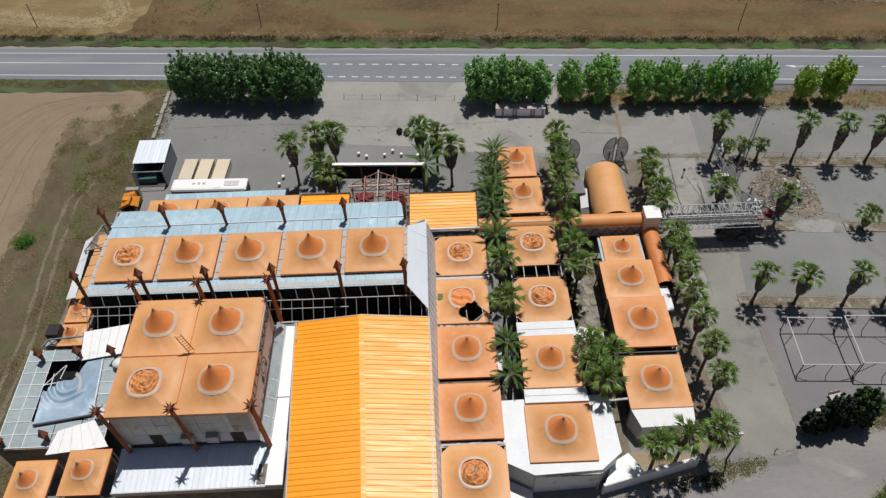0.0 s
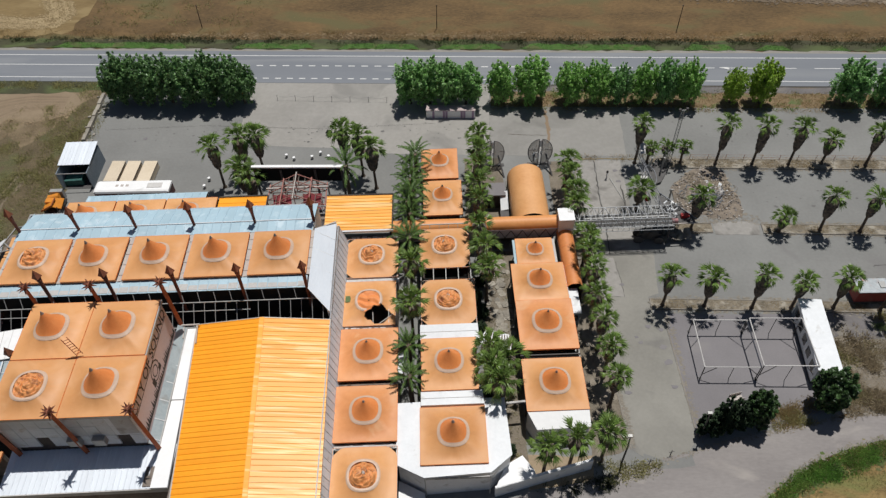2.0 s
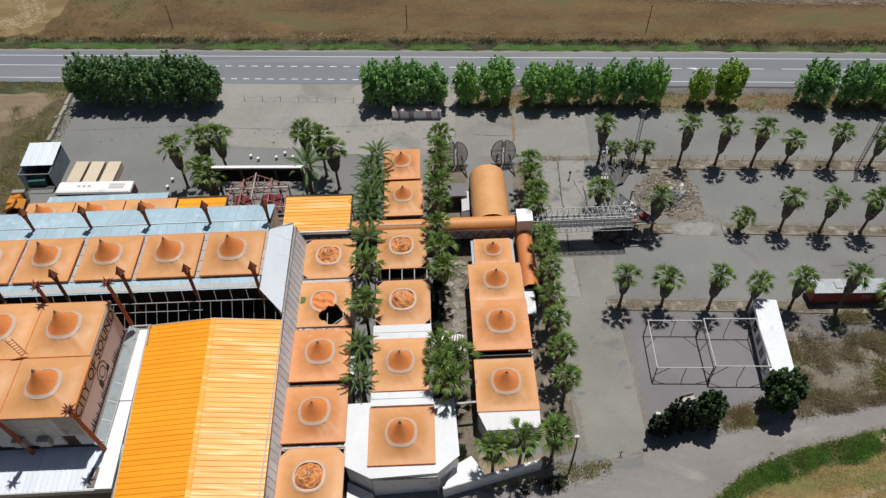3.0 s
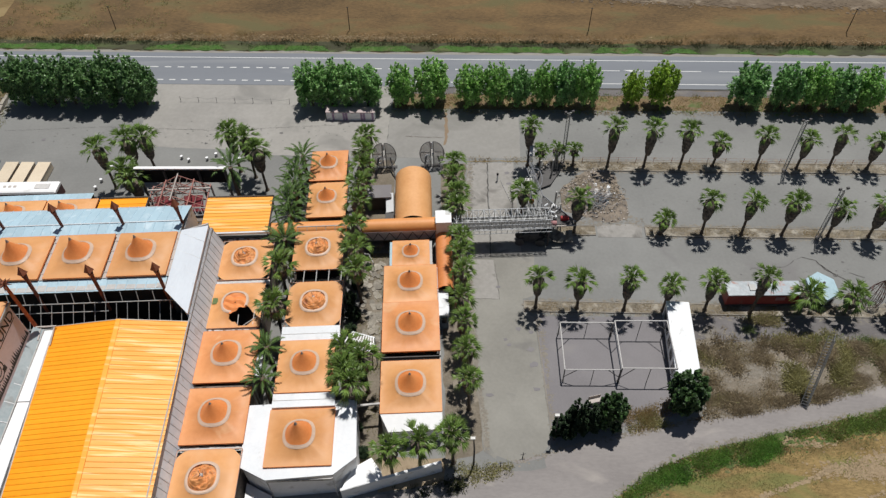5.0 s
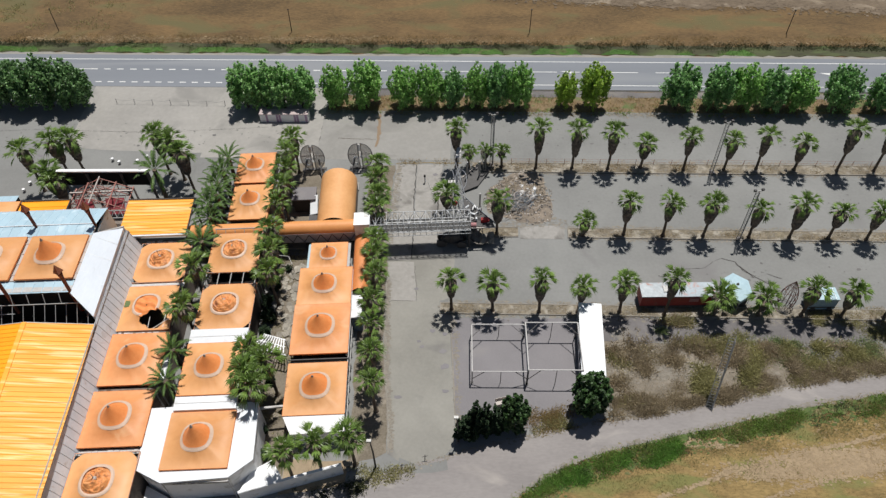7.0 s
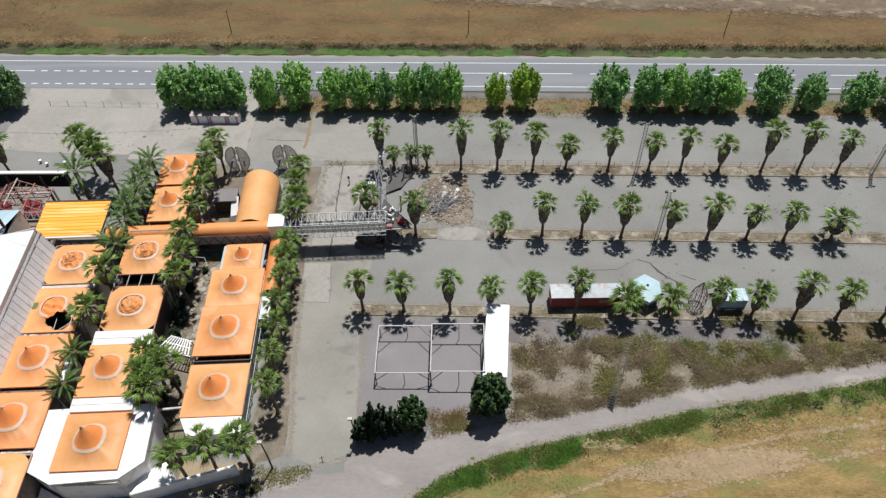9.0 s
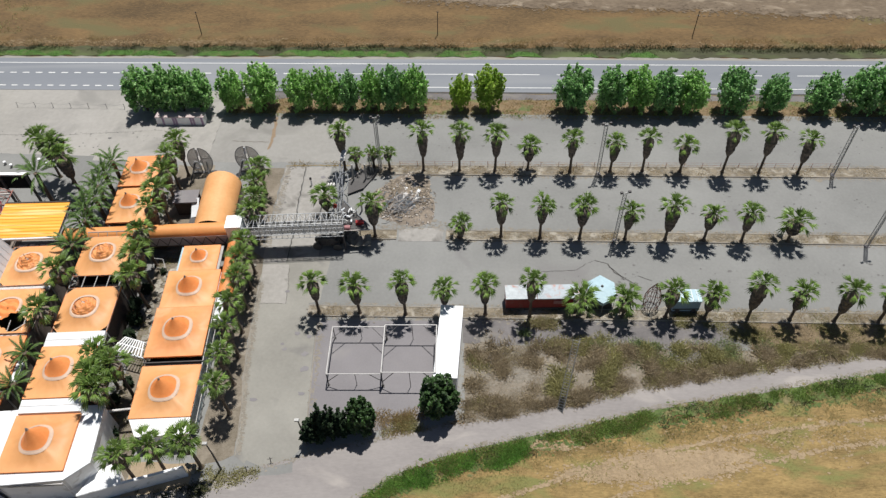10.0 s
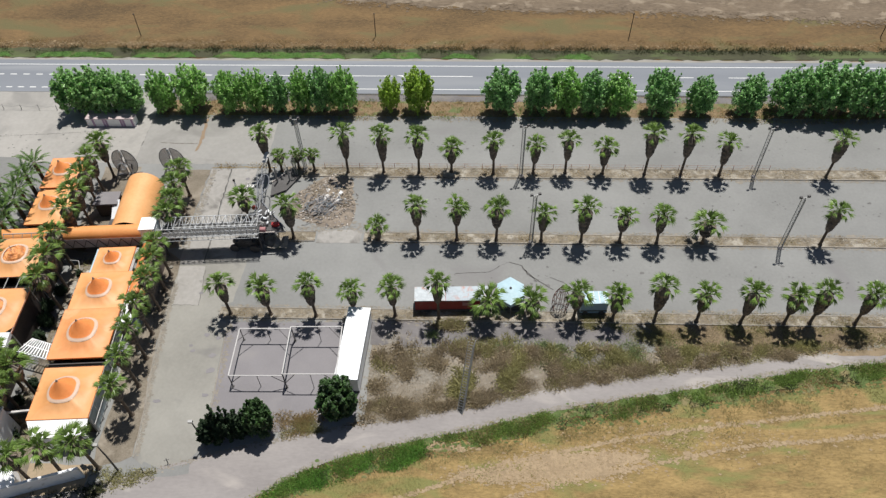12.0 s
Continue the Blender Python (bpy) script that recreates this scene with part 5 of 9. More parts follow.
# black print along the banner's lower edge and a round emblem
g = Geo()
v = -17.4
while v < -5.8:
    w, h = rng.uniform(0.25, 0.5), rng.uniform(0.5, 1.3)
    g.prism([(0, 0), (w, 0), (w * 0.5, h)], 0, 0.01)
    g.v[-6:] = [(-19.995 + p[2], v + p[0], 8.7 + p[1]) for p in g.v[-6:]]
    v += w * 0.8
part("print", g, M_INK, banner, "black jagged print")
g = Geo()
for r0, r1, n in ((0.95, 1.1, 20), (0.5, 0.64, 16)):
    for i in range(n):
        a, b = math.tau * i / n, math.tau * (i + 1) / n
        g.add([(-19.99, -11.6 + r0 * math.cos(a), 10.7 + r0 * math.sin(a)), (-19.99, -11.6 + r1 * math.cos(a), 10.7 + r1 * math.sin(a)), (-19.99, -11.6 + r1 * math.cos(b), 10.7 + r1 * math.sin(b)), (-19.99, -11.6 + r0 * math.cos(b), 10.7 + r0 * math.sin(b))], [(0, 1, 2, 3)])
g.box(-20.0, -19.99, -12.9, -12.3, 9.6, 10.6).box(-20.0, -19.99, -11.0, -10.4, 9.7, 10.3).box(-20.0, -19.99, -17.3, -5.9, 11.75, 11.85)
part("emblem", g, M_INK, banner, "black ring-shaped emblem")


def lettering(text, size, m, material, parent, width):
    cu = bpy.data.curves.new("lettering", "FONT")
    cu.body, cu.size, cu.extrude, cu.align_x = text, size, 0.004, "CENTER"
    cu.offset = 0.012 * size
    tmp = bpy.data.objects.new("lettering", cu)
    scene.collection.objects.link(tmp)
    bpy.context.view_layer.update()
    me = bpy.data.meshes.new_from_object(tmp)
    k = width / max(0.01, tmp.dimensions.x)
    bpy.data.objects.remove(tmp)
    me.materials.clear()
    me.materials.append(material)
    return part("lettering", me, material, parent, "", False, m @ Matrix.Diagonal((k, 1, 1, 1)))


lettering("CITY OF SOUND", 1.55, Matrix(((0, 0, 1, -19.985), (1, 0, 0, -11.55), (0, 1, 0, 11.98), (0, 0, 0, 1))), M_INK, banner, 11.6)

ladder = thing("roof_ladder", RB @ pose(-26.2, -11.7, 13.9), "rusty ladder standing on the tower roof", "ladder")
part("rail", Geo().beam((0.0, 0, 0), (-0.85, 0.5, 2.0), 0.06), M_RUST, ladder)
part("rail", Geo().beam((0.45, 0.25, 0), (-0.4, 0.75, 2.0), 0.06), M_RUST, ladder)
for k in range(7):
    f = 0.1 + k * 0.13
    part("rung", Geo().beam((-0.85 * f, 0.5 * f, 2.0 * f), (0.45 - 0.85 * f, 0.25 + 0.5 * f, 2.0 * f), 0.045), M_RUST, ladder)

# white roofs round the tower
wroof = thing("white_roof", RB, "white ribbed metal roof below the tower", "roof", "", "structure")
part("deck", Geo().prism([(-33.3, -21.85), (-17.7, -21.7), (-17.7, -17.65), (-33.3, -17.65)], [0, 0, 0, 0], [6.86, 6.86, 7.1, 7.1]), M_BROWNWALL, wroof, "stained outer wall under the white roof")
me = ribbed(4.2, 0.52).mesh("roof_sheet", M_WHITERIB)
for i in range(30):
    part("roof_sheet", me, M_WHITERIB, wroof, m=frame_of((-33.3 + (i + 1) * 0.52, -21.9 + 0.006 * i, 6.92), (0, 1, 0.058), (-1, 0, 0)))
part("fascia", Geo().prism([(-33.35, -22.0), (-17.7, -21.85), (-17.7, -21.76), (-33.35, -21.9)], 6.3, 6.94), M_PALEPANEL, wroof, "pale fascia")
strip = thing("white_gutter_roof", RB, "white strip roof between tower and hall", "roof", "", "structure")
part("roof_sheet", Geo().slab([(-19.2, -21.9, 7.36), (-17.62, -21.9, 7.36), (-17.9, -13.1, 7.5), (-19.1, -13.1, 7.5)], 0.3), M_BRIGHT, strip)
part("roof_sheet", Geo().slab([(-19.1, -13.0, 7.55), (-17.9, -13.0, 7.55), (-18.3, -4.6, 7.6), (-19.2, -4.6, 7.6)], 0.3), M_BRIGHT, strip)
part("skirting", Geo().slab([(-20.0, -17.9, 8.2), (-19.2, -17.9, 7.5), (-19.2, -4.6, 7.7), (-20.0, -4.6, 8.4)], 0.1), M_GLASSFIBRE, strip, "grey-blue sheet along the tower")
for k in range(7):
    v = -17.4 + k * 2.05
    part("seam", Geo().beam((-20.0, v, 8.24), (-19.2, v, 7.6), 0.07), M_WHITE, strip)
part("skirting_rail", Geo().beam((-19.18, -17.9, 7.55), (-19.18, -4.6, 7.75), 0.09), M_PALEPANEL, strip)
part("end_frame", Geo().beam((-19.9, -4.5, 8.1), (-17.9, -4.3, 7.9), 0.14).beam((-18.1, -4.4, 7.85), (-17.9, -6.6, 7.75), 0.12).beam((-19.5, -4.4, 7.9), (-19.3, -6.0, 7.85), 0.12), M_RING, strip, "grey steel end frame")
part("wall_below", Geo().box(-20.1, -17.9, -21.6, -4.6, 0, 7.04), M_BROWNWALL, strip)

# western annex: fibre roof with a fallen silvery tent
annex = thing("annex_roof", RB, "grey fibre-sheet annex roof with pale battens", "roof", "", "structure")
for i in range(8):
    v0 = -16.9 + i * 1.35
    for k in range(4):
        u0 = -45.9 + k * 2.58
        if 0 < k < 3 and 1 < i < 7:
            continue
        part("roof_sheet", Geo().slab([(u0, v0, 6.6 + 0.06 * i), (u0 + 2.5, v0, 6.6 + 0.06 * i), (u0 + 2.5, v0 + 1.28, 6.66 + 0.06 * i), (u0, v0 + 1.28, 6.66 + 0.06 * i)], 0.04), M_GLASSFIBRE, annex)
    for u0, u1 in (((-45.9, -35.6),) if i in (0, 1, 7) else ((-45.9, -43.2), (-37.7, -35.6))):
        part("batten", Geo().beam((u0, v0 - 0.03, 6.63 + 0.06 * i), (u1, v0 - 0.03, 6.63 + 0.06 * i), 0.07), M_WHITE, annex, "pale batten")
for u in (-45.9, -44.6, -43.32, -35.58):
    part("batten", Geo().beam((u, -16.9, 6.62), (u, -6.1, 7.1), 0.07), M_WHITE, annex, "pale batten")
# Flat black plate stands for the unlit room under the opening.
part("void", Geo().box(-44.2, -37.0, -15.4, -6.6, 5.6, 5.65), M_BLACK, annex, "black plate standing for the unlit room below the roof opening")
part("outer_wall", Geo().box(-45.9, -45.7, -17, -6, 0, 6.6), M_BROWNWALL, annex)
part("outer_wall", Geo().box(-45.7, -35.6, -17.1, -16.9, 0, 6.6), M_BROWNWALL, annex)
fallen = thing("fallen_tent", RB, "collapsed silvery-blue membrane tent over a dark opening", "tent")
FT = [Vector(c) for c in ((-43.15, -8.45, 7.16), (-37.9, -7.55, 7.2), (-37.25, -13.9, 7.0), (-42.85, -14.75, 6.95))]


def fallen_point(a, b):
    """A point of the slack membrane: a runs along its upper edge, b down from it."""
    p = FT[0].lerp(FT[1], a).lerp(FT[3].lerp(FT[2], a), b)
    x, y = (a - 0.42) * 5.4, (b - 0.3) * 6.4
    r, down = math.hypot(x, y), max(0.0, min(1.0, (y - 0.5 * x + 0.3) / 1.2))
    sag = -0.55 * max(0.0, 16 * a * (1 - a) * b * (1 - b)) ** 1.4
    fold = 0.26 * math.sin(7.5 * r + 0.8 * math.sin(2.1 * x)) * down * math.exp(-((r - 1.5) / 0.9) ** 2)
    return p + Vector((0, 0, sag + fold + 0.05 * math.sin(11 * a + 4 * b) * (1 - abs(2 * b - 1))))


def torn_edge(a):
    return float(np.interp(a, [0, 0.06, 0.12, 0.2, 0.3, 0.45, 0.56, 0.64, 0.7], [0.4, 0.42, 0.33, 0.27, 0.24, 0.26, 0.18, 0.06, 0]))


g, N = Geo(), 44
for j in range(N + 1):
    for i in range(N + 1):
        e = torn_edge(i / N)
        g.v.append(tuple(fallen_point(i / N, e + (1 - e) * j / N)))
g.f = [(j * (N + 1) + i, (j + 1) * (N + 1) + i, (j + 1) * (N + 1) + i + 1, j * (N + 1) + i + 1) for j in range(N) for i in range(N)]
part("canopy", g, M_SILVER, fallen, "", True)
g = Geo()
for k in range(15):
    for s in (0.19, 0.245):
        w = radians(-62 + 100 * k / 14)
        g.v.append(tuple(fallen_point(0.41 + s * math.cos(w), 0.36 + s * math.sin(w)) + Vector((0, 0, 0.03))))
g.f = [(2 * k, 2 * k + 1, 2 * k + 3, 2 * k + 2) for k in range(14)]
part("ring_band", g, M_PALEPANEL, fallen, "torn white remnant of the ring band", True)
part("edge_bar", Geo().beam(FT[1], FT[2], 0.12), M_WHITE, fallen, "pale edge bar")
part("edge_bar", Geo().beam(FT[3], FT[2], 0.16), M_DKSTEEL, fallen, "dark edge bar")
for a, b in (((0.3, 0.0), (-0.02, 0.32)), ((0.32, 0.0), (0.26, 0.24)), ((0.12, 0.12), (0.12, 0.4)), ((-0.02, 0.3), (0.2, 0.3))):
    p, q = (FT[0].lerp(FT[1], u).lerp(FT[3].lerp(FT[2], u), v) for u, v in (a, b))
    part("bare_pole", Geo().beam(p, q, 0.08), M_WHITE, fallen)
bxb = thing("black_roof_box", RB @ pose(-44.5, -3.6, 5.6), "black equipment box with a grey frame on the annex", "box")
part("body", Geo().box(-0.65, 0.65, -0.6, 0.8, 0, 1.5), M_INK, bxb)
part("unit", Geo().box(-0.7, 0.4, -1.5, -0.7, 0.0, 0.8), M_STEEL, bxb, "grey unit")
part("frame_bar", Geo().beam((0.0, -1.2, 1.5), (3.7, -1.0, 1.6), 0.14).beam((0.0, -1.2, 1.5), (-0.4, -2.1, 1.5), 0.14).beam((3.7, -1.0, 1.6), (4.0, -2.6, 1.5), 0.12).beam((1.0, -1.1, 1.5), (-0.2, -2.0, 1.2), 0.1), M_SHED, bxb, "blue-grey steel bar")
part("frame_leg", Geo().beam((0.0, -1.2, 0), (0.0, -1.2, 1.5), 0.1).beam((3.7, -1.0, 0), (3.7, -1.0, 1.6), 0.1), M_SHED, bxb)
for k, poly in enumerate(([(-40.6, -4.4, 7.7), (-36.0, -3.6, 7.7), (-36.1, -7.1, 7.4), (-40.1, -7.8, 7.4)][::-1], [(-40.0, -15.6, 7.2), (-36.7, -14.6, 7.3), (-34.8, -17.3, 6.95), (-40.6, -17.9, 6.9)][::-1])):
    w = thing("white_roof_panel", RB, "loose white sheet-metal panel on the annex", "roof panel", "annex panels")
    part("sheet", Geo().slab(poly, 0.05), M_BRIGHT, w)
    a, b, c, d = (Vector(p) for p in poly)
    for j in range(1, 5):
        part("seam", Geo().beam(a.lerp(b, j / 5) + Vector((0, 0, 0.02)), d.lerp(c, j / 5) + Vector((0, 0, 0.02)), 0.03), M_PALEPANEL, w)
for u, v in ((-36.0, -8.4), (-36.3, -14.1)):
    t = thing("roof_vent", RB @ pose(u, v, 7.1), "round white roof ventilator on a grey neck", "ventilator", "roof vents")
    part("neck", Geo().tube((0, 0, -0.4), (0, 0, 0.45), 0.42, 0.42, 12), M_STEEL, t)
    part("dome", Geo().ball((0, 0, 0.5), 0.62, 0.55, 12), M_WHITE, t, "white dome", True)
t = structure("west_white_sheet", Geo().slab([(-45.0, 9.6, 6.7), (-44.6, 0.8, 6.7), (-43.3, 0.7, 7.2), (-44.0, 9.9, 7.2)], 0.06), M_WHITE, "long white sheet along the outer wall", "roof", RB)
structure("west_wall", Geo().box(-45.0, -41.0, -5.2, 12, 0, 5.6), M_BROWNWALL, "stained outer wall of the annex", "wall", RB)
g = Geo()
for k in range(6):
    g.slab([(-43.2 + 0.02 * k, 0.4 + k * 1.6, 7.3), (-41.2, 0.4 + k * 1.6, 7.6), (-41.2, 1.9 + k * 1.6, 7.6), (-43.2, 1.9 + k * 1.6, 7.3)], 0.05)
structure("west_cloth_strip", g, M_TUNNEL, "faded orange cloth strips along the annex edge", "roof", RB)
fr = thing("steel_corner_frame", RB @ pose(-42.6, 8.0, 0), "grey steel frame with a white sheet at the block's corner", "frame")
for a, b in (((-1.6, -0.6, 7.4), (-0.6, 3.4, 7.4)), ((-0.6, 3.4, 7.4), (1.6, 3.0, 8.2)), ((-1.6, -0.6, 7.4), (1.6, -0.6, 8.2)), ((-1.2, 1.0, 7.4), (0.6, -0.6, 7.9)), ((-1.6, -0.6, 0), (-1.6, -0.6, 7.4)), ((-0.6, 3.4, 0), (-0.6, 3.4, 7.4))):
    part("bar", Geo().beam(a, b, 0.13), M_STEEL, fr)
part("white_sheet", Geo().slab([(0.2, -0.4, 7.3), (1.2, -0.4, 7.3), (1.2, 2.0, 7.3), (0.6, 2.0, 7.3)], 0.05), M_WHITE, fr)

# low walls under the tent columns
shell("column_wall", -3.2, 2.6, -23.5, 9.8, 0, 3.9, M_BROWNWALL, "stained rendered walls below the tents")
shell("column_wall", 5.7, 11.2, -12.0, 10.6, 0, 4.0, M_DARKWALL, "dark timber walls below the tents")
shell("column_wall", 6.0, 10.4, 15.3, 27.4, 0, 2.3, M_DARKWALL, "dark timber walls below the far tents")
shell("column_wall", 16.5, 22.1, -13.4, 5.7, 0, 3.0, M_DARKWALL, "dark timber walls of the car park pavilion")
cb = thing("open_bay", RB, "open steel bay between two tents over a dark room", "frame")
# A black plate paints the darkness of the room below the bay.
part("sheeting", Geo().box(5.6, 11.3, 2.9, 4.7, 3.4, 3.45), M_BLACK, cb, "black plate standing for the unlit room")
for k in range(5):
    part("rafter", Geo().beam((5.5 + k * 1.45, 2.9, 4.7), (5.5 + k * 1.45, 4.75, 4.7), 0.09), M_STEEL, cb)
bar = thing("lattice_rail", RB, "grey lattice rail along the tent edge", "rail")
for k in range(6):
    part("bar", Geo().beam((5.5 + k * 1.15, 10.95, 4.5), (5.5 + k * 1.15, 11.5, 5.0), 0.06), M_STEEL, bar)
part("top_bar", Geo().beam((5.4, 11.5, 5.0), (11.4, 11.5, 5.0), 0.1), M_STEEL, bar)
# Black box fills the gap in place of its shade.
dk = structure("pavilion_gap_shade", Geo().box(16.3, 22.4, -7.35, -6.55, 3.2, 3.3), M_BLACK, "black strip standing for the shade between two pavilion tents", "gap", RB)
part("gap_rail", Geo().beam((16.1, -6.95, 3.5), (22.6, -6.95, 3.5), 0.1), M_DKSTEEL, dk)
for v in (10.4, 3.6, -3.2, -10.35, -17.2):
    wd = structure("tent_gutter", Geo().box(-3.3, 2.9, v - 0.27, v + 0.27, 4.1, 4.3), M_PALEPANEL if v in (3.6, -17.2) else M_BROWNWALL, "narrow gutter with broken boards between two tents", "gutter", RB)
    for k in range(9):
        u = -3.0 + k * 0.65
        part("board", Geo().box(u, u + rng.uniform(0.3, 0.6), v - 0.2, v + rng.uniform(-0.05, 0.2), 4.3, 4.36), M_BARK if v == -10.35 else M_PALEPANEL, wd)

# white flat roofs of the middle column
for a, b in ((-5.4, -3.5), (-13.3, -11.8)):
    w = structure("white_flat_roof", Geo().slab([(5.35, a, 4.95), (11.75, a, 4.95), (11.65, b, 5.05), (5.35, b, 5.05)], 0.5), M_WHITE, "white flat roof between two tents", "roof", RB)
    part("fold", Geo().beam((5.4, (a + b) / 2, 5.02), (11.6, (a + b) / 2, 5.02), 0.04), M_PALEPANEL, w)
structure("white_side_panel", Geo().slab([(2.95, -9.2, 4.6), (3.5, -9.2, 4.4), (3.5, -6.6, 4.4), (2.95, -6.6, 4.6)], 0.4), M_WHITE, "white panel at a tent's side", "panel", RB)
pav = thing("white_pavilion", RB, "white plastered pavilion with chamfered corners", "building")
OUT = [(2.95, -12.8), (3.05, -19.2), (5.6, -20.5), (11.9, -20.2), (13.95, -18.6), (13.7, -12.5)]
part("wall", Geo().prism(OUT, 0, 4.3), M_WHITEWALL, pav, "white plaster walls")
part("roof", Geo().prism([(x * 1.0, y) for x, y in [(2.8, -12.7), (2.9, -19.3), (5.55, -20.7), (11.95, -20.4), (14.1, -18.7), (13.85, -12.4)]], 4.3, 4.5), M_WHITE, pav, "white flat roof")
part("cornice", Geo().box(5.7, 11.8, -20.62, -20.5, 3.75, 4.1), M_PALEPANEL, pav, "grey sign strip")
lettering("CITY OF SOUND", 0.42, Matrix(((1, 0, 0, 8.8), (0, 0, -1, -20.63), (0, 1, 0, 3.8), (0, 0, 0, 1))), M_INK, pav, 4.4)
part("plinth", Geo().prism([(2.9, -19.4), (5.5, -20.8), (5.5, -21.6), (2.9, -21.6)], 0, 1.1), M_WHITEWALL, pav)
for u in (5.6, 11.9):
    part("downpipe", Geo().tube((u, -20.6, 0), (u, -20.6, 4.3), 0.05, 0.05, 6), M_PALEPANEL, pav)
pwall = thing("perimeter_wall", RB, "low white perimeter wall round the garden corner", "wall", "", "structure")
PW = [(12.4, -21.0), (16.6, -19.93), (19.5, -19.2), (22.3, -18.52)]
for (a, b), (c, d) in zip(PW, PW[1:]):
    part("wall_run", Geo().prism([(a, b), (c, d), (c - 0.07, d + 0.28), (a - 0.07, b + 0.28)], 0, 2.0), M_WHITEWALL, pwall)
part("annex_roof", Geo().slab([(12.4, -20.95, 2.06), (16.5, -19.9, 2.06), (16.3, -19.2, 2.08), (15.3, -17.7, 2.1), (13.5, -18.7, 2.1)], 0.12), M_BRIGHT, pwall, "white flat slab")
part("annex_wall", Geo().prism([(12.5, -20.7), (16.3, -19.6), (16.2, -19.2), (15.3, -17.8), (13.6, -18.7)], 0, 1.9), M_WHITEWALL, pwall)
for k in range(9):
    s = rng.uniform(0.18, 0.32)
    part("end_stone", Geo().ball((22.55 + rng.uniform(-0.1, 0.5), -18.4 + rng.uniform(-0.2, 0.9), 0.2 + 0.2 * k), s, 0.8, 7), M_STONE, pwall, "rough stone of the broken wall end")
aw = thing("white_awning", RB, "white sloping awning at the pavilion's end", "awning")
part("sheet", Geo().slab([(17.0, -15.4, 2.85), (22.5, -15.25, 2.85), (22.5, -13.65, 3.4), (16.15, -13.6, 3.4)], 0.08), M_BRIGHT, aw)
part("cheek", Geo().prism([(16.2, -13.7), (17.0, -15.35), (17.1, -15.35), (16.4, -13.7)], 0, [3.3, 2.75, 2.75, 3.3]), M_PALEPANEL, aw)
part("back_wall", Geo().box(17.0, 22.4, -15.1, -15.0, 0, 2.7), M_WHITEWALL, aw)
wb = thing("white_kiosk", RB @ pose(22.4, -1.1, 0), "small white-roofed kiosk beside the tunnel", "kiosk")
part("body", Geo().box(0.15, 1.2, 0.1, 3.3, 0, 2.7), M_SHED, wb)
part("roof", Geo().box(0, 1.3, -0.05, 3.5, 2.7, 2.9), M_WHITE, wb, "white flat roof")
part("window", Geo().box(0.4, 1.0, 0.02, 0.1, 1.2, 2.2), M_GLASS, wb)
for u0, u1 in ((16.75, 17.1), (21.6, 21.95)):
    structure("grey_gutter", Geo().slab([(u0, 6.0, 3.0), (u1, 6.0, 3.0), (u1, 10.2, 3.0), (u0, 10.2, 3.0)], 0.15), M_PALEBLUE if u0 < 17 else M_STEEL, "grey gutter beside the small tent", "gutter", RB)
lou = thing("white_pergola", RB, "small white slatted pergola between the pavilions", "pergola")
PG = [Vector(p) for p in ((11.5, -4.3, 2.6), (12.7, -2.7, 2.6), (15.2, -3.6, 2.6), (15.4, -5.6, 2.6))]
for k in range(10):
    f = (k + 0.5) / 10
    part("slat", Geo().beam(PG[0].lerp(PG[3], f), PG[1].lerp(PG[2], f), 0.13), M_BRIGHT, lou)
for a, b in ((0, 3), (1, 2)):
    part("rail", Geo().beam(PG[a] - Vector((0, 0, 0.12)), PG[b] - Vector((0, 0, 0.12)), 0.13), M_WHITE, lou)
part("rail", Geo().beam(PG[0].lerp(PG[1], 0.5), PG[3].lerp(PG[2], 0.5), 0.1), M_BRIGHT, lou)
for p in PG:
    part("post", Geo().box(p.x - 0.05, p.x + 0.05, p.y - 0.05, p.y + 0.05, 0, 2.5), M_WHITE, lou)
lr = thing("lane_rail", RB, "thin grey hand rail over the garden lane", "rail")
part("rail", Geo().beam((12.2, 9.9, 1.6), (14.0, 9.6, 1.6), 0.07).beam((14.0, 9.6, 1.6), (14.6, 8.2, 1.6), 0.07), M_STEEL, lr)
part("post", Geo().beam((12.2, 9.9, 0), (12.2, 9.9, 1.6), 0.07), M_STEEL, lr)
part("post", Geo().beam((14.6, 8.2, 0), (14.6, 8.2, 1.6), 0.07), M_STEEL, lr)
deck = structure("garden_path", Geo().box(13.0, 16.3, -4.0, 9.6, -0.1, 0.04), M_SCRUB, "dusty path of broken pale paving between the pavilions", "path", RB)
grng = random.Random(77)
for k in range(95):
    x, y, r = grng.uniform(13.4, 16.0), grng.uniform(-3.6, 9.4), grng.uniform(0.22, 0.55)
    n = grng.randrange(5, 8)
    poly = [(r * grng.uniform(0.75, 1.15) * math.cos(math.tau * i / n), r * grng.uniform(0.75, 1.15) * math.sin(math.tau * i / n)) for i in range(n)]
    part("paving_stone", Geo().prism(poly, 0, grng.uniform(0.05, 0.16)), M_PAVER, deck, m=pose(x, y, 0.03, grng.uniform(-5, 5), grng.uniform(-5, 5), grng.uniform(0, 180)))
structure("store_slab", Geo().prism([(12.5, 62.9), (15.0, 62.9), (14.7, 64.8), (13.0, 64.6)], 0, 0.3), M_SLAB, "pale concrete slab beside the walkway", "slab")
ep = structure("pavilion_side", Geo().box(22.12, 22.2, -13.4, 5.6, 0, 2.9), M_GLASSFIBRE, "pale grey panelled side of the car park pavilion", "wall", RB)
for k in range(14):
    v = -13.3 + k * 1.45
    part("side_post", Geo().beam((22.45, v, 0), (22.45, v, 3.35), 0.08), M_PALEPANEL, ep)
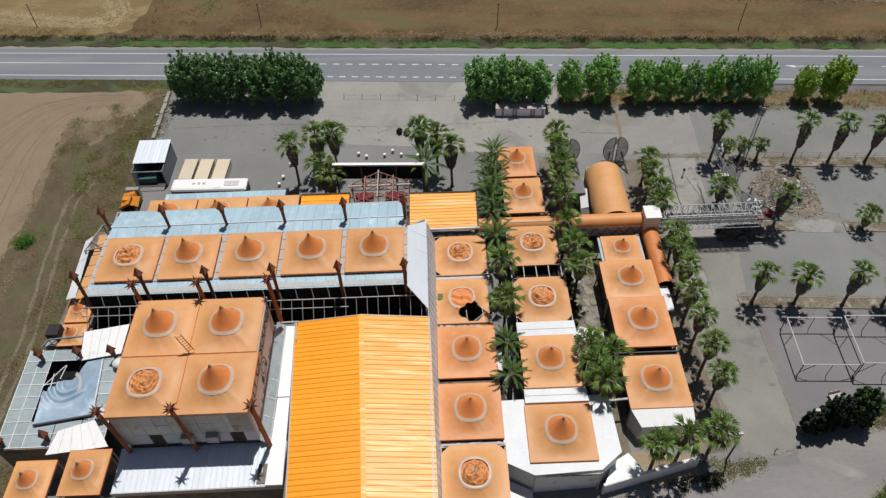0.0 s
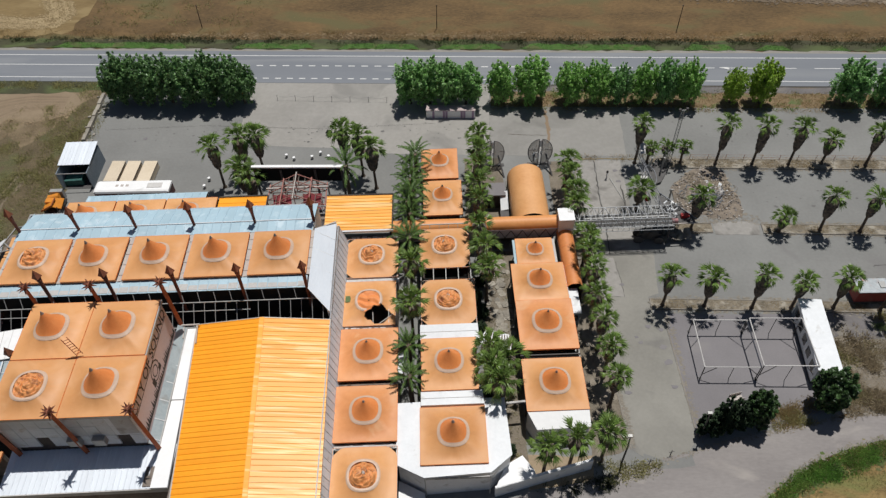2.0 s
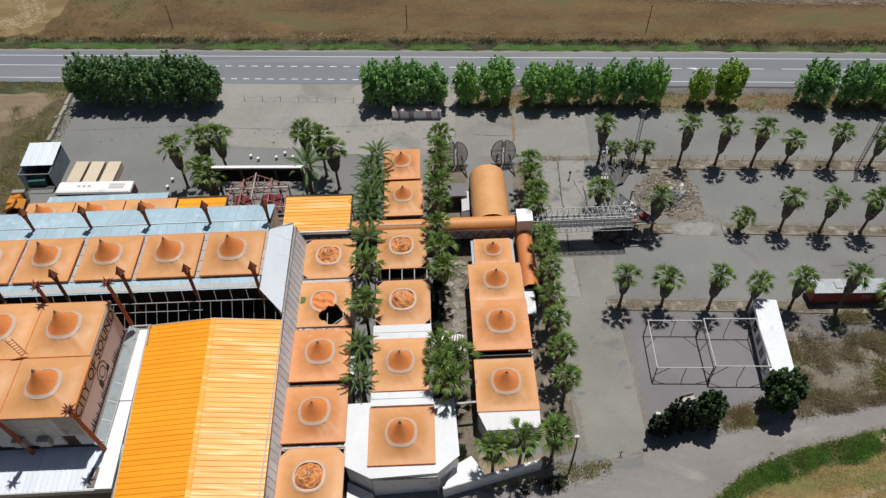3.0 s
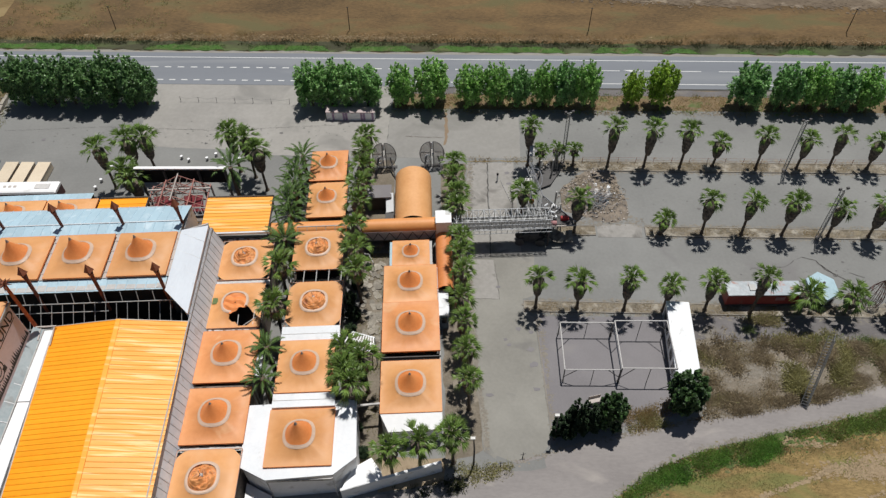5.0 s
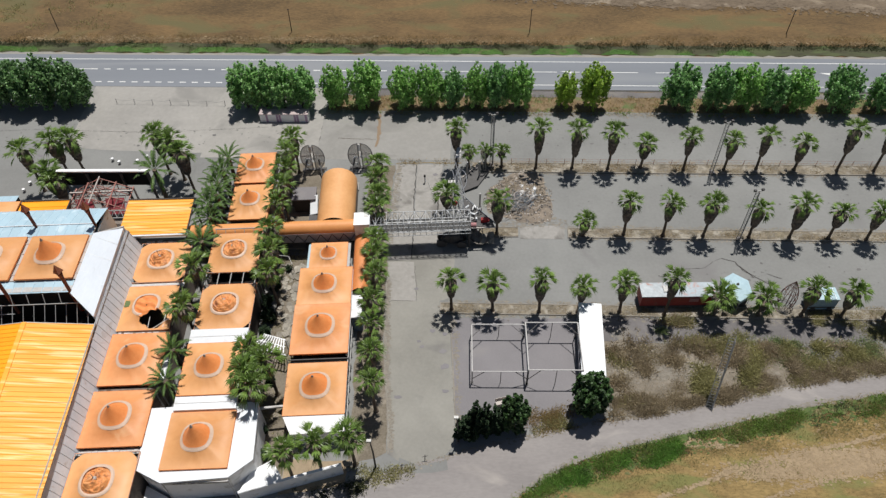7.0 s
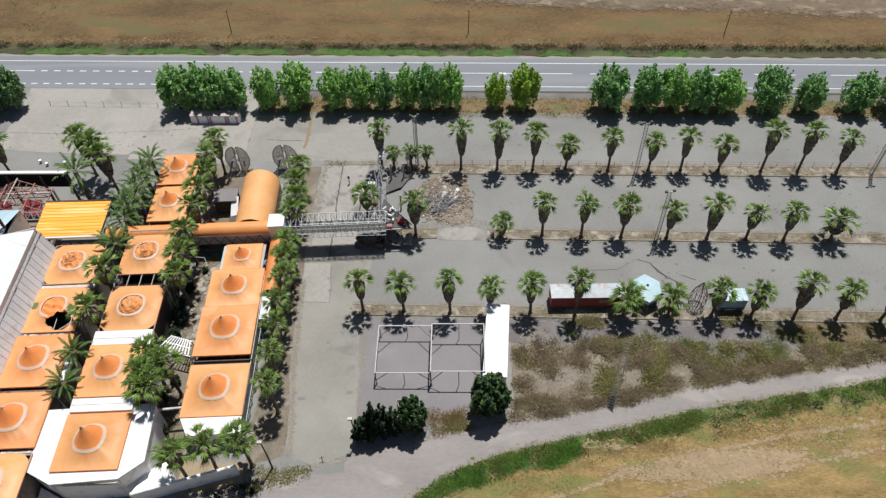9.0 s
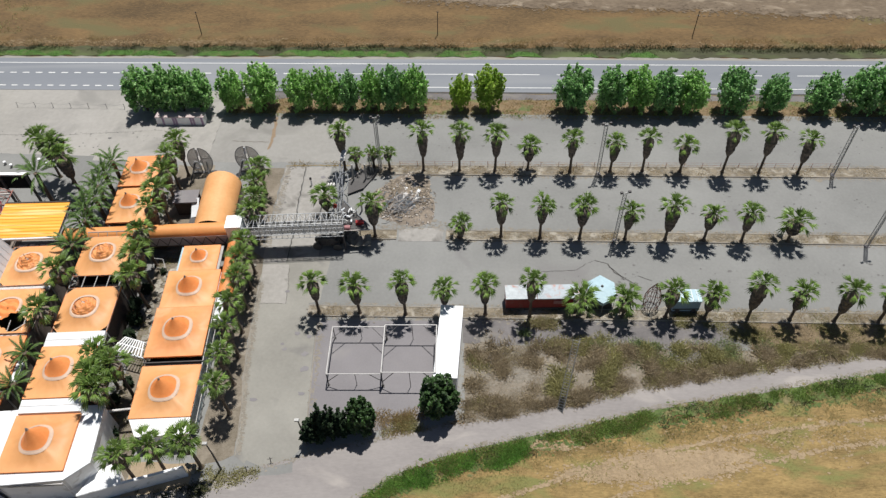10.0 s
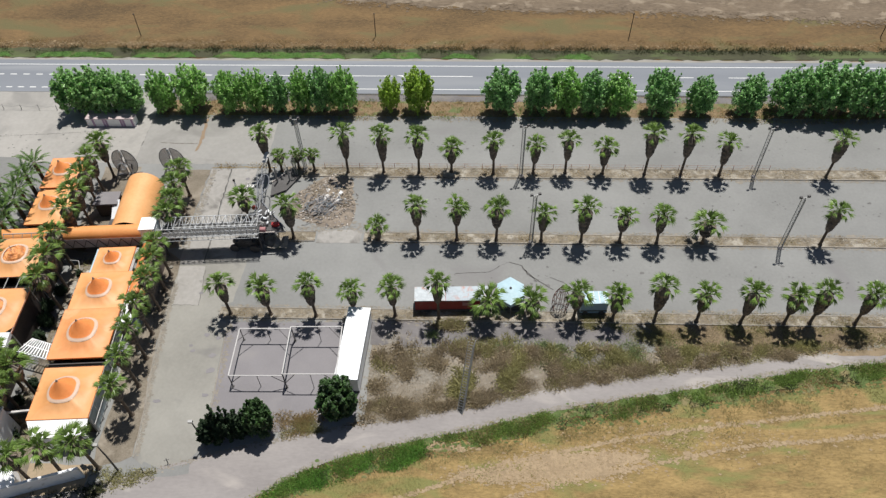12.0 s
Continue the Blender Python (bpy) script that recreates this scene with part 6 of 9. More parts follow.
part("side_rail", Geo().beam((22.5, -13.4, 3.3), (22.5, 5.6, 3.3), 0.09).beam((22.5, -13.4, 1.6), (22.5, 5.6, 1.6), 0.06), M_PALEPANEL, ep)
gb = thing("garden_beam", RB @ pose(13.4, -12.5, 0), "pale beam between two pavilions", "beam")
part("beam", Geo().beam((0, 0, 3.2), (3.0, 0.2, 3.2), 0.22), M_PALEPANEL, gb)
part("post", Geo().box(2.8, 3.0, 0.1, 0.3, 0, 3.2), M_DARKWALL, gb)

# ---- entrance side ----
can = thing("orange_canopy", RB, "orange-yellow ribbed metal canopy with dark trim", "canopy")
part("deck", Geo().slab([(-6.3, 10.75, 5.3), (2.0, 10.75, 5.3), (2.05, 16.4, 5.6), (-6.3, 16.6, 5.6)], 0.12), M_DARKWALL, can)
n = 11
me = ribbed(8.35, 5.75 / n).mesh("roof_sheet", M_YPALE)
for i in range(n):
    part("roof_sheet", me, M_YPALE, can, m=frame_of((-6.3, 10.8 + i * 5.75 / n, 5.36 + 0.027 * i), (1, 0, 0), (0, 1, 0.05)))
part("trim", Geo().beam((-6.3, 16.6, 5.65), (2.1, 16.45, 5.65), 0.2).beam((2.1, 16.45, 5.65), (2.05, 10.7, 5.35), 0.16), M_DARKWALL, can, "dark timber trim")
part("gutter", Geo().box(-6.3, 2.2, 10.5, 10.72, 5.1, 5.4), M_WHITE, can, "white gutter")
for x, y in ((-6.0, 11), (1.8, 11), (1.8, 16.2), (-6.0, 16.2)):
    part("post", Geo().box(x - 0.08, x + 0.08, y - 0.08, y + 0.08, 0, 5.2), M_DARKWALL, can)
can2 = thing("orange_canopy", RB, "narrow orange-yellow metal canopy beside the rear tents", "canopy")
n = 5
me = ribbed(6.1, 4.6 / n).mesh("roof_sheet", M_YELLOW)
for i in range(n):
    part("roof_sheet", me, M_YELLOW, can2, m=frame_of((-20.1, 12.5 + i * 4.6 / n, 5.5), (1, 0, 0), (0, 1, 0)))
part("trim", Geo().beam((-20.1, 17.2, 5.55), (-13.9, 17.2, 5.55), 0.18).beam((-13.9, 17.2, 5.55), (-13.9, 12.5, 5.55), 0.15), M_DARKWALL, can2, "dark timber trim")
part("wall", Geo().box(-20.0, -14.1, 16.8, 17.0, 0, 5.3), M_BROWNWALL, can2)
structure("rear_wall", Geo().box(-39.4, -20.3, 17.2, 17.4, 0, 5.2), M_BROWNWALL, "stained rear wall below the rear tents", "wall", RB)
low = thing("blue_lean_to", RB, "low pale blue metal lean-to roof at the rear", "roof", "", "structure")
me = ribbed(2.4, 1.0).mesh("roof_sheet", M_BLUE)
for i in range(16):
    part("roof_sheet", me, M_BLUE, low, m=frame_of((-39.0 + i + 1, 18.6, 3.3), (0, 1, -0.12), (-1, 0, 0)))
part("wall", Geo().box(-39, -23.1, 20.7, 20.85, 0, 2.9), M_BROWNWALL, low)
part("wall", Geo().box(-39, -23.1, 18.4, 18.55, 0, 3.2), M_BROWNWALL, low)

porch = thing("entrance_porch", RB @ pose(-10.4, 20.55, 0, 0, 0, -3.0) @ pose(10.3, -20.4, 0), "wide white porch beam over a dark opening", "porch")
part("lintel", Geo().box(-16.2, -4.2, 20.3, 20.75, 7.05, 7.25), M_BRIGHT, porch, "long white beam")
# Two black plates paint the darkness under the beam and in the opening.
part("soffit", Geo().box(-16.0, -4.4, 20.35, 20.85, 6.75, 6.95), M_BLACK, porch, "black plate for the shade under the beam")
part("opening_shade", Geo().box(-16.0, -4.4, 20.85, 20.95, 4.3, 6.95), M_BLACK, porch, "black plate standing for the dark opening")
for u in (-15.9, -12.5, -8.0, -4.5):
    part("column", Geo().box(u - 0.13, u + 0.13, 20.45, 20.7, 0, 6.95), M_DKSTEEL, porch)
per = thing("red_steel_porch_roof", RB @ pose(0, 0, 0.65), "stripped red-oxide steel roof frame with faded red panels", "frame")
for k in range(4):
    v = 15.4 + k * 1.25
    for a, b in (((-13.9, v, 4.6), (-10.2, v, 6.6)), ((-10.2, v, 6.6), (-6.5, v, 4.6)), ((-13.9, v, 4.6), (-6.5, v, 4.6)), ((-10.2, v, 4.6), (-10.2, v, 6.6)), ((-12.0, v, 4.6), (-12.0, v, 5.6)), ((-8.4, v, 4.6), (-8.4, v, 5.6)), ((-12.0, v, 5.6), (-10.2, v, 4.6)), ((-8.4, v, 5.6), (-10.2, v, 4.6))):
        part("truss_bar", Geo().beam(a, b, 0.085), M_REDSTEEL, per)
for u, z in ((-13.9, 4.7), (-12.0, 5.7), (-10.2, 6.7), (-8.4, 5.7), (-6.5, 4.7)):
    part("purlin", Geo().beam((u, 14.6, z), (u, 19.4, z), 0.12), M_REDSTEEL if u != -10.2 else M_RING, per)
for x, y in ((-13.9, 15), (-6.5, 15), (-13.9, 19.2), (-6.5, 19.2)):
    part("post", Geo().box(x - 0.1, x + 0.1, y - 0.1, y + 0.1, -0.65, 4.7), M_RING, per)
for u0, u1 in ((-13.2, -10.9), (-9.4, -7.0)):
    part("red_panel", Geo().slab([(u0, 15.6, 3.6), (u1, 15.6, 3.6), (u1, 17.0, 5.1), (u0, 17.0, 5.1)], 0.05), M_REDCLOTH, per, "faded red panel")
for k in range(5):
    u = -13.4 + k * 0.72
    part("rafter", Geo().beam((u, 15.0, 4.85 + 0.38 * k), (u, 19.3, 4.85 + 0.38 * k), 0.06), M_BROWNWALL, per)
    part("rafter", Geo().beam((-20.4 - u, 15.0, 4.85 + 0.38 * k), (-20.4 - u, 19.3, 4.85 + 0.38 * k), 0.06), M_BROWNWALL, per)
part("rail", Geo().beam((-14.2, 18.1, 5.2), (-6.2, 18.1, 5.2), 0.18), M_RING, per, "pale cross rail")
for k in range(10):
    u = -13.8 + k * 0.8
    part("lattice_bar", Geo().beam((u, 14.2, 4.3), (u + 0.4, 14.9, 4.9), 0.07).beam((u + 0.4, 14.9, 4.9), (u + 0.8, 14.2, 4.3), 0.07), M_STEEL, per)
part("lattice_chord", Geo().beam((-14.0, 14.2, 4.3), (-6.3, 14.2, 4.3), 0.1).beam((-14.0, 14.9, 4.9), (-6.3, 14.9, 4.9), 0.1), M_STEEL, per)
part("floor", Geo().box(-14, -6.4, 12.3, 19.4, -0.6, -0.5), M_BROWNWALL, per, "dark porch floor")


def half_barrel(x0, x1, r, z, along, seg=16, wob=0.0):
    """A vaulted skin from x0 to x1, ribbed where its hoops are."""
    g = Geo()
    n = max(2, int((x1 - x0) / 0.9))
    for i in range(n + 1):
        x = x0 + (x1 - x0) * i / n
        rr = r * (1 + (wob if i % 2 else 0))
        for k in range(seg + 1):
            a = math.pi * k / seg
            p = (x, -rr * math.cos(a), z + rr * math.sin(a))
            g.v.append(p if along == "u" else (p[1], p[0], p[2]))
    for i in range(n):
        for k in range(seg):
            g.f.append((i * (seg + 1) + k, i * (seg + 1) + k + 1, (i + 1) * (seg + 1) + k + 1, (i + 1) * (seg + 1) + k))
    return g


tun = thing("entrance_tunnel", RB @ pose(19.65, 0, 0), "vaulted orange fabric entrance tunnel", "tunnel")
part("vault", half_barrel(13.3, 22.5, 2.42, 2.0, "v", 20, 0.004), M_TUNNEL, tun, "", True)
for s in (-1, 1):
    part("side_wall", Geo().box(s * 2.3 - 0.06, s * 2.3 + 0.06, 13.3, 22.5, 0, 2.0), M_BROWNWALL, tun)
for k in range(6):
    v = 13.4 + k * 1.8
    part("hoop", Geo().tube((-2.38, v, 2.0), (-2.38, v, 0), 0.04), M_STEEL, tun)
g = Geo()
for k in range(20):
    a, b = math.pi * k / 20, math.pi * (k + 1) / 20
    g.add([(-2.35 * math.cos(a), 22.46, 2 + 2.35 * math.sin(a)), (-2.35 * math.cos(b), 22.46, 2 + 2.35 * math.sin(b)), (-2.05 * math.cos(b), 22.46, 2 + 2.05 * math.sin(b)), (-2.05 * math.cos(a), 22.46, 2 + 2.05 * math.sin(a))], [(0, 1, 2, 3)])
part("front_arch", g, M_RING, tun, "pale arch trim")
tun2 = thing("covered_walkway", RB, "low orange vaulted walkway with latticed grey side", "tunnel")
part("vault", half_barrel(1.8, 22.6, 0.95, 3.7, "u", 14, 0.004), M_TUNNELM, tun2, "", True, pose(0, 12.3, 0))
part("side_wall", Geo().box(1.8, 22.6, 11.3, 11.4, 2.2, 3.7), surf("mauve_grey_board", (0.5, 0.45, 0.46), (0.38, 0.34, 0.35), 0.8), tun2, "grey latticed side")
part("side_wall", Geo().box(1.8, 22.6, 13.2, 13.3, 0, 3.7), M_BROWNWALL, tun2)
for k in range(14):
    u = 12.4 + k * 0.72
    part("lattice_bar", Geo().beam((u, 11.25, 2.3 if k % 2 else 3.6), (u + 0.72, 11.25, 3.6 if k % 2 else 2.3), 0.07), M_DKSTEEL, tun2)
tun3 = thing("covered_walkway", RB, "deep orange vaulted walkway in short bays", "tunnel")
part("vault", half_barrel(2.3, 11.3, 1.0, 2.9, "v", 14, 0.0), M_TUNNELR, tun3, "", True, pose(23.4, 0, 0))
for s in (-1, 1):
    part("side_wall", Geo().box(23.4 + s * 0.98 - 0.04, 23.4 + s * 0.98 + 0.04, 2.3, 11.3, 0, 2.9), M_BROWNWALL, tun3)
for v in (2.3, 5.2, 8.3):
    part("hoop", half_barrel(v, v + 0.09, 1.02, 2.9, "v", 14), M_CONE, tun3, "", False, pose(23.4, 0, 0))

cbx = thing("white_corner_box", RB, "white square box over the walkway corner", "box")
part("body", Geo().box(22.55, 24.4, 10.8, 12.8, 2.6, 5.5), M_WHITE, cbx)
part("cornice", Geo().box(22.5, 24.45, 10.75, 12.85, 5.5, 5.62), M_WHITEWALL, cbx)
part("lamp_bracket", Geo().box(23.2, 23.6, 12.85, 13.2, 5.2, 5.35), M_STEEL, cbx)

# truss bridge
br = thing("truss_bridge", RB @ pose(24.4, 11.2, 3.6), "white tubular steel truss gantry with a dark deck", "gantry")
Lb = 12.5
for y, z in ((0, 0), (2.1, 0), (0, 1.35), (2.1, 1.35)):
    part("chord", Geo().beam((0, y, z), (Lb, y, z), 0.072), M_TRUSS, br)
part("mid_chord", Geo().beam((0, 0, 0.7), (Lb, 0, 0.7), 0.06), M_TRUSS, br)
part("hand_rail", Geo().beam((0, -0.5, 0.35), (Lb, -0.5, 0.35), 0.06).beam((0, -0.5, -0.25), (Lb, -0.5, -0.25), 0.06), M_TRUSS, br, "white outer rail")
part("deck", Geo().box(0, Lb, 0.1, 2.0, -0.04, 0.03), M_DECK, br, "dark grey deck plate")
part("cable_tray", Geo().box(0.3, Lb - 0.4, 1.35, 1.55, 0.05, 0.16), M_STEEL, br, "grey cable tray")
for k in range(19):
    x = k * Lb / 18
    for y in (0, 2.1):
        part("upright", Geo().beam((x, y, 0), (x, y, 1.35), 0.045), M_TRUSS, br)
        if k < 18:
            part("diagonal", Geo().beam((x, y, 0 if k % 2 else 1.35), (x + Lb / 18, y, 1.35 if k % 2 else 0), 0.042), M_TRUSS, br)
    part("cross_bar", Geo().beam((x, 0, 1.35), (x, 2.1, 1.35), 0.045), M_TRUSS, br)
    if k < 18:
        part("top_brace", Geo().beam((x, 0 if k % 2 else 2.1, 1.35), (x + Lb / 18, 2.1 if k % 2 else 0, 1.35), 0.038), M_TRUSS, br)
    part("rail_post", Geo().beam((x, -0.5, -0.25), (x, -0.5, 0.35), 0.045), M_TRUSS, br)
for x in (0.2, 12.3):
    for y in (0.1, 2.0):
        part("support", Geo().beam((x, y, 0), (x, y, -3.6), 0.16), M_DKSTEEL, br)

# wreck of a lattice tower
def lattice(g, p, q, w, n, t=0.06):
    p, q = Vector(p), Vector(q)
    d = (q - p).normalized()
    a = d.cross(Vector((0.3, 0.2, 1)) if abs(d.z) < 0.9 else Vector((1, 0.1, 0))).normalized() * w / 2
    b = d.cross(a).normalized() * w / 2
    cs = [a + b, a - b, -a - b, -a + b]
    for c in cs:
        g.beam(p + c, q + c, t)
    for k in range(n):
        s, e = p.lerp(q, k / n), p.lerp(q, (k + 1) / n)
        for i in range(4):
            g.beam(s + cs[i], e + cs[(i + 1) % 4], t * 0.6)
    return g


wr = thing("wrecked_lattice_tower", pose(36, 66, 0), "toppled grey lattice tower with dark plates and a red motor", "wreck")
part("boom", lattice(Geo(), (-0.9, 0.8, 3.4), (-1.9, 13.0, 2.6), 0.42, 14, 0.05), M_WRECK, wr, "leaning lattice boom")
part("end_plate", Geo().slab([(-1.9, 10.6, 3.6), (-1.2, 10.4, 3.7), (-1.1, 12.2, 4.0), (-1.7, 12.3, 4.0)], 0.1), M_PALEPANEL, wr, "pale end plate of the boom")
ringg = Geo()
for k in range(18):
    a, b = math.tau * k / 18, math.tau * (k + 1) / 18
    ringg.beam((-1.1 + 0.75 * math.cos(a), 6.6 + 1.9 * math.sin(a), 3.2), (-1.1 + 0.75 * math.cos(b), 6.6 + 1.9 * math.sin(b), 3.2), 0.09)
part("hoop_frame", ringg, M_WRECK, wr, "bent oval hoop of grey tube")
part("side_chord", Geo().beam((-1.9, 10.0, 3.3), (-0.3, 2.4, 3.3), 0.09).beam((-2.3, 8.6, 3.1), (-1.0, 2.2, 3.2), 0.08), M_WRECK, wr, "grey chord of the boom")
part("red_float", Geo().ball((-1.85, 3.2, 2.2), 0.34, 1.0, 10), M_HOTRED, wr, "small red ball", True)
part("plate", Geo().slab([(-0.6, 0.6, 1.6), (2.0, -1.0, 2.0), (2.2, -0.2, 2.4), (0.4, 2.4, 2.2)], 0.1), M_DKSTEEL, wr, "dark end plate")
part("red_motor", Geo().box(1.5, 2.5, -1.2, -0.7, 3.1, 3.6), M_HOTRED, wr, "red motor housing")
part("red_pulley", Geo().tube((0.2, -1.9, 3.5), (0.9, -1.9, 3.5), 0.3, 0.3, 12), M_PINK, wr, "faded red pulley")
part("gusset", Geo().slab([(-0.6, 3.0, 3.3), (-0.9, 0.4, 3.1), (-0.5, -1.7, 3.1), (3.2, -1.9, 3.2), (2.9, -1.2, 3.5)], 0.12), M_DKSTEEL, wr, "dark triangular gusset plate")
part("gusset_edge", Geo().beam((-0.5, 3.0, 3.5), (3.3, -1.7, 3.55), 0.12), M_WRECK, wr, "pale flanged edge")
part("end_rail", Geo().beam((-0.2, -2.3, 3.3), (3.4, -2.0, 3.2), 0.12), M_RING, wr)
for k in range(22):
    p = Vector((rng.uniform(-0.6, 1.3), rng.uniform(-1.6, 0.9), rng.uniform(3.4, 3.9)))
    a = rng.uniform(0, 6.28)
    part("machine_part", Geo().tube(p, p + Vector((0.5 * math.cos(a), 0.5 * math.sin(a), rng.uniform(0, 0.3))), rng.uniform(0.05, 0.14), None, 8), (M_WHITE, M_DKSTEEL, M_BRIGHT, M_STEEL)[k % 4], wr)
g = Geo()
for j in range(5):
    for i in range(7):
        g.v.append((0.2 + i * 0.5, -2.6 + j * 0.45, 0.5 + rng.uniform(0, 0.7)))
for j in range(4):
    for i in range(6):
        g.f.append((j * 7 + i, j * 7 + i + 1, j * 7 + i + 8, j * 7 + i + 7))
part("crumpled_sheet", g, M_PAVER, wr, "crumpled grey sheet on the ground")
part("mast", lattice(Geo(), (1.6, -0.6, 0), (1.3, 0.4, 4.4), 0.4, 7, 0.06), M_STEEL, wr, "short lattice mast")
part("mast", lattice(Geo(), (2.2, 11.6, 0), (2.0, 11.8, 3.2), 0.35, 5, 0.06), M_STEEL, wr, "short lattice mast")
part("thin_bar", Geo().beam((-5.7, 9.4, 0.12), (-4.3, 4.8, 0.12), 0.045), M_STEEL, wr, "thin rail lying on the concrete")
for x, y, h in ((-0.3, 10.1, 3.2), (1.4, 10.4, 3.0), (1.4, 4.4, 2.8)):
    part("slim_post", Geo().tube((x, y, 0), (x + 0.05, y, h), 0.13, 0.12, 7), M_STEEL, wr, "slim grey post")
part("lamp_box", Geo().beam((-2.3, 5.2, 0), (-2.3, 5.2, 3.9), 0.16).box(-2.75, -1.85, 5.0, 5.5, 3.7, 4.2).beam((-2.5, 5.3, 4.2), (-2.5, 5.3, 4.7), 0.1).beam((-2.1, 5.3, 4.2), (-2.1, 5.3, 4.7), 0.1), M_PALEPANEL, wr, "pale lamp box on a post")
g = Geo()
for k in range(30):
    p = Vector((rng.uniform(-2.4, 0.6), rng.uniform(-2.2, 1.5), rng.uniform(0.3, 3.0)))
    q = p + Vector((rng.uniform(-1, 1), rng.uniform(-1, 1), rng.uniform(-0.6, 0.6)))
    g.beam(p, q, rng.uniform(0.05, 0.13))
tagged(part("tangle", g, M_DKSTEEL, wr, "tangle of dark bars"), kind="stuff")
sp = thing("short_signal_post", pose(29.85, 75.4, 0), "short pale post with a black head on the concrete", "post")
part("post", Geo().tube((0, 0, 0), (0, 0, 1.1), 0.12, 0.1, 8), M_BRIGHT, sp)
part("head", Geo().box(-0.13, 0.13, -0.1, 0.1, 1.1, 1.4), M_BLACK, sp, "black box head")
mc = thing("dark_winch", pose(33.9, 64.0, 0, 0, 0, -3), "bulky dark winch frame with two wheels under the gantry", "machine")
part("body", Geo().box(-1.3, 1.3, -0.35, 0.5, 0.5, 1.5), M_DKSTEEL, mc)
part("drum", Geo().tube((-0.9, 0.1, 1.5), (0.9, 0.1, 1.5), 0.42, 0.42, 14), M_DKSTEEL, mc)
for x in (-1.45, 1.15):
    for y in (-0.6, 0.6):
        part("wheel", Geo().tube((x, y - 0.12, 0.6), (x, y + 0.12, 0.6), 0.6, 0.6, 16), M_DKSTEEL, mc)
for k in range(8):
    x = rng.uniform(-1.6, 1.6)
    part("bar", Geo().beam((x, rng.uniform(-0.5, 0.5), 0.6), (x + rng.uniform(-0.5, 0.5), rng.uniform(-0.7, 0.7), rng.uniform(1.4, 2.3)), 0.09), M_DKSTEEL, mc)

# Dark five-sided plate just above the ground, with one pale edge bar.
dp = thing("dark_flat_plate", pose(37.4, 76.4, 0), "dark flat plate on short props beside the strip", "barrier")
part("plate", Geo().slab([(-2.44, -0.44, 0.3), (-2.24, -3.06, 0.25), (-0.19, -1.95, 0.3), (1.87, 1.88, 0.35), (0.02, 2.47, 0.35)], 0.08), M_DKSTEEL, dp)
part("edge_bar", Geo().beam((-2.44, -0.44, 0.36), (0.02, 2.47, 0.4), 0.16), M_RING, dp, "pale edge bar")
part("edge_bar", Geo().beam((-2.24, -3.06, 0.3), (-0.19, -1.95, 0.36), 0.14), M_DKSTEEL, dp)
for x, y in ((-2.3, -0.6), (-2.1, -2.9), (1.7, 1.8), (0.0, 2.3)):
    part("prop", Geo().beam((x, y, 0), (x, y, 0.3), 0.1), M_STEEL, dp)

# round steel gates by the tunnel
for u, w in ((15.6, 3.3), (22.3, 3.4)):
    gt = thing("round_steel_gate", RB @ pose(u, 27.2, 0), "round grey barred steel gate with a pale emblem", "gate", "round gates")
    for s in (-1, 1):
        g = Geo()
        r = w / 2
        pts = [(s * 0.2, 0.06)]
        for k in range(13):
            a = -math.pi / 2 + math.pi * k / 12
            pts.append((s * (0.2 + (r - 0.2) * math.cos(a)), 2.3 + 2.25 * math.sin(a)))
        pts.append((s * 0.2, 4.5))
        n = len(pts)
        for (x, z), (x1, z1) in zip(pts, pts[1:] + pts[:1]):
            g.beam((x, 0, z), (x1, 0, z1), 0.1)
        leaf = part("leaf", g, M_GATE, gt, "rounded tube frame")
        g = Geo()
        k = 0
        while 0.28 + k * 0.13 < r - 0.05:
            x = 0.28 + k * 0.13
            hgt = 2.25 * math.sqrt(max(0.0, 1 - ((x - 0.2) / (r - 0.2)) ** 2))
            g.box(s * x - 0.038, s * x + 0.038, -0.03, 0.03, 2.3 - hgt, 2.3 + hgt)
            k += 1
        tagged(part("infill_grille", g, M_RING, leaf, "close-set grey bars"), kind="stuff")
        part("bar", Geo().box(min(s * 0.1, s * r * 0.97), max(s * 0.1, s * r * 0.97), -0.1, -0.05, 2.6, 2.72), M_RING, leaf)
        if s > 0:
            continue
        e = Geo()
        for k in range(14):
            a, b = math.tau * k / 14, math.tau * (k + 1) / 14
            e.beam((-0.62 + 0.4 * math.cos(a), -0.1, 1.55 + 0.62 * math.sin(a)), (-0.62 + 0.4 * math.cos(b), -0.1, 1.55 + 0.62 * math.sin(b)), 0.17)
        part("emblem", e, M_BRIGHT, leaf, "pale oval outline")
    part("centre_plate", Geo().box(-0.16, 0.1, -0.14, -0.08, 3.3, 4.45), M_BRIGHT, gt, "small white plate")
    part("centre_plate", Geo().box(0.0, 0.2, -0.14, -0.08, 1.9, 2.5), M_BRIGHT, gt, "small white plate")
    for x in (-0.8, 0.8):
        part("prop", Geo().beam((x, -0.05, 1.9), (x * 1.9, -2.6, 0.02), 0.18), M_DKSTEEL, gt)
    part("foot", Geo().box(-1.7, 1.7, -0.25, 0.25, 0, 0.12), M_DKSTEEL, gt)
tb = thing("steel_table_frame", RB @ pose(18.7, 24.6, 0), "small pale steel frame before the tunnel", "frame")
for a, b in (((-0.7, -0.5), (0.7, -0.5)), ((0.7, -0.5), (0.7, 0.5)), ((0.7, 0.5), (-0.7, 0.5)), ((-0.7, 0.5), (-0.7, -0.5))):
    part("bar", Geo().beam((*a, 1.0), (*b, 1.0), 0.08), M_RING, tb)
    part("leg", Geo().beam((*a, 0), (*a, 1.0), 0.08), M_RING, tb)
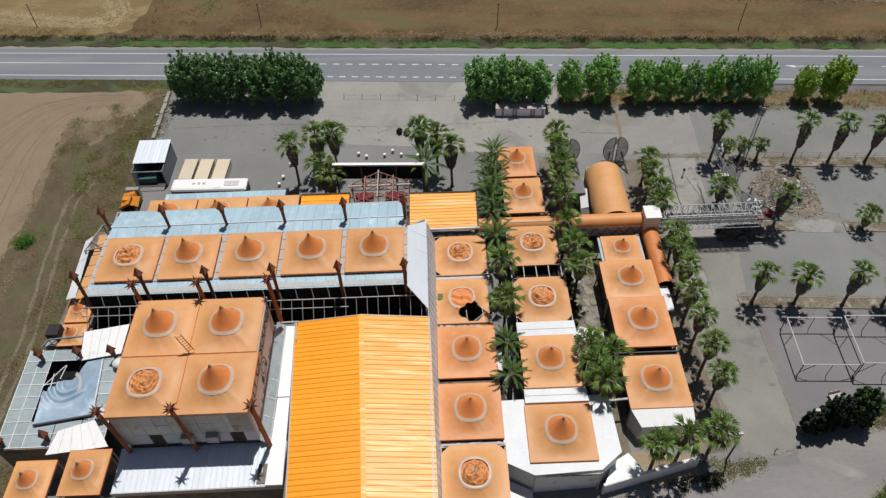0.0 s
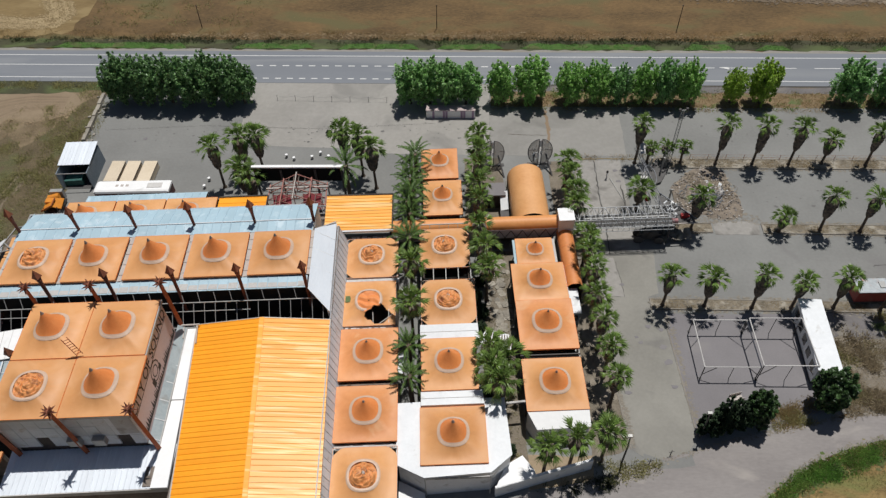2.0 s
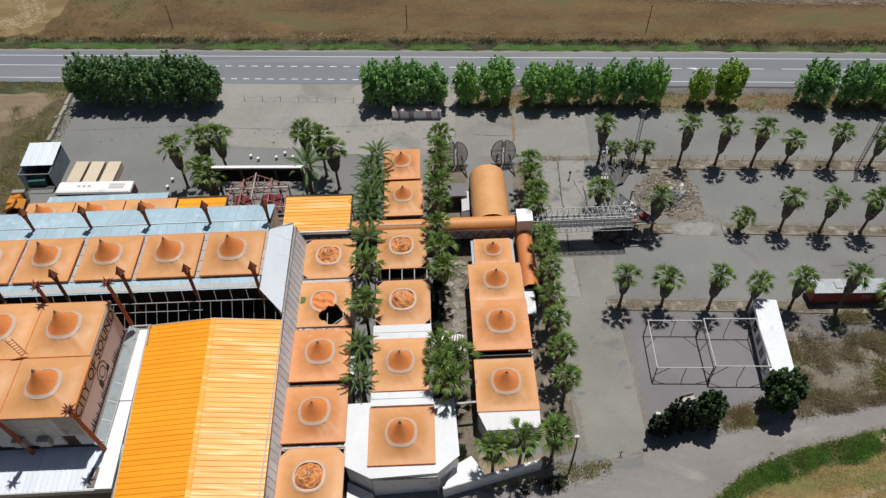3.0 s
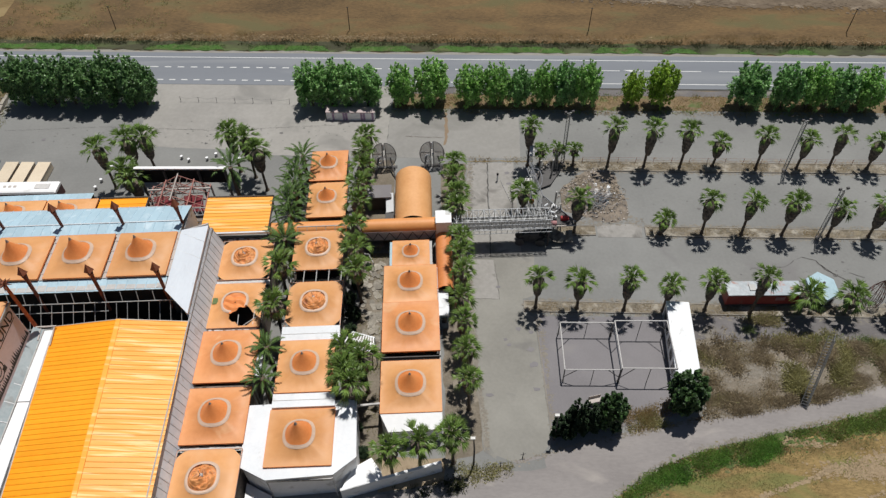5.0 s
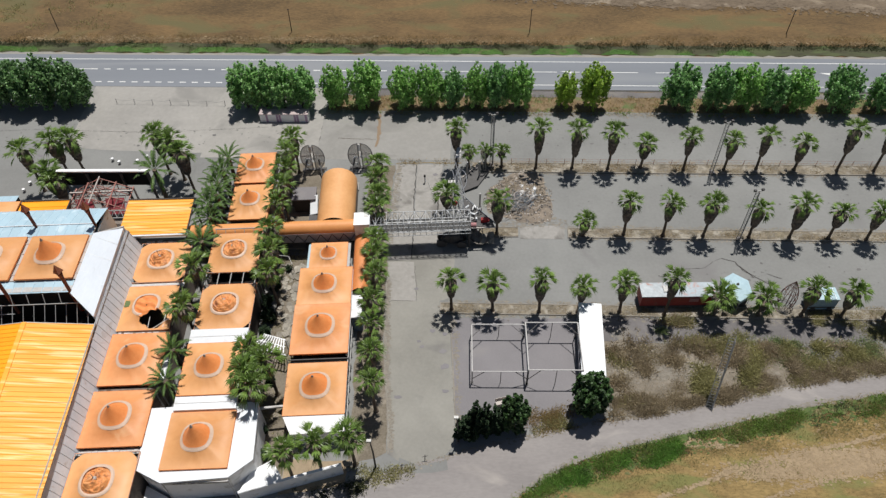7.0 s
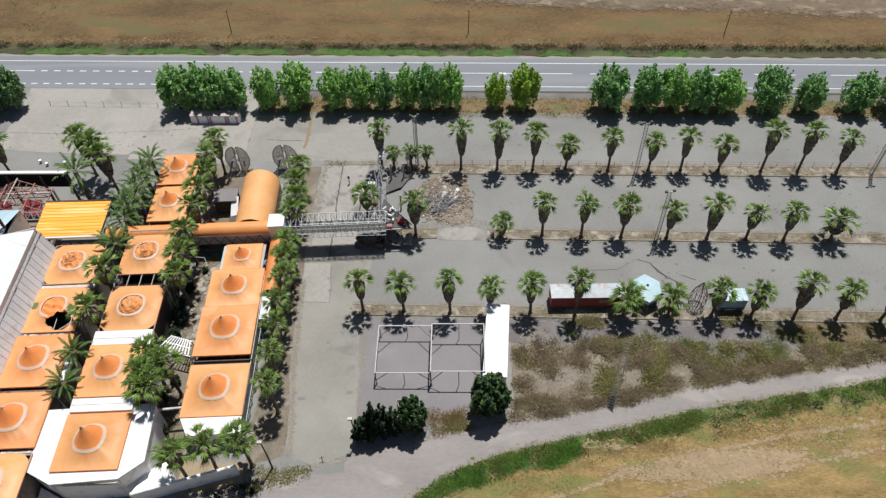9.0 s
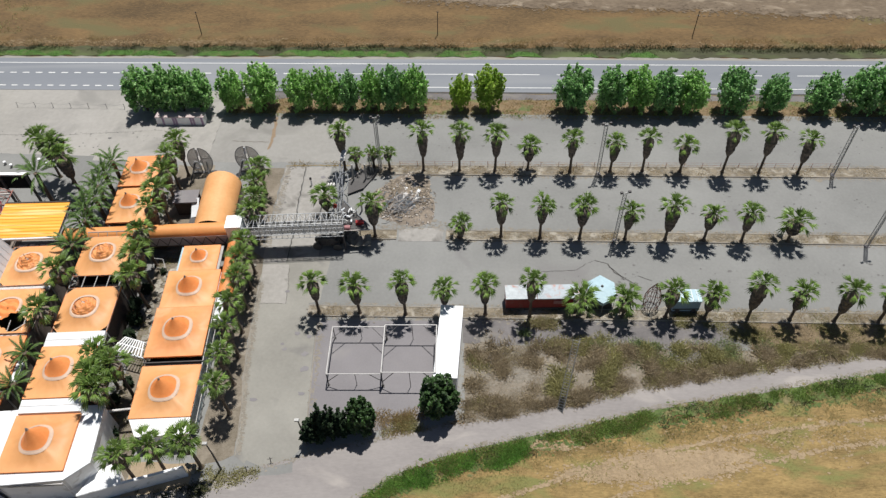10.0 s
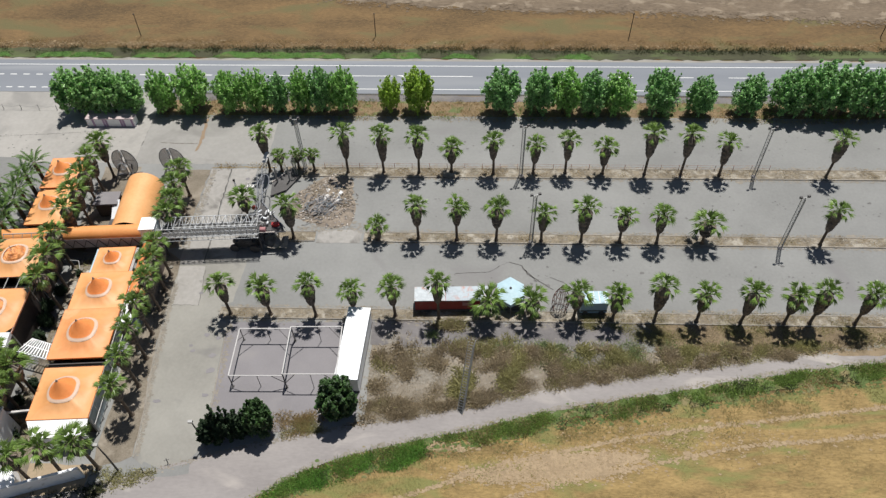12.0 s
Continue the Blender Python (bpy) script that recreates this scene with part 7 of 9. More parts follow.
gs = thing("grey_store", RB, "low grey flat-roofed store beside the vaulted tunnel", "shed")
part("wall", Geo().box(13.7, 16.6, 18.8, 20.9, 0, 2.3), M_DARKWALL, gs)
part("roof", Geo().box(13.5, 16.75, 18.65, 21.05, 2.3, 2.5), M_LOTD, gs, "grey flat roof")
structure("tunnel_step", Geo().box(17.2, 22.1, 22.5, 24.0, 0, 0.2), M_SLAB, "pale concrete step before the tunnel", "step", RB)
kb = thing("white_sign_panel", RB @ pose(16.5, 17.0, 0), "tall white panel leaning beside the tunnel", "panel")
part("sheet", Geo().slab([(-0.5, 0, 1.3), (0.5, 0, 1.5), (0.5, 2.4, 2.6), (-0.5, 2.4, 2.4)], 0.08), M_WHITE, kb)
part("prop", Geo().box(-0.05, 0.05, 2.2, 2.3, 0, 2.4), M_STEEL, kb)
part("dark_box", Geo().box(-0.6, 0.5, -1.2, 0.1, 0, 1.3), M_DKSTEEL, kb)


# ---- palms ----
def fan_crown(seed, R=1.85):
    """Fan leaves in three tiers on stalks, each cut into drooping pointed fingers."""
    rng, g = random.Random(seed), Geo()
    for count, tilt, reach, turn in ((5, 80, 0.2, 0.3), (8, 60, 0.32, 0.0), (9, 36, 0.44, 0.5), (8, 10, 0.52, 0.1), (4, -18, 0.44, 0.3)):
        for i in range(count):
            az = math.tau * (i + turn + rng.uniform(-0.22, 0.22)) / count + seed
            el = radians(tilt + rng.uniform(-17, 17))
            d = Vector((math.cos(az) * math.cos(el), math.sin(az) * math.cos(el), math.sin(el)))
            side = Vector((-math.sin(az), math.cos(az), 0))
            up = d.cross(side)
            up = up if up.z > 0 else -up
            h = d * R * (reach + rng.uniform(-0.08, 0.12))
            g.add([side * 0.03, -side * 0.03, h - side * 0.022, h + side * 0.022], [(0, 1, 2, 3)])
            roll = rng.uniform(-0.4, 0.4)
            side = (side * math.cos(roll) + up * math.sin(roll)).normalized()
            d = (d - Vector((0, 0, rng.uniform(0.05, 0.3)))).normalized()
            k, r = 8, R * rng.uniform(0.42, 0.62)
            spread = rng.uniform(26, 44)
            m1, tips = [], []
            for j in range(k + 1):
                a = radians(-spread + 2 * spread * j / k)
                w = d * math.cos(a) + side * math.sin(a)
                m1.append(h + w * r * 0.55 + up * 0.035 * (1 if j % 2 else -1) - Vector((0, 0, 0.12 * abs(math.sin(a)))))
            for j in range(k):
                a = radians(-spread + 2 * spread * (j + 0.5) / k)
                w = d * math.cos(a) + side * math.sin(a)
                tips.append(h + w * r * rng.uniform(0.84, 1.12) - Vector((0, 0, rng.uniform(0.12, 0.4))))
            o = len(g.v)
            g.v += [tuple(h)] + [tuple(p) for p in m1] + [tuple(p) for p in tips]
            for j in range(k):
                g.f += [(o, o + 1 + j, o + 2 + j), (o + 1 + j, o + k + 2 + j, o + 2 + j)]
    return g


def feather_crown(seed, n=22, R=2.95):
    """Long arching fronds with broad leaflets on both sides."""
    rng, g = random.Random(seed), Geo()
    for i in range(n):
        az = i * 2.39996 + rng.uniform(-0.25, 0.25)
        el = radians(74 - 82 * (i / n))
        ln = R * rng.uniform(0.85, 1.1)
        out = Vector((math.cos(az), math.sin(az), 0))
        side = Vector((-math.sin(az), math.cos(az), 0))
        pts = []
        for k in range(9):
            t = k / 8
            e = el - radians(52) * t * t
            pts.append((pts[-1] if pts else Vector((0, 0, 0))) + (out * math.cos(e) + Vector((0, 0, math.sin(e)))) * ln / 8)
        for k in range(8):
            p, q = pts[k], pts[k + 1]
            if k:
                lw = 0.27 * (1.15 - abs(k - 3.5) / 5)
                for s in (-1, 1):
                    for h in (0.0, 0.5):
                        a = p.lerp(q, h)
                        tip = a + side * s * lw * rng.uniform(0.9, 1.35) + (q - p).normalized() * 0.34 - Vector((0, 0, 0.1))
                        g.add([a, a + (q - p) * 0.56, tip + (q - p) * 0.16, tip], [(0, 1, 2, 3)])
            g.add([p - side * 0.03, p + side * 0.03, q + side * 0.02, q - side * 0.02], [(0, 1, 2, 3)])
    return g


def skirt(seed, length, top=0.86, low=0.3):
    """Dead fronds hanging round the trunk."""
    rng, g = random.Random(seed), Geo()
    for layer in range(5):
        for i in range(17):
            a = math.tau * (i + rng.uniform(-0.4, 0.4)) / 17
            f0, f1 = layer * 0.18, min(1.05, layer * 0.18 + rng.uniform(0.34, 0.5))
            r0, r1 = (top * (1 - f0) + low * f0) * (0.85 if layer == 0 else 1), top * (1 - f1) + low * f1
            w = 0.2
            c = Vector((math.cos(a), math.sin(a), 0))
            s = Vector((-math.sin(a), math.cos(a), 0))
            z0, z1 = -f0 * length, -f1 * length
            zm = (z0 + z1) / 2
            g.add([c * 0.12 + Vector((0, 0, z0)) - s * 0.05, c * 0.12 + Vector((0, 0, z0)) + s * 0.05, c * r0 + Vector((0, 0, zm)) + s * w, c * r0 + Vector((0, 0, zm)) - s * w, c * r1 * rng.uniform(0.8, 1.15) + Vector((0, 0, z1))], [(0, 1, 2, 3), (3, 2, 4)])
    return g


FAN = [fan_crown(100 + i).mesh("crown", M_FAN) for i in range(5)]
FEATHER = [feather_crown(120 + i).mesh("crown", M_FEATHER) for i in range(3)]
SKIRT = [skirt(130 + i, 1.0).mesh("skirt", M_SKIRT) for i in range(4)]
prng = random.Random(21)


def fan_palm(x, y, h, scale=1.0, dead=None, label="", group="fan palms"):
    t = thing("fan_palm", pose(x, y, 0, 0, 0, prng.uniform(0, 360)), label or "tall fan palm with a brown skirt of dead fronds", "palm", group)
    lean = Vector((prng.uniform(-0.12, 0.12), prng.uniform(-0.12, 0.12), h))
    mid = lean * 0.5 + Vector((prng.uniform(-0.1, 0.1), prng.uniform(-0.1, 0.1), 0))
    g = Geo().tube((0, 0, 0), (0, 0, 0.35), 0.34, 0.21, 9).tube((0, 0, 0.3), mid, 0.19, 0.16, 9).tube(mid, lean, 0.16, 0.15, 9)
    part("trunk", g, M_TRUNK, t)
    part("crown", prng.choice(FAN), M_FAN, t, "", False, Matrix.Translation(lean) @ pose(0, 0, 0, prng.uniform(-8, 8), prng.uniform(-8, 8), prng.uniform(0, 360)) @ Matrix.Diagonal((scale, scale, scale, 1)))
    d = (prng.uniform(0.52, 0.68) * h if dead is None else dead * 1.3)
    if d > 0.2:
        w = scale * prng.uniform(0.9, 1.12)
        part("skirt", prng.choice(SKIRT), M_SKIRT, t, "brown dead fronds", False, Matrix.Translation(lean) @ pose(0, 0, 0.05, 0, 0, prng.uniform(0, 360)) @ Matrix.Diagonal((w, w, d, 1)))
    return t


def date_palm(x, y, h, scale=1.0):
    t = thing("date_palm", pose(x, y, 0, 0, 0, prng.uniform(0, 360)), "dark green feather-leaved palm between the tents", "palm", "feather palms")
    part("trunk", Geo().tube((0, 0, 0), (0, 0, h * 0.6), 0.3, 0.26, 9).tube((0, 0, h * 0.6), (0, 0, h), 0.26, 0.3, 9), M_TRUNK, t)
    part("crown", prng.choice(FEATHER), M_FEATHER, t, "", False, pose(0, 0, h - 0.1, prng.uniform(-6, 6), prng.uniform(-6, 6), prng.uniform(0, 360)) @ Matrix.Diagonal((scale, scale, scale, 1)))
    return t


ROW_1 = [(34.2, 78.6, 7.1), (45.4, 78.3, 7.3), (50.5, 78.3, 7.0), (55.5, 78.2, 6.7), (60.1, 78.4, 4.5), (66.0, 78.0, 6.0), (71.6, 78.0, 5.5), (76.1, 78.1, 6.2), (81.3, 78.0, 5.0), (87.1, 77.8, 7.6), (92.1, 77.7, 7.4), (97.4, 77.6, 6.2), (111.9, 77.2, 6.7)]
ROW_2 = [(56.0, 65.7, 6.1), (61.0, 65.5, 6.0), (66.1, 65.4, 6.1), (71.9, 65.3, 5.3), (77.0, 65.2, 6.3), (81.9, 65.1, 5.1), (86.6, 64.9, 5.3), (107.2, 64.7, 6.2)]
ROW_3 = [(33.9, 53.5, 5.8), (38.8, 53.4, 5.4), (44.3, 53.2, 6.3), (48.9, 53.2, 5.0), (53.8, 53.3, 5.7), (59.0, 52.9, 7.0), (74.9, 53.0, 4.9), (79.4, 52.8, 4.8), (84.3, 52.7, 6.7), (89.2, 52.7, 5.3), (94.2, 52.5, 6.0), (99.2, 52.4, 5.4), (102.2, 52.5, 6.2), (107.3, 52.4, 5.9)]
for row in (ROW_1, ROW_2, ROW_3):
    for x, y, h in row:
        fan_palm(x, y, h, prng.uniform(0.92, 1.08), group="car park palms")
for x, y, h, s in ((64.7, 53.0, 3.6, 1.3), (69.9, 53.0, 3.3, 1.2), (92.4, 64.9, 3.6, 1.3), (50.7, 65.4, 2.8, 0.95)):
    fan_palm(x, y, h, s, 1.6, "short stout fan palm on a planting strip", "car park palms")
for x, y, h in ((35.9, 78.6, 2.9), (38.3, 79.0, 2.7), (40.6, 78.6, 3.1)):
    fan_palm(x, y, h, 0.8, 1.0, "small young fan palm beside the wreck", "car park palms")
fan_palm(39.6, 65.8, 6.2, 1.1, 3.0, group="car park palms")
fan_palm(33.0, 69.2, 4.0, 1.15, 1.8, "fan palm growing beside the wrecked tower", "car park palms")
for x, y in ((11.9, 77.4), (11.9, 73.8), (12.2, 70.9), (12.1, 67.8), (12.0, 64.8)):
    fan_palm(x, y, prng.uniform(6.5, 7.0), prng.uniform(1.0, 1.15), 2.6, group="garden palms")
for x, y in ((12.1, 60.6), (12.7, 57.0), (13.0, 54.0)):
    fan_palm(x, y, 6.7, prng.uniform(1.05, 1.15), 2.2, group="garden palms")
for x, y in ((12.9, 42.9), (15.0, 41.8), (13.4, 40.4), (14.0, 38.8)):
    fan_palm(x, y, 7.0, prng.uniform(1.15, 1.3), 2.2, group="garden palms")
for x, y in ((23.8, 73.6), (23.9, 70.6), (24.3, 67.8), (24.3, 65.4)):
    fan_palm(x, y, 5.4, prng.uniform(1.0, 1.1), 2.0, group="garden palms")
for x, y in ((25.0, 59.5), (25.0, 57.0), (25.1, 54.0), (25.2, 50.5), (25.5, 47.1), (25.7, 43.5), (26.0, 39.9)):
    fan_palm(x, y, prng.uniform(6.1, 6.5), prng.uniform(0.95, 1.05), 2.2, group="lane palms")
for x, y in ((18.4, 32.0), (21.1, 33.0), (24.4, 33.8)):
    fan_palm(x, y, 6.4, prng.uniform(1.0, 1.12), 2.0, group="garden palms")
for x, y in ((4.0, 54.6), (4.4, 48.8)):
    fan_palm(x, y, 6.7, 1.2, 2.2, group="garden palms")
for x, y, h in ((-23.5, 73.6, 7.6), (-20.7, 76.2, 7.0), (-18.4, 76.5, 7.1), (-19.1, 70.4, 6.5), (-17.9, 69.4, 6.3), (-6.6, 77.1, 7.3), (-4.2, 75.9, 7.2), (-2.1, 73.4, 7.4)):
    fan_palm(x, y, h, prng.uniform(1.15, 1.3), 3.0, group="entrance palms")
date_palm(-5.6, 71.8, 5.7, 0.95)
for x, y in ((3.5, 74.8), (3.2, 72.4), (3.0, 70.2), (3.4, 67.9), (3.0, 66.0), (3.4, 64.0), (3.6, 59.6)):
    date_palm(x, y, prng.uniform(4.7, 5.2), prng.uniform(0.78, 0.88))
for x, y in ((4.5, 43.8), (4.8, 40.0)):
    date_palm(x, y, 5.7, 0.68)


# ---- broad-leaved trees ----
def leaf_cloud(seed, w, h, shoots, leaves, size, taper=0.0):
    """Many small leaves on uneven upright shoots that fan out from the stem."""
    rng = random.Random(seed)
    cl = []
    for i in range(shoots):
        a, r = i * 2.39996 + rng.uniform(-0.5, 0.5), math.sqrt((i + 0.5) / shoots)
        x, y = r * math.cos(a) * w * 0.44, r * math.sin(a) * w * 0.44
        top = h * (1.0 - (0.34 + taper) * r * r) * rng.uniform(0.78, 1.04)
        low = h * rng.uniform(0.05, 0.28)
        cl.append((Vector((x * 0.8, y * 0.8, low)), Vector((x * 1.08, y * 1.08, top)), w * rng.uniform(0.09, 0.15)))
    balls = []
    for i in range(shoots * 16):
        p0, p1, rad = cl[i % shoots]
        t = ((i // shoots) + rng.uniform(0.1, 0.9)) / 16
        rr = rad * (0.35 + 0.75 * math.sin(math.pi * min(1.0, 0.16 + 0.78 * t))) * (1 - taper * t)
        d = Vector((rng.gauss(0, 1), rng.gauss(0, 1), rng.gauss(0, 0.5))).normalized()
        balls.append((p0.lerp(p1, t) + d * rr * rng.uniform(0.2, 1.0), rr * rng.uniform(0.28, 0.6)))
    g = Geo()
    for i in range(leaves):
        c, rad = balls[int(rng.random() * len(balls))]
        d = Vector((rng.gauss(0, 1), rng.gauss(0, 1), rng.gauss(0.25, 0.9))).normalized()
        p = c + d * rad * rng.uniform(0.4, 1.35)
        p.z = max(0.02, p.z)
        n = (d * 0.6 + Vector((rng.uniform(-1, 1), rng.uniform(-1, 1), rng.uniform(-0.1, 1.4)))).normalized()
        a = n.orthogonal().normalized()
        a = (a * math.cos(i) + n.cross(a) * math.sin(i)).normalized()
        b = n.cross(a)
        s = size * rng.uniform(0.55, 1.45)
        g.add([p - a * s, p + b * s * 0.62 - n * s * 0.12, p + a * s, p - b * s * 0.62 - n * s * 0.12], [(0, 1, 2, 3)])
    return g


TREE = [leaf_cloud(200 + i, 5.4, 6.0, 34, 10000, 0.155) for i in range(5)]
TREE_MESH = {}
trng = random.Random(31)


def trunk_geo(seed, h, r):
    rng, g = random.Random(seed), Geo()
    g.tube((0, 0, 0), (0.05, 0.02, h * 0.35), r, r * 0.8, 8)
    for k in range(5):
        a = math.tau * k / 5 + rng.uniform(-0.4, 0.4)
        m = Vector((0.05 + 0.6 * math.cos(a), 0.6 * math.sin(a), h * rng.uniform(0.5, 0.6)))
        e = Vector((1.3 * math.cos(a), 1.3 * math.sin(a), h * rng.uniform(0.72, 0.92)))
        g.tube((0.05, 0.02, h * 0.34), m, r * 0.55, r * 0.4, 6).tube(m, e, r * 0.4, r * 0.15, 5)
    return g


TRUNKS = [trunk_geo(220 + i, 5.5, 0.2).mesh("trunk", M_BARK) for i in range(3)]


def roadside_tree(x, y, w, h, tone, label):
    h, w = h * (1.27 if x < -20 else 1.22), w * (0.95 if x < -20 else 0.97 if x < 14 else 0.91)
    t = thing("roadside_tree", pose(x, y, 0, 0, 0, trng.uniform(0, 360)), label, "tree", "roadside trees")
    i = trng.randrange(5)
    key = (i, tone.name)
    if key not in TREE_MESH:
        TREE_MESH[key] = TREE[i].mesh("crown", tone)
    part("trunk", TRUNKS[i % 3], M_BARK, t, "", False, Matrix.Diagonal((1, 1, h / 6.4, 1)))
    part("crown", TREE_MESH[key], tone, t, "", False, pose(0, 0, 0.35) @ Matrix.Diagonal((w / 4.7, w / 4.7, h / 5.9, 1)))


DARKER = "dark green leafy tree in the dense roadside clump"
DENSE, FRESH, YELLOWING = "leafy broad-leaved tree by the road", "lighter green leafy tree by the road", "yellowing young tree by the road"
for x, w, h in ((-44.0, 4.6, 6.6), (-41.8, 5.0, 6.3), (-39.4, 5.2, 6.4), (-36.2, 5.2, 6.5), (-33.0, 5.4, 6.8), (-29.6, 5.4, 7.0), (-26.6, 5.2, 6.8), (-24.6, 4.4, 5.8), (1.6, 5.0, 6.4), (4.6, 5.0, 6.6), (7.4, 5.0, 6.4), (10.2, 4.8, 6.0)):
    roadside_tree(x, 92.3 - 0.012 * x, w, h * (1.05 if x < -35 else 1), M_LEAFD if x < -20 else M_LEAFM, DARKER if x < -20 else DENSE)
for x, w, h in ((15.6, 4.2, 6.0), (20.2, 5.4, 6.8), (26.0, 4.6, 6.2), (30.0, 4.4, 6.2), (33.5, 3.6, 5.6), (37.0, 4.0, 6.2), (40.2, 4.2, 6.8), (43.6, 4.4, 6.6)):
    roadside_tree(x, 92.6 - 0.012 * x, w, h, M_LEAFB if x not in (40.2, 33.5) else M_LEAF, FRESH)
for x, w, h in ((50.6, 3.4, 5.0), (54.9, 4.4, 6.4)):
    roadside_tree(x, 92.8 - 0.012 * x, w, h, M_LEAFY, YELLOWING)
for x, w, h in ((67.5, 5.4, 6.6), (73.2, 4.8, 6.4), (76.9, 4.8, 6.6), (81.1, 4.8, 6.2), (84.9, 4.8, 6.0), (91.3, 5.2, 6.4), (97.1, 4.4, 5.4), (104.3, 4.8, 5.6), (110.0, 5.6, 6.6), (114.3, 6.0, 7.6), (118.4, 5.6, 7.2), (122.4, 5.4, 6.8), (127, 5.4, 6.8), (132, 5.4, 6.6)):
    roadside_tree(x, 92.8 - 0.016 * x, w, h, M_LEAF if x > 100 or int(x) % 2 else M_LEAFB, DENSE)

EVER = [leaf_cloud(240 + i, 3.2, 4.4, 26, 11000, 0.1, 0.12).mesh("crown", M_CYPRESS) for i in range(2)]
CONE_TREE = leaf_cloud(250, 2.2, 6.0, 20, 11000, 0.14, 0.4).mesh("crown", M_CYPRESS)
ROUND = leaf_cloud(252, 3.4, 5.0, 34, 13000, 0.15, 0.0).mesh("crown", M_EVERGREEN)
for i, (x, y, w, h) in enumerate(((35.5, 36.9, 1.08, 0.82), (36.7, 37.2, 1.05, 1.18), (37.7, 37.4, 1.02, 1.06), (38.8, 37.7, 1.0, 0.9))):
    t = thing("evergreen_shrub", pose(x, y, 0, 0, 0, 70 * i), "dense dark pointed evergreen at the court's edge", "shrub", "evergreen shrubs")
    part("trunk", Geo().tube((0, 0, 0), (0, 0, 2.2 * h), 0.14, 0.07, 7), M_BARK, t)
    part("crown", CONE_TREE, M_CYPRESS, t, "", False, Matrix.Diagonal((w, w, h, 1)))
for i, (x, y, w, h) in enumerate(((40.7, 38.1, 0.9, 1.28), (48.7, 40.3, 1.2, 1.42))):
    t = thing("evergreen_shrub", pose(x, y, 0, 0, 0, 130 * i), "tall rounded evergreen bush with glossy leaves", "shrub", "evergreen shrubs")
    part("trunk", Geo().tube((0, 0, 0), (0, 0, 2.4 * h), 0.16, 0.08, 7), M_BARK, t)
    part("crown", ROUND, M_EVERGREEN, t, "", False, Matrix.Diagonal((w, w, h, 1)))

for i, (u, v, s) in enumerate(((11.9, 3.2, 0.7), (12.4, 1.0, 0.75), (12.2, -1.2, 0.6), (12.6, 5.6, 0.6), (13.9, 8.6, 0.35), (12.7, -9.6, 0.5), (13.4, -13.6, 0.6), (14.3, -16.4, 0.55), (13.6, -7.4, 0.5))):
    t = thing("garden_bush", RB @ pose(u, v, 0, 0, 0, 50 * i), "dark leafy bush in the shaded garden lane", "bush", "garden bushes")
    part("stem", Geo().tube((0, 0, 0), (0, 0, 1.4 * s), 0.08, 0.04, 6), M_BARK, t)
    part("crown", EVER[i % 2], M_CYPRESS, t, "", False, Matrix.Diagonal((0.8 * s, 0.8 * s, 0.75 * s, 1)))

# ---- car park things ----
def goal_cage(x, y, w, d, h, label):
    t = thing("pipe_frame", pose(x, y, 0.03, 0, 0, 0.4), label, "frame", "pipe frames")
    c = [(0, 0), (w, 0), (w, -d), (0, -d)]
    for (a, b), (e, f) in zip(c, c[1:] + c[:1]):
        part("top_rail", Geo().tube((a, b, h), (e, f, h), 0.07), M_PALEPANEL, t, "pale top rail")
        part("leg", Geo().tube((a, b, h), (a, b, 0), 0.06), M_DKSTEEL, t)
    for s in (0, w):
        q = 1 if s == 0 else -1
        part("corner_brace", Geo().tube((s + q * 1.5, 0, h - 0.1), (s, -1.6, h - 0.1), 0.04), M_DKSTEEL, t)
        part("knee_brace", Geo().tube((s, -d, h * 0.35), (s + q * 1.35, -d, h - 0.05), 0.045), M_DKSTEEL, t)
        for v in (0, -d):
            part("foot_plate", Geo().box(s - 0.15, s + 0.15, v - 0.15, v + 0.15, 0, 0.03), M_DKSTEEL, t)
    for v in (0, -d):
        part("mid_post", Geo().tube((w * 0.52, v, h), (w * 0.52, v, 0), 0.04), M_DKSTEEL, t)
    return t


goal_cage(36.3, 49.73, 6.0, 6.2, 2.3, "square pipe frame with pale top rails on the court")
goal_cage(42.35, 49.58, 5.85, 6.2, 2.95, "taller square pipe frame with pale top rails")
cabin = thing("white_cabin", pose(49.6, 47.7, 0.02, 0, 0, -3.6), "long white site cabin with a flat roof", "cabin")
part("body", Geo().box(-1.22, 1.22, -4.7, 4.7, 0, 2.65), M_WHITEWALL, cabin)
part("roof", Geo().box(-1.3, 1.3, -4.8, 4.8, 2.65, 2.8), M_WHITE, cabin, "bright white flat roof")
for k in range(5):
    part("window", Geo().box(-1.26, -1.2, -3.9 + k * 1.7, -2.9 + k * 1.7, 1.0, 2.1), M_GLASS, cabin)
part("door", Geo().box(-1.26, -1.2, 3.6, 4.4, 0.05, 2.05), M_SHED, cabin)
part("skirting", Geo().box(-1.25, 1.25, -4.72, 4.72, 0, 0.25), M_DKSTEEL, cabin)
bx = thing("wire_basket", pose(39.6, 40.9, 0.03, 0, 0, 15), "small pale wire basket on the court", "basket")
part("basket", Geo().box(-0.7, 0.7, -0.4, 0.4, 0.3, 0.36).box(-0.7, 0.7, -0.4, -0.36, 0.3, 0.8).box(-0.7, 0.7, 0.36, 0.4, 0.3, 0.8), M_RING, bx)
for x, y in ((-0.6, -0.3), (0.6, -0.3), (0.6, 0.3), (-0.6, 0.3)):
    part("leg", Geo().tube((x, y, 0), (x, y, 0.3), 0.03), M_STEEL, bx)


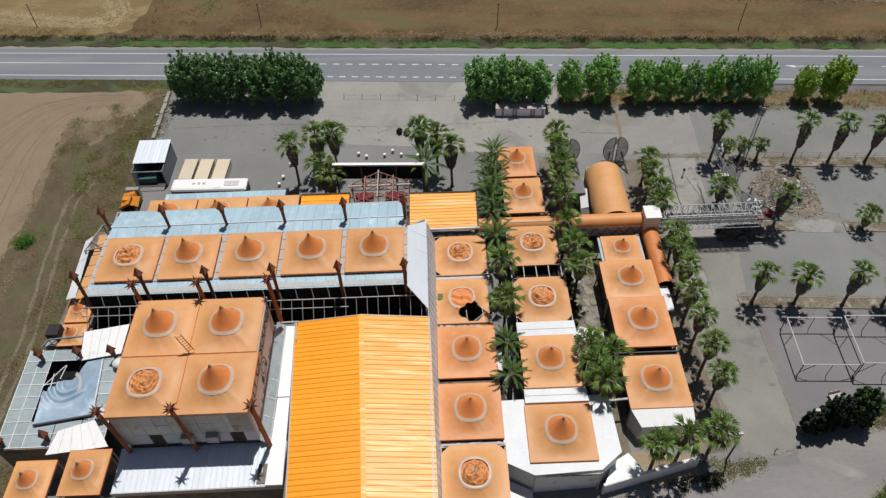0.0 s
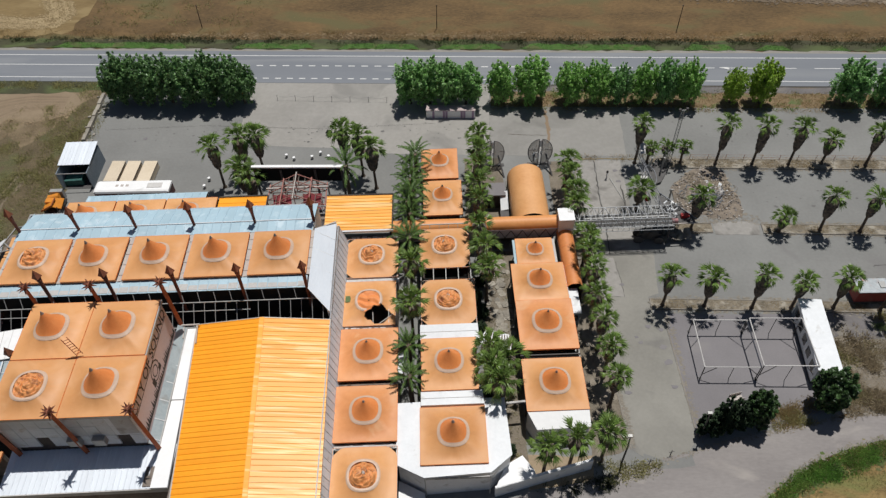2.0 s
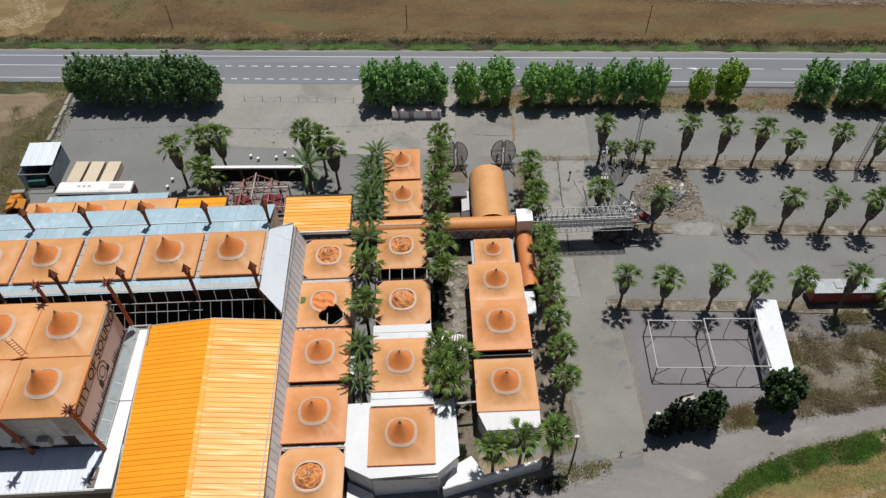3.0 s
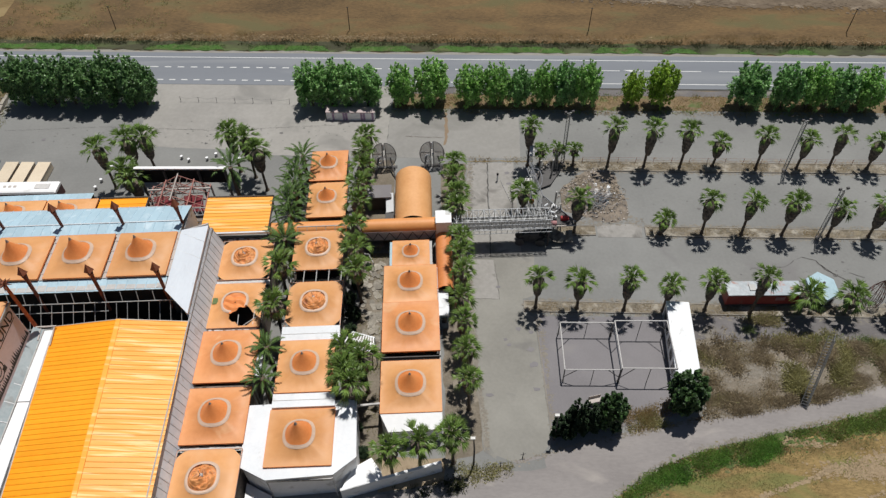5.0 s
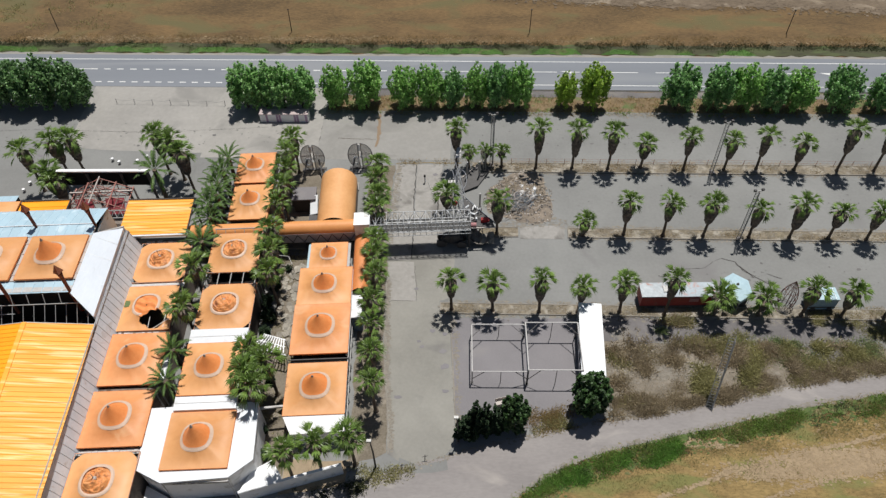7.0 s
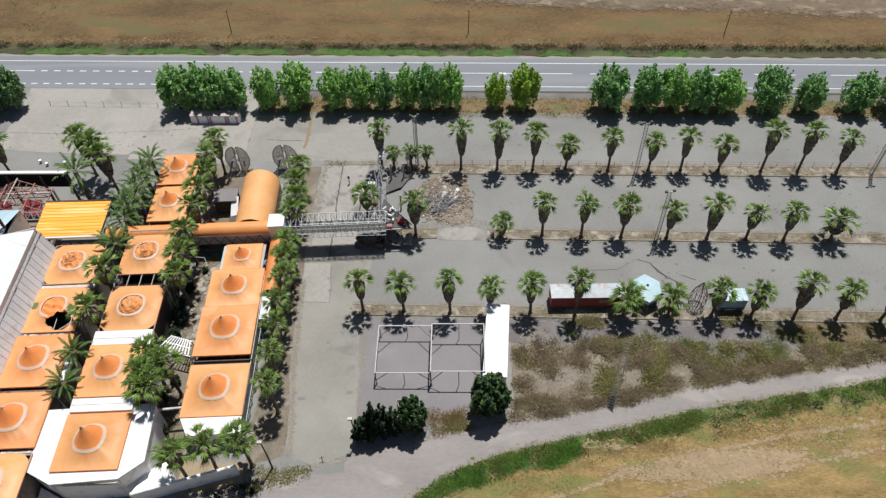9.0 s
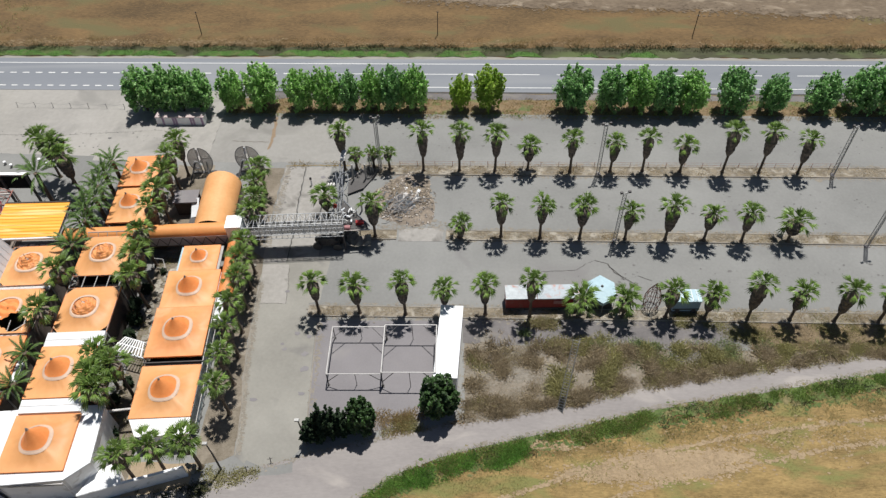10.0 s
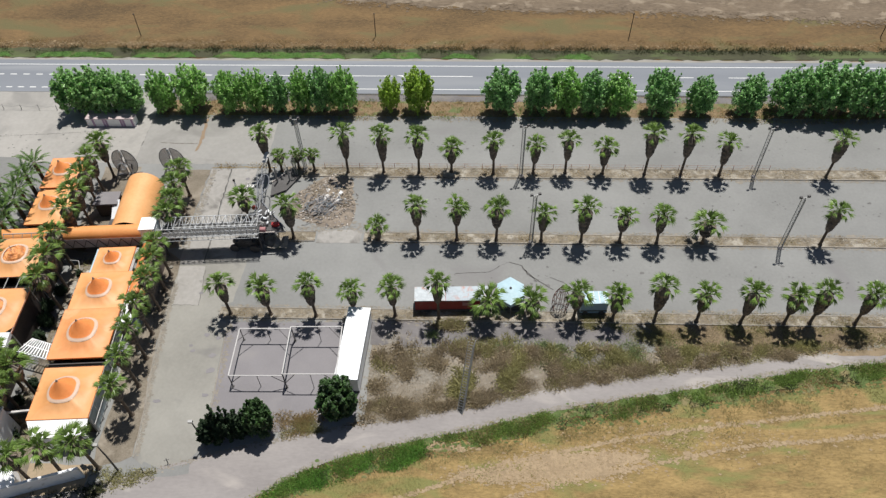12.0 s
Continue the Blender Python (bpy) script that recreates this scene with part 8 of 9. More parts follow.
def lattice_mast(x, y, h, lean=(0, 0), label="slender grey lattice floodlight mast", w=0.26, lamps=True):
    t = thing("lattice_mast", pose(x, y, 0, 0, 0, 12), label, "mast", "lattice masts")
    top = Vector((lean[0], lean[1], h))
    cs = [Vector((w * math.cos(a), w * math.sin(a), 0)) for a in (0.5, 2.6, 4.7)]
    for c in cs:
        part("upright", Geo().tube(c, top + c, 0.045, 0.045, 5), M_STEEL, t)
    g = Geo()
    n = int(h / (0.5 if lamps else 0.32))
    for k in range(n):
        for i in range(3):
            g.tube(top * (k / n) + cs[i], top * ((k + 1) / n) + cs[(i + 1) % 3], 0.026, 0.026, 4)
    part("bracing", g, M_STEEL, t)
    if not lamps:
        return
    part("base", Geo().box(-0.32, 0.32, -0.32, 0.32, 0, 0.1), M_LOTD, t)
    b = part("cross_arm", Geo().beam(top + Vector((-0.7, 0, 0)), top + Vector((0.7, 0, 0)), 0.08), M_STEEL, t)
    for s in (-0.5, 0.5):
        part("floodlight", Geo().box(top.x + s - 0.16, top.x + s + 0.16, top.y - 0.1, top.y + 0.15, h + 0.05, h + 0.28), M_DKSTEEL, b)


for x, y, h in ((102.1, 77.3, 8.6), (102.1, 64.2, 9.0), (70.6, 65.0, 8.6), (69.9, 77.6, 8.8), (39.2, 79.0, 9.0)):
    lattice_mast(x, y, h)
lattice_mast(61.73, 40.7, 8.0, (1.86, 3.2), "leaning lattice mast rising from the weeds", 0.42, False)

# red trailer, tarpaulin and box on the strip
tr = thing("red_trailer", pose(56.2, 53.8, 0, 0, 0, 1.5), "long red trailer with a white roof behind the palms", "trailer")
part("body", Geo().box(0, 8.6, 0.0, 2.0, 0.5, 2.25), M_RED, tr, "dull red side")
part("roof", Geo().box(-0.05, 3.6, -0.05, 2.05, 2.25, 2.38), surf("weathered_roof_coat", (0.5, 0.54, 0.56), (0.33, 0.36, 0.38), 0.6, 0.8, 4.0, 0.5, 0.05, stain=(0.36, 0.22, 0.19), stain_at=0.62, stain_scale=1.1), tr, "weathered pale roof")
part("roof_section", Geo().box(3.65, 8.65, -0.05, 2.05, 2.2, 2.34), surf("pale_grey_roof", (0.4, 0.46, 0.5), (0.3, 0.33, 0.36), 0.6, 0.6, 3.0, 0.5, 0.05, stain=(0.4, 0.24, 0.21), stain_at=0.6, stain_scale=0.9), tr, "pale grey roof section")
part("hatch", Geo().box(2.6, 3.3, 0.6, 1.5, 2.38, 2.5), M_STEEL, tr)
part("skirt_rail", Geo().box(0, 8.6, -0.04, 0.02, 0.45, 0.6), M_DKSTEEL, tr)
part("sign_board", Geo().box(5.6, 6.7, -0.05, 0.0, 1.3, 1.9), M_PINK, tr, "faded sign board")
for x in (1.4, 2.5, 6.6):
    part("wheel", Geo().tube((x, 0.05, 0.45), (x, 0.35, 0.45), 0.45, 0.45, 14), M_DKSTEEL, tr)
tp = thing("blue_canopy", pose(67.5, 55.5, 0), "pale blue hexagonal canopy over dark stacked gear", "canopy")
pts = [(1.85 * math.cos(math.tau * k / 6 + 0.5), 2.1 * math.sin(math.tau * k / 6 + 0.5)) for k in range(6)]
g = Geo().add([(x, y, 2.1 + 0.08 * (k % 2)) for k, (x, y) in enumerate(pts)] + [(0, 0, 2.7)] + [(x, y, 1.6) for x, y in pts], [(k, (k + 1) % 6, 6) for k in range(6)] + [(7 + k, 7 + (k + 1) % 6, (k + 1) % 6, k) for k in range(6)])
part("cloth", g, M_PALEBLUE, tp)
part("cap", Geo().ball((0, 0, 2.7), 0.17), M_DKSTEEL, tp)
for x, y in pts:
    part("leg", Geo().tube((x * 0.95, y * 0.95, 0), (x * 0.95, y * 0.95, 2.1), 0.035), M_STEEL, tp)
part("stacked_gear", Geo().box(-1.3, 1.2, -1.3, 0.8, 0, 1.3), M_DKSTEEL, tp, "dark stacked gear")
tg = thing("wire_sculpture", pose(73.4, 54.5, 0), "cone of bent rusty wire hoops on the strip", "wreck")
egg = lambda f: math.sin(math.pi * (0.27 + 0.73 * f))
for k in range(14):
    a = math.tau * k / 14 + 0.12 * math.sin(5 * k)
    p = [Vector((1.02 * egg(f) * math.cos(a + 0.3 * f), 0.95 * egg(f) * math.sin(a + 0.3 * f), 4.5 * f)) for f in (0, 0.16, 0.32, 0.5, 0.68, 0.84, 0.95, 1)]
    g = Geo()
    for u, v in zip(p, p[1:]):
        g.tube(u, v, 0.032, 0.032, 4)
    part("bar", g, M_RUSTW, tg)
for f in (0.02, 0.22, 0.42, 0.62, 0.82):
    r = egg(f)
    g = Geo()
    for i in range(12):
        a, b = math.tau * i / 12, math.tau * (i + 1) / 12
        g.tube((1.02 * r * math.cos(a), 0.95 * r * math.sin(a), 4.5 * f + 0.1 * math.sin(a + 9 * f)), (1.02 * r * math.cos(b), 0.95 * r * math.sin(b), 4.5 * f + 0.1 * math.sin(b + 9 * f)), 0.03, 0.03, 4)
    part("hoop", g, M_RUSTW, tg)
bb = thing("blue_box_trailer", pose(75.7, 53.6, 0, 0, 0, 1), "small pale blue box trailer with a ribbed roof", "trailer")
part("body", Geo().box(0, 3.1, 0, 1.7, 0.4, 2.2), surf("dusty_blue_panel", (0.34, 0.47, 0.58), (0.26, 0.37, 0.46), 0.6), bb)
part("roof", Geo().box(-0.06, 3.16, -0.06, 1.76, 2.2, 2.3), M_PALEBLUE, bb, "pale blue roof")
for k in range(5):
    part("roof_rib", Geo().box(0.3 + k * 0.6, 0.36 + k * 0.6, 0, 1.7, 2.3, 2.34), M_WHITE, bb)
for x in (0.6, 2.5):
    part("wheel", Geo().tube((x, -0.05, 0.35), (x, 0.25, 0.35), 0.35, 0.35, 14), M_DKSTEEL, bb)
part("rear_band", Geo().box(0, 3.1, -0.03, 0.0, 0.7, 0.9), M_DKSTEEL, bb)

# rubble heap
rub = tagged(new("rubble_heap", None), "heap of broken rubble, cables and pale sheeting", "rubble")
rub.matrix_basis = pose(42.9, 72.4, 0)
rrng = random.Random(9)
g = Geo()
for j in range(13):
    for i in range(13):
        x, y = (i - 6) / 6 * 4.5, (j - 6) / 6 * 4.9
        r = math.hypot(x / 4.5, y / 4.9) * (1 + 0.18 * math.sin(3 * math.atan2(y, x) + 1))
        g.v.append((x, y, max(-0.05, 0.75 * (1 - r * r)) * rrng.uniform(0.6, 1.2) if r < 1 else -0.05))
for j in range(12):
    for i in range(12):
        g.f.append((j * 13 + i, j * 13 + i + 1, (j + 1) * 13 + i + 1, (j + 1) * 13 + i))
part("mound", g, surf("rubble_soil", (0.285, 0.235, 0.185), (0.125, 0.105, 0.085), 0.95, 0.6, 3.0, 0.5, 0.6), rub, "earthy mound")
g = Geo()
for k in range(620):
    a, r = rrng.uniform(0, math.tau), rrng.random() ** 0.6
    q = 1 - 0.18 * math.sin(3 * a + 1)
    x, y = r * 4.5 * q * math.cos(a), r * 4.9 * q * math.sin(a)
    s = rrng.uniform(0.03, 0.16)
    z = max(0, 0.75 * (1 - r * r)) * 0.9
    m = pose(x, y, z + s * 0.3, rrng.uniform(-40, 40), rrng.uniform(-40, 40), rrng.uniform(0, 180))
    h = Geo().box(-s, s, -s * 0.7, s * 0.7, -s * 0.4, s * 0.4)
    g.add([m @ Vector(p) for p in h.v], h.f)
tagged(part("brick_litter", g, M_RUBBLE, rub, "broken bricks and concrete"), kind="stuff")
g = Geo()
for k in range(1500):
    x, y = rrng.gauss(0.4, 2.0), rrng.gauss(0.5, 1.6)
    if math.hypot(x / 4.6, y / 4.9) > 0.95:
        continue
    z = max(0.03, 0.75 * (1 - (x / 4.5) ** 2 - (y / 4.9) ** 2)) * 0.95
    a, l = rrng.uniform(0, math.tau), rrng.uniform(0.12, 0.5)
    d = Vector((math.cos(a), math.sin(a), rrng.uniform(-0.1, 0.4))) * l
    p = Vector((x, y, z))
    w = Vector((-math.sin(a), math.cos(a), rrng.uniform(-0.5, 0.5))) * rrng.uniform(0.02, 0.05)
    g.add([p - w, p + w, p + d + w, p + d - w], [(0, 1, 2, 3)])
tagged(part("twig_litter", g, surf("dry_branches", (0.33, 0.27, 0.2), (0.15, 0.125, 0.095), 0.95, 1.0, 5.0, 0.5, 0.0, rand=0.5, island=True), rub, "dry branches and splintered wood"), kind="stuff")
for k in range(130):
    x, y = rrng.gauss(-0.4, 1.15), rrng.gauss(-1.5, 0.95)
    a = rrng.gauss(0.7, 0.6)
    p = Vector((x, y, rrng.uniform(0.6, 0.95)))
    q = p + Vector((rrng.uniform(0.3, 0.7) * math.cos(a), rrng.uniform(0.3, 0.7) * math.sin(a), rrng.uniform(0, 0.25)))
    e = q + Vector((rrng.uniform(0.2, 0.6), rrng.uniform(-0.4, 0.5), rrng.uniform(-0.25, 0.05)))
    part("cable", Geo().tube(p, q, 0.05, 0.05, 4).tube(q, e, 0.05, 0.045, 4), (M_WRECK, M_STEEL, M_RING, M_SHED)[k % 4], rub, "grey bent cable")
for k in range(40):
    x, y = (rrng.gauss(0.9, 0.9), rrng.gauss(0.2, 0.7)) if k < 20 else (rrng.uniform(-3.4, 3.4), rrng.uniform(-3.2, 3.0))
    g = Geo()
    s = rrng.uniform(0.12, 0.4) if k < 20 else rrng.uniform(0.06, 0.16)
    for j in range(4):
        for i in range(4):
            g.v.append(((i - 1.5) * s * 0.6 * rrng.uniform(0.8, 1.2), (j - 1.5) * s * 0.45 * rrng.uniform(0.8, 1.2), rrng.uniform(0, 0.28) * s * 2))
    for j in range(3):
        for i in range(3):
            g.f.append((j * 4 + i, j * 4 + i + 1, j * 4 + i + 5, j * 4 + i + 4))
    part("pale_sheet", g, M_WHITE if k % 3 == 0 else M_PALEPANEL, rub, "crumpled pale sheeting", False, pose(x, y, max(0.05, 0.72 * (1 - (x / 4.5) ** 2 - (y / 4.9) ** 2)), 0, 0, rrng.uniform(0, 180)))

# ---- entrance yard ----
ct = thing("striped_barrier", pose(4.2, 88.7, 0, 0, 0, -0.5), "low white and pink striped barrier block by the trees", "barrier")
part("body", Geo().box(0, 7.4, 0, 1.2, 0, 1.4), M_BRIGHT, ct)
part("top", Geo().box(-0.05, 7.45, -0.05, 1.25, 1.4, 1.5), surf("pinkish_top", (0.5, 0.42, 0.41), (0.42, 0.34, 0.33), 0.8), ct, "faded pinkish top")
for x in (0.9, 2.5, 2.9, 5.2, 5.6, 6.9):
    part("stripe", Geo().box(x, x + 0.32, -0.03, 0.0, 0.03, 1.38), M_LILAC, ct)
bol = thing("chain_fence", pose(-19.6, 93.3, 0, 0, 0, -1.9), "row of thin posts with a sagging chain", "fence")
for k in range(7):
    part("post", Geo().tube((k * 2.9, 0, 0), (k * 2.9 + 0.05, 0, 1.0), 0.05, 0.04, 6), M_STEEL, bol)
    if k < 6:
        part("chain", Geo().tube((k * 2.9, 0, 0.85), (k * 2.9 + 1.45, 0, 0.55), 0.018, 0.018, 4).tube((k * 2.9 + 1.45, 0, 0.55), (k * 2.9 + 2.9, 0, 0.85), 0.018, 0.018, 4), M_STEEL, bol)
for x, y in ((-15.8, 79.8), (-14.6, 79.2), (-12.0, 79.5), (-10.9, 80.4), (-9.6, 79.6), (-7.2, 79.4), (-25.4, 77.6), (-26.0, 74.9), (-26.3, 73.4)):
    t = thing("stone_stool", pose(x, y, 0.03), "small pale round stool on the patio", "stool", "patio stools")
    part("seat", Geo().tube((0, 0, 0.4), (0, 0, 0.55), 0.22, 0.21, 10), M_WHITEWALL, t)
    part("foot", Geo().tube((0, 0, 0), (0, 0, 0.4), 0.2, 0.14, 8), M_STEEL, t)
for x, y in ((-10.2, 84.8), (-9.1, 84.5)):
    t = thing("dark_bush", pose(x, y, 0), "small dark potted bush on the asphalt", "bush", "potted bushes")
    part("crown", EVER[0], M_CYPRESS, t, "", False, Matrix.Diagonal((0.32, 0.32, 0.25, 1)))
    part("pot", Geo().tube((0, 0, 0), (0, 0, 0.3), 0.25, 0.32, 8), M_RUST, t)

for k, x in enumerate((-40.5, -38.2, -35.8)):
    t = thing("cream_container", pose(x, 73.6, 0), "cream flat-topped storage box in the yard", "container", "cream boxes")
    part("box", Geo().box(0, 1.8, 0, 4.1, 0.1, 1.1), M_CREAM, t)
    part("lid", Geo().box(-0.04, 1.84, -0.04, 4.14, 1.1, 1.2), M_CREAM, t)
    part("skid", Geo().box(0.1, 0.3, 0, 4.1, 0, 0.1).box(1.5, 1.7, 0, 4.1, 0, 0.1), M_DKSTEEL, t)
bus = thing("white_trailer", pose(-40.2, 69.9, 0, 0, 0, 1.6), "long white-roofed trailer with dark red sides", "trailer")
g = Geo()
prof = [(0, 2.25), (0.12, 2.5), (0.4, 2.6), (1.9, 2.6), (2.2, 2.5), (2.3, 2.25)]
for x in (0, 0.25, 10.0, 10.25):
    inset = 0.12 if x in (0, 10.25) else 0
    g.v += [(x, min(max(y, inset), 2.3 - inset), z - inset) for y, z in prof]
for i in range(3):
    for k in range(5):
        g.f.append((i * 6 + k, i * 6 + k + 1, i * 6 + 7 + k, i * 6 + 6 + k))
g.f += [(0, 1, 2, 3, 4, 5), (23, 22, 21, 20, 19, 18)]
part("roof", g, M_BRIGHT, bus, "rounded white roof")
part("body", Geo().box(0.1, 10.15, 0.03, 2.27, 0.5, 2.25), surf("dark_maroon_paint", (0.12, 0.02, 0.022), (0.08, 0.015, 0.016), 0.5), bus, "dark red body")
for k in range(3):
    part("roof_mark", Geo().box(2.8 + k * 0.7, 3.2 + k * 0.7, 1.0, 1.4, 2.6, 2.615), M_RING, bus, "worn grey mark")
part("roof_hatch", Geo().box(7.2, 9.2, 0.7, 1.6, 2.6, 2.66), M_PALEPANEL, bus)
for x in (1.6, 7.4, 8.6):
    part("wheel", Geo().tube((x, 0.05, 0.45), (x, 0.35, 0.45), 0.45, 0.45, 14), M_DKSTEEL, bus)
part("drawbar", Geo().beam((10.2, 1.1, 0.6), (12.2, 1.1, 0.5), 0.12), M_RED, bus)
shed = thing("metal_shed", pose(-44.5, 76.8, 0, 0, 0, 3), "open-fronted blue-grey metal shed with a pale ribbed roof", "shed")
for s in (-1, 1):
    part("side_wall", Geo().box(s * 2.1 - 0.06, s * 2.1 + 0.06, -3.6, 2.2, 0, 2.9), M_SHED, shed)
part("back_wall", Geo().box(-2.1, 2.1, 2.1, 2.2, 0, 3.3), M_SHED, shed)
me = ribbed(4.5, 0.5).mesh("roof_sheet", M_WHITERIB)
for i in range(9):
    part("roof_sheet", me, M_WHITERIB, shed, m=frame_of((-2.25 + (i + 1) * 0.5, -2.1, 3.2), (0, 1, 0.08), (-1, 0, 0)))
part("floor", Geo().box(-2.0, 2.0, -3.6, 2.1, 0, 0.06), M_DKSTEEL, shed)
part("tarpaulin", Geo().slab([(-1.9, -3.0, 1.0), (0.6, -3.0, 1.1), (0.6, -1.6, 1.4), (-1.9, -1.6, 1.2)], 0.9), M_TEAL, shed, "teal tarpaulin over stored goods")
part("front_rail", Geo().beam((-2.1, -3.6, 2.9), (2.1, -3.6, 2.9), 0.1).beam((-2.1, -3.6, 2.9), (-2.1, -3.6, 0), 0.1), M_STEEL, shed)
sk = thing("amber_machine", pose(-46.9, 67.6, 0, 0, 0, 4), "amber-painted machine body with rusty trim", "machine")
part("hopper", Geo().slab([(-0.1, 0.0, 1.2), (1.5, 0.2, 1.9), (1.6, 1.6, 2.0), (0.1, 1.5, 1.3)], 0.14), M_AMBER, sk, "tilted amber hopper plate")
part("chute", Geo().slab([(1.3, 0.2, 1.9), (2.3, 0.6, 1.0), (2.2, 2.5, 1.1), (1.3, 1.9, 1.9)], 0.12), M_AMBER, sk, "amber chute")
part("drum", Geo().tube((0.3, 2.3, 1.3), (1.7, 2.6, 1.5), 0.5, 0.42, 14), M_AMBER, sk, "amber drum")
part("engine_cover", Geo().box(0.2, 1.3, 1.2, 2.0, 0.6, 1.75), M_AMBER, sk, "dented amber cover")
part("frame", Geo().box(0.0, 2.2, 0.1, 3.0, 0.45, 0.62), M_DKSTEEL, sk, "dark chassis")
part("rim", Geo().beam((-0.1, 0.0, 1.3), (1.5, 0.2, 2.0), 0.1).beam((1.5, 0.2, 2.0), (1.6, 1.6, 2.1), 0.1), M_RUST, sk, "rusty hopper rim")
for x in (0.1, 1.9):
    part("strut", Geo().beam((x, 0.3, 0.6), (x, 0.5, 1.4), 0.12), M_DKSTEEL, sk)
part("cab", Geo().box(0.3, 2.0, 3.0, 3.6, 0.4, 1.9), M_STEEL, sk, "grey cab frame")
for x in (0.4, 2.0):
    part("wheel", Geo().tube((x - 0.15, 0.6, 0.45), (x + 0.15, 0.6, 0.45), 0.45, 0.45, 12), M_DKSTEEL, sk)
    part("wheel", Geo().tube((x - 0.15, 2.4, 0.45), (x + 0.15, 2.4, 0.45), 0.45, 0.45, 12), M_DKSTEEL, sk)
jk = thing("yard_pipes", pose(-29.6, 71.2, 0, 0, 0, 3), "loose rusty pipes beside the trailer", "pipes")
for k in range(3):
    part("pipe", Geo().tube((0, 0.5 * k, 0.12), (5.0 - k, 0.4 * k - 0.3, 0.12), 0.09), M_RUSTD if k else M_STEEL, jk)
bw = thing("boundary_wall", pose(-47.9, 94.6, 0, 0, 0, -86), "low pale crumbling boundary wall", "wall", "", "structure")
for k in range(8):
    part("wall_run", Geo().box(k * 1.45, k * 1.45 + 1.4, -0.24, 0.24 + 0.05 * (k % 3), 0, 0.55 + 0.12 * (k % 2)), M_PAVER, bw)
wrng = random.Random(88)
for k in range(26):
    x, y, s = wrng.uniform(0, 11.5), wrng.gauss(0, 0.5), wrng.uniform(0.1, 0.28)
    h = Geo().box(-s, s, -s * 0.7, s * 0.7, -0.05, s * 0.7)
    part("fallen_block", h, M_PAVER, bw, m=pose(x, y, 0.04, 0, wrng.uniform(-12, 12), wrng.uniform(0, 180)))

# poles beyond the road, lamps by the track
for x in (-78, -36.9, 4.9, 46.4, 90, 132):
    t = thing("wooden_pole", pose(x, 113.6 - 0.015 * x, 0), "weathered wooden telegraph pole in the field", "pole", "telegraph poles")
    part("shaft", Geo().tube((0, 0, 0), (0.1, 0, 4.4), 0.08, 0.06, 7), M_BARK, t)
    part("insulator", Geo().box(-0.05, 0.25, -0.05, 0.05, 4.2, 4.3), M_DKSTEEL, t)
for x, y, h in ((26.5, 33.6, 5.7), (34.85, 36.55, 5.0)):
    t = thing("old_lamp_post", pose(x, y, 0), "dark old lamp post at the lot's edge", "lamp post", "old lamp posts")
    part("shaft", Geo().tube((0, 0, 0), (0.04, 0, h * 0.6), 0.11, 0.09, 7).tube((0.04, 0, h * 0.6), (-0.05, 0, h), 0.09, 0.06, 7), M_DKSTEEL, t)
    part("head", Geo().box(-0.35, 0.1, -0.14, 0.14, h - 0.05, h + 0.2), M_STEEL, t, "grey lamp head")
for x, y in ((31.5, 34.4), (29.2, 33.4)):
    t = thing("iron_stake", pose(x, y, 0), "short bent iron stake in the asphalt", "stake", "iron stakes")
    part("shaft", Geo().tube((0, 0, 0), (0.05, 0.1, 1.0), 0.05, 0.04, 6).tube((-0.25, 0, 0.7), (0.3, 0.1, 0.8), 0.03, 0.03, 5), M_DKSTEEL, t)
fe = thing("wire_fence", pose(42, 79.3, 0, 0, 0, -0.7), "thin wire fence along the palm strip", "fence")
for k in range(26):
    part("post", Geo().tube((k * 2.5, 0, 0), (k * 2.5, 0, 1.0), 0.03, 0.03, 5), M_RUST, fe)
for z in (0.5, 0.95):
    part("wire", Geo().tube((0, 0, z), (62.5, 0, z), 0.012, 0.012, 4), M_RUST, fe)

# garden rocks between the pavilions
for k in range(46):
    x, y = (rrng.uniform(12.3, 13.5), rrng.uniform(34, 62)) if k < 34 else (rrng.uniform(23.6, 26.4), rrng.uniform(34, 62))
    s = rrng.uniform(0.12, 0.34)
    t = thing("garden_rock", pose(x, y, 0, 0, 0, rrng.uniform(0, 180)), "rough grey rock in the garden bed", "rock", "garden rocks")
    g = Geo().ball((0, 0, s * 0.3), s, 0.6, 7)
    g.v = [(a * rrng.uniform(0.75, 1.2), b * rrng.uniform(0.75, 1.2), max(-0.02, c * rrng.uniform(0.8, 1.2))) for a, b, c in g.v]
    part("stone", g, M_STONE, t)

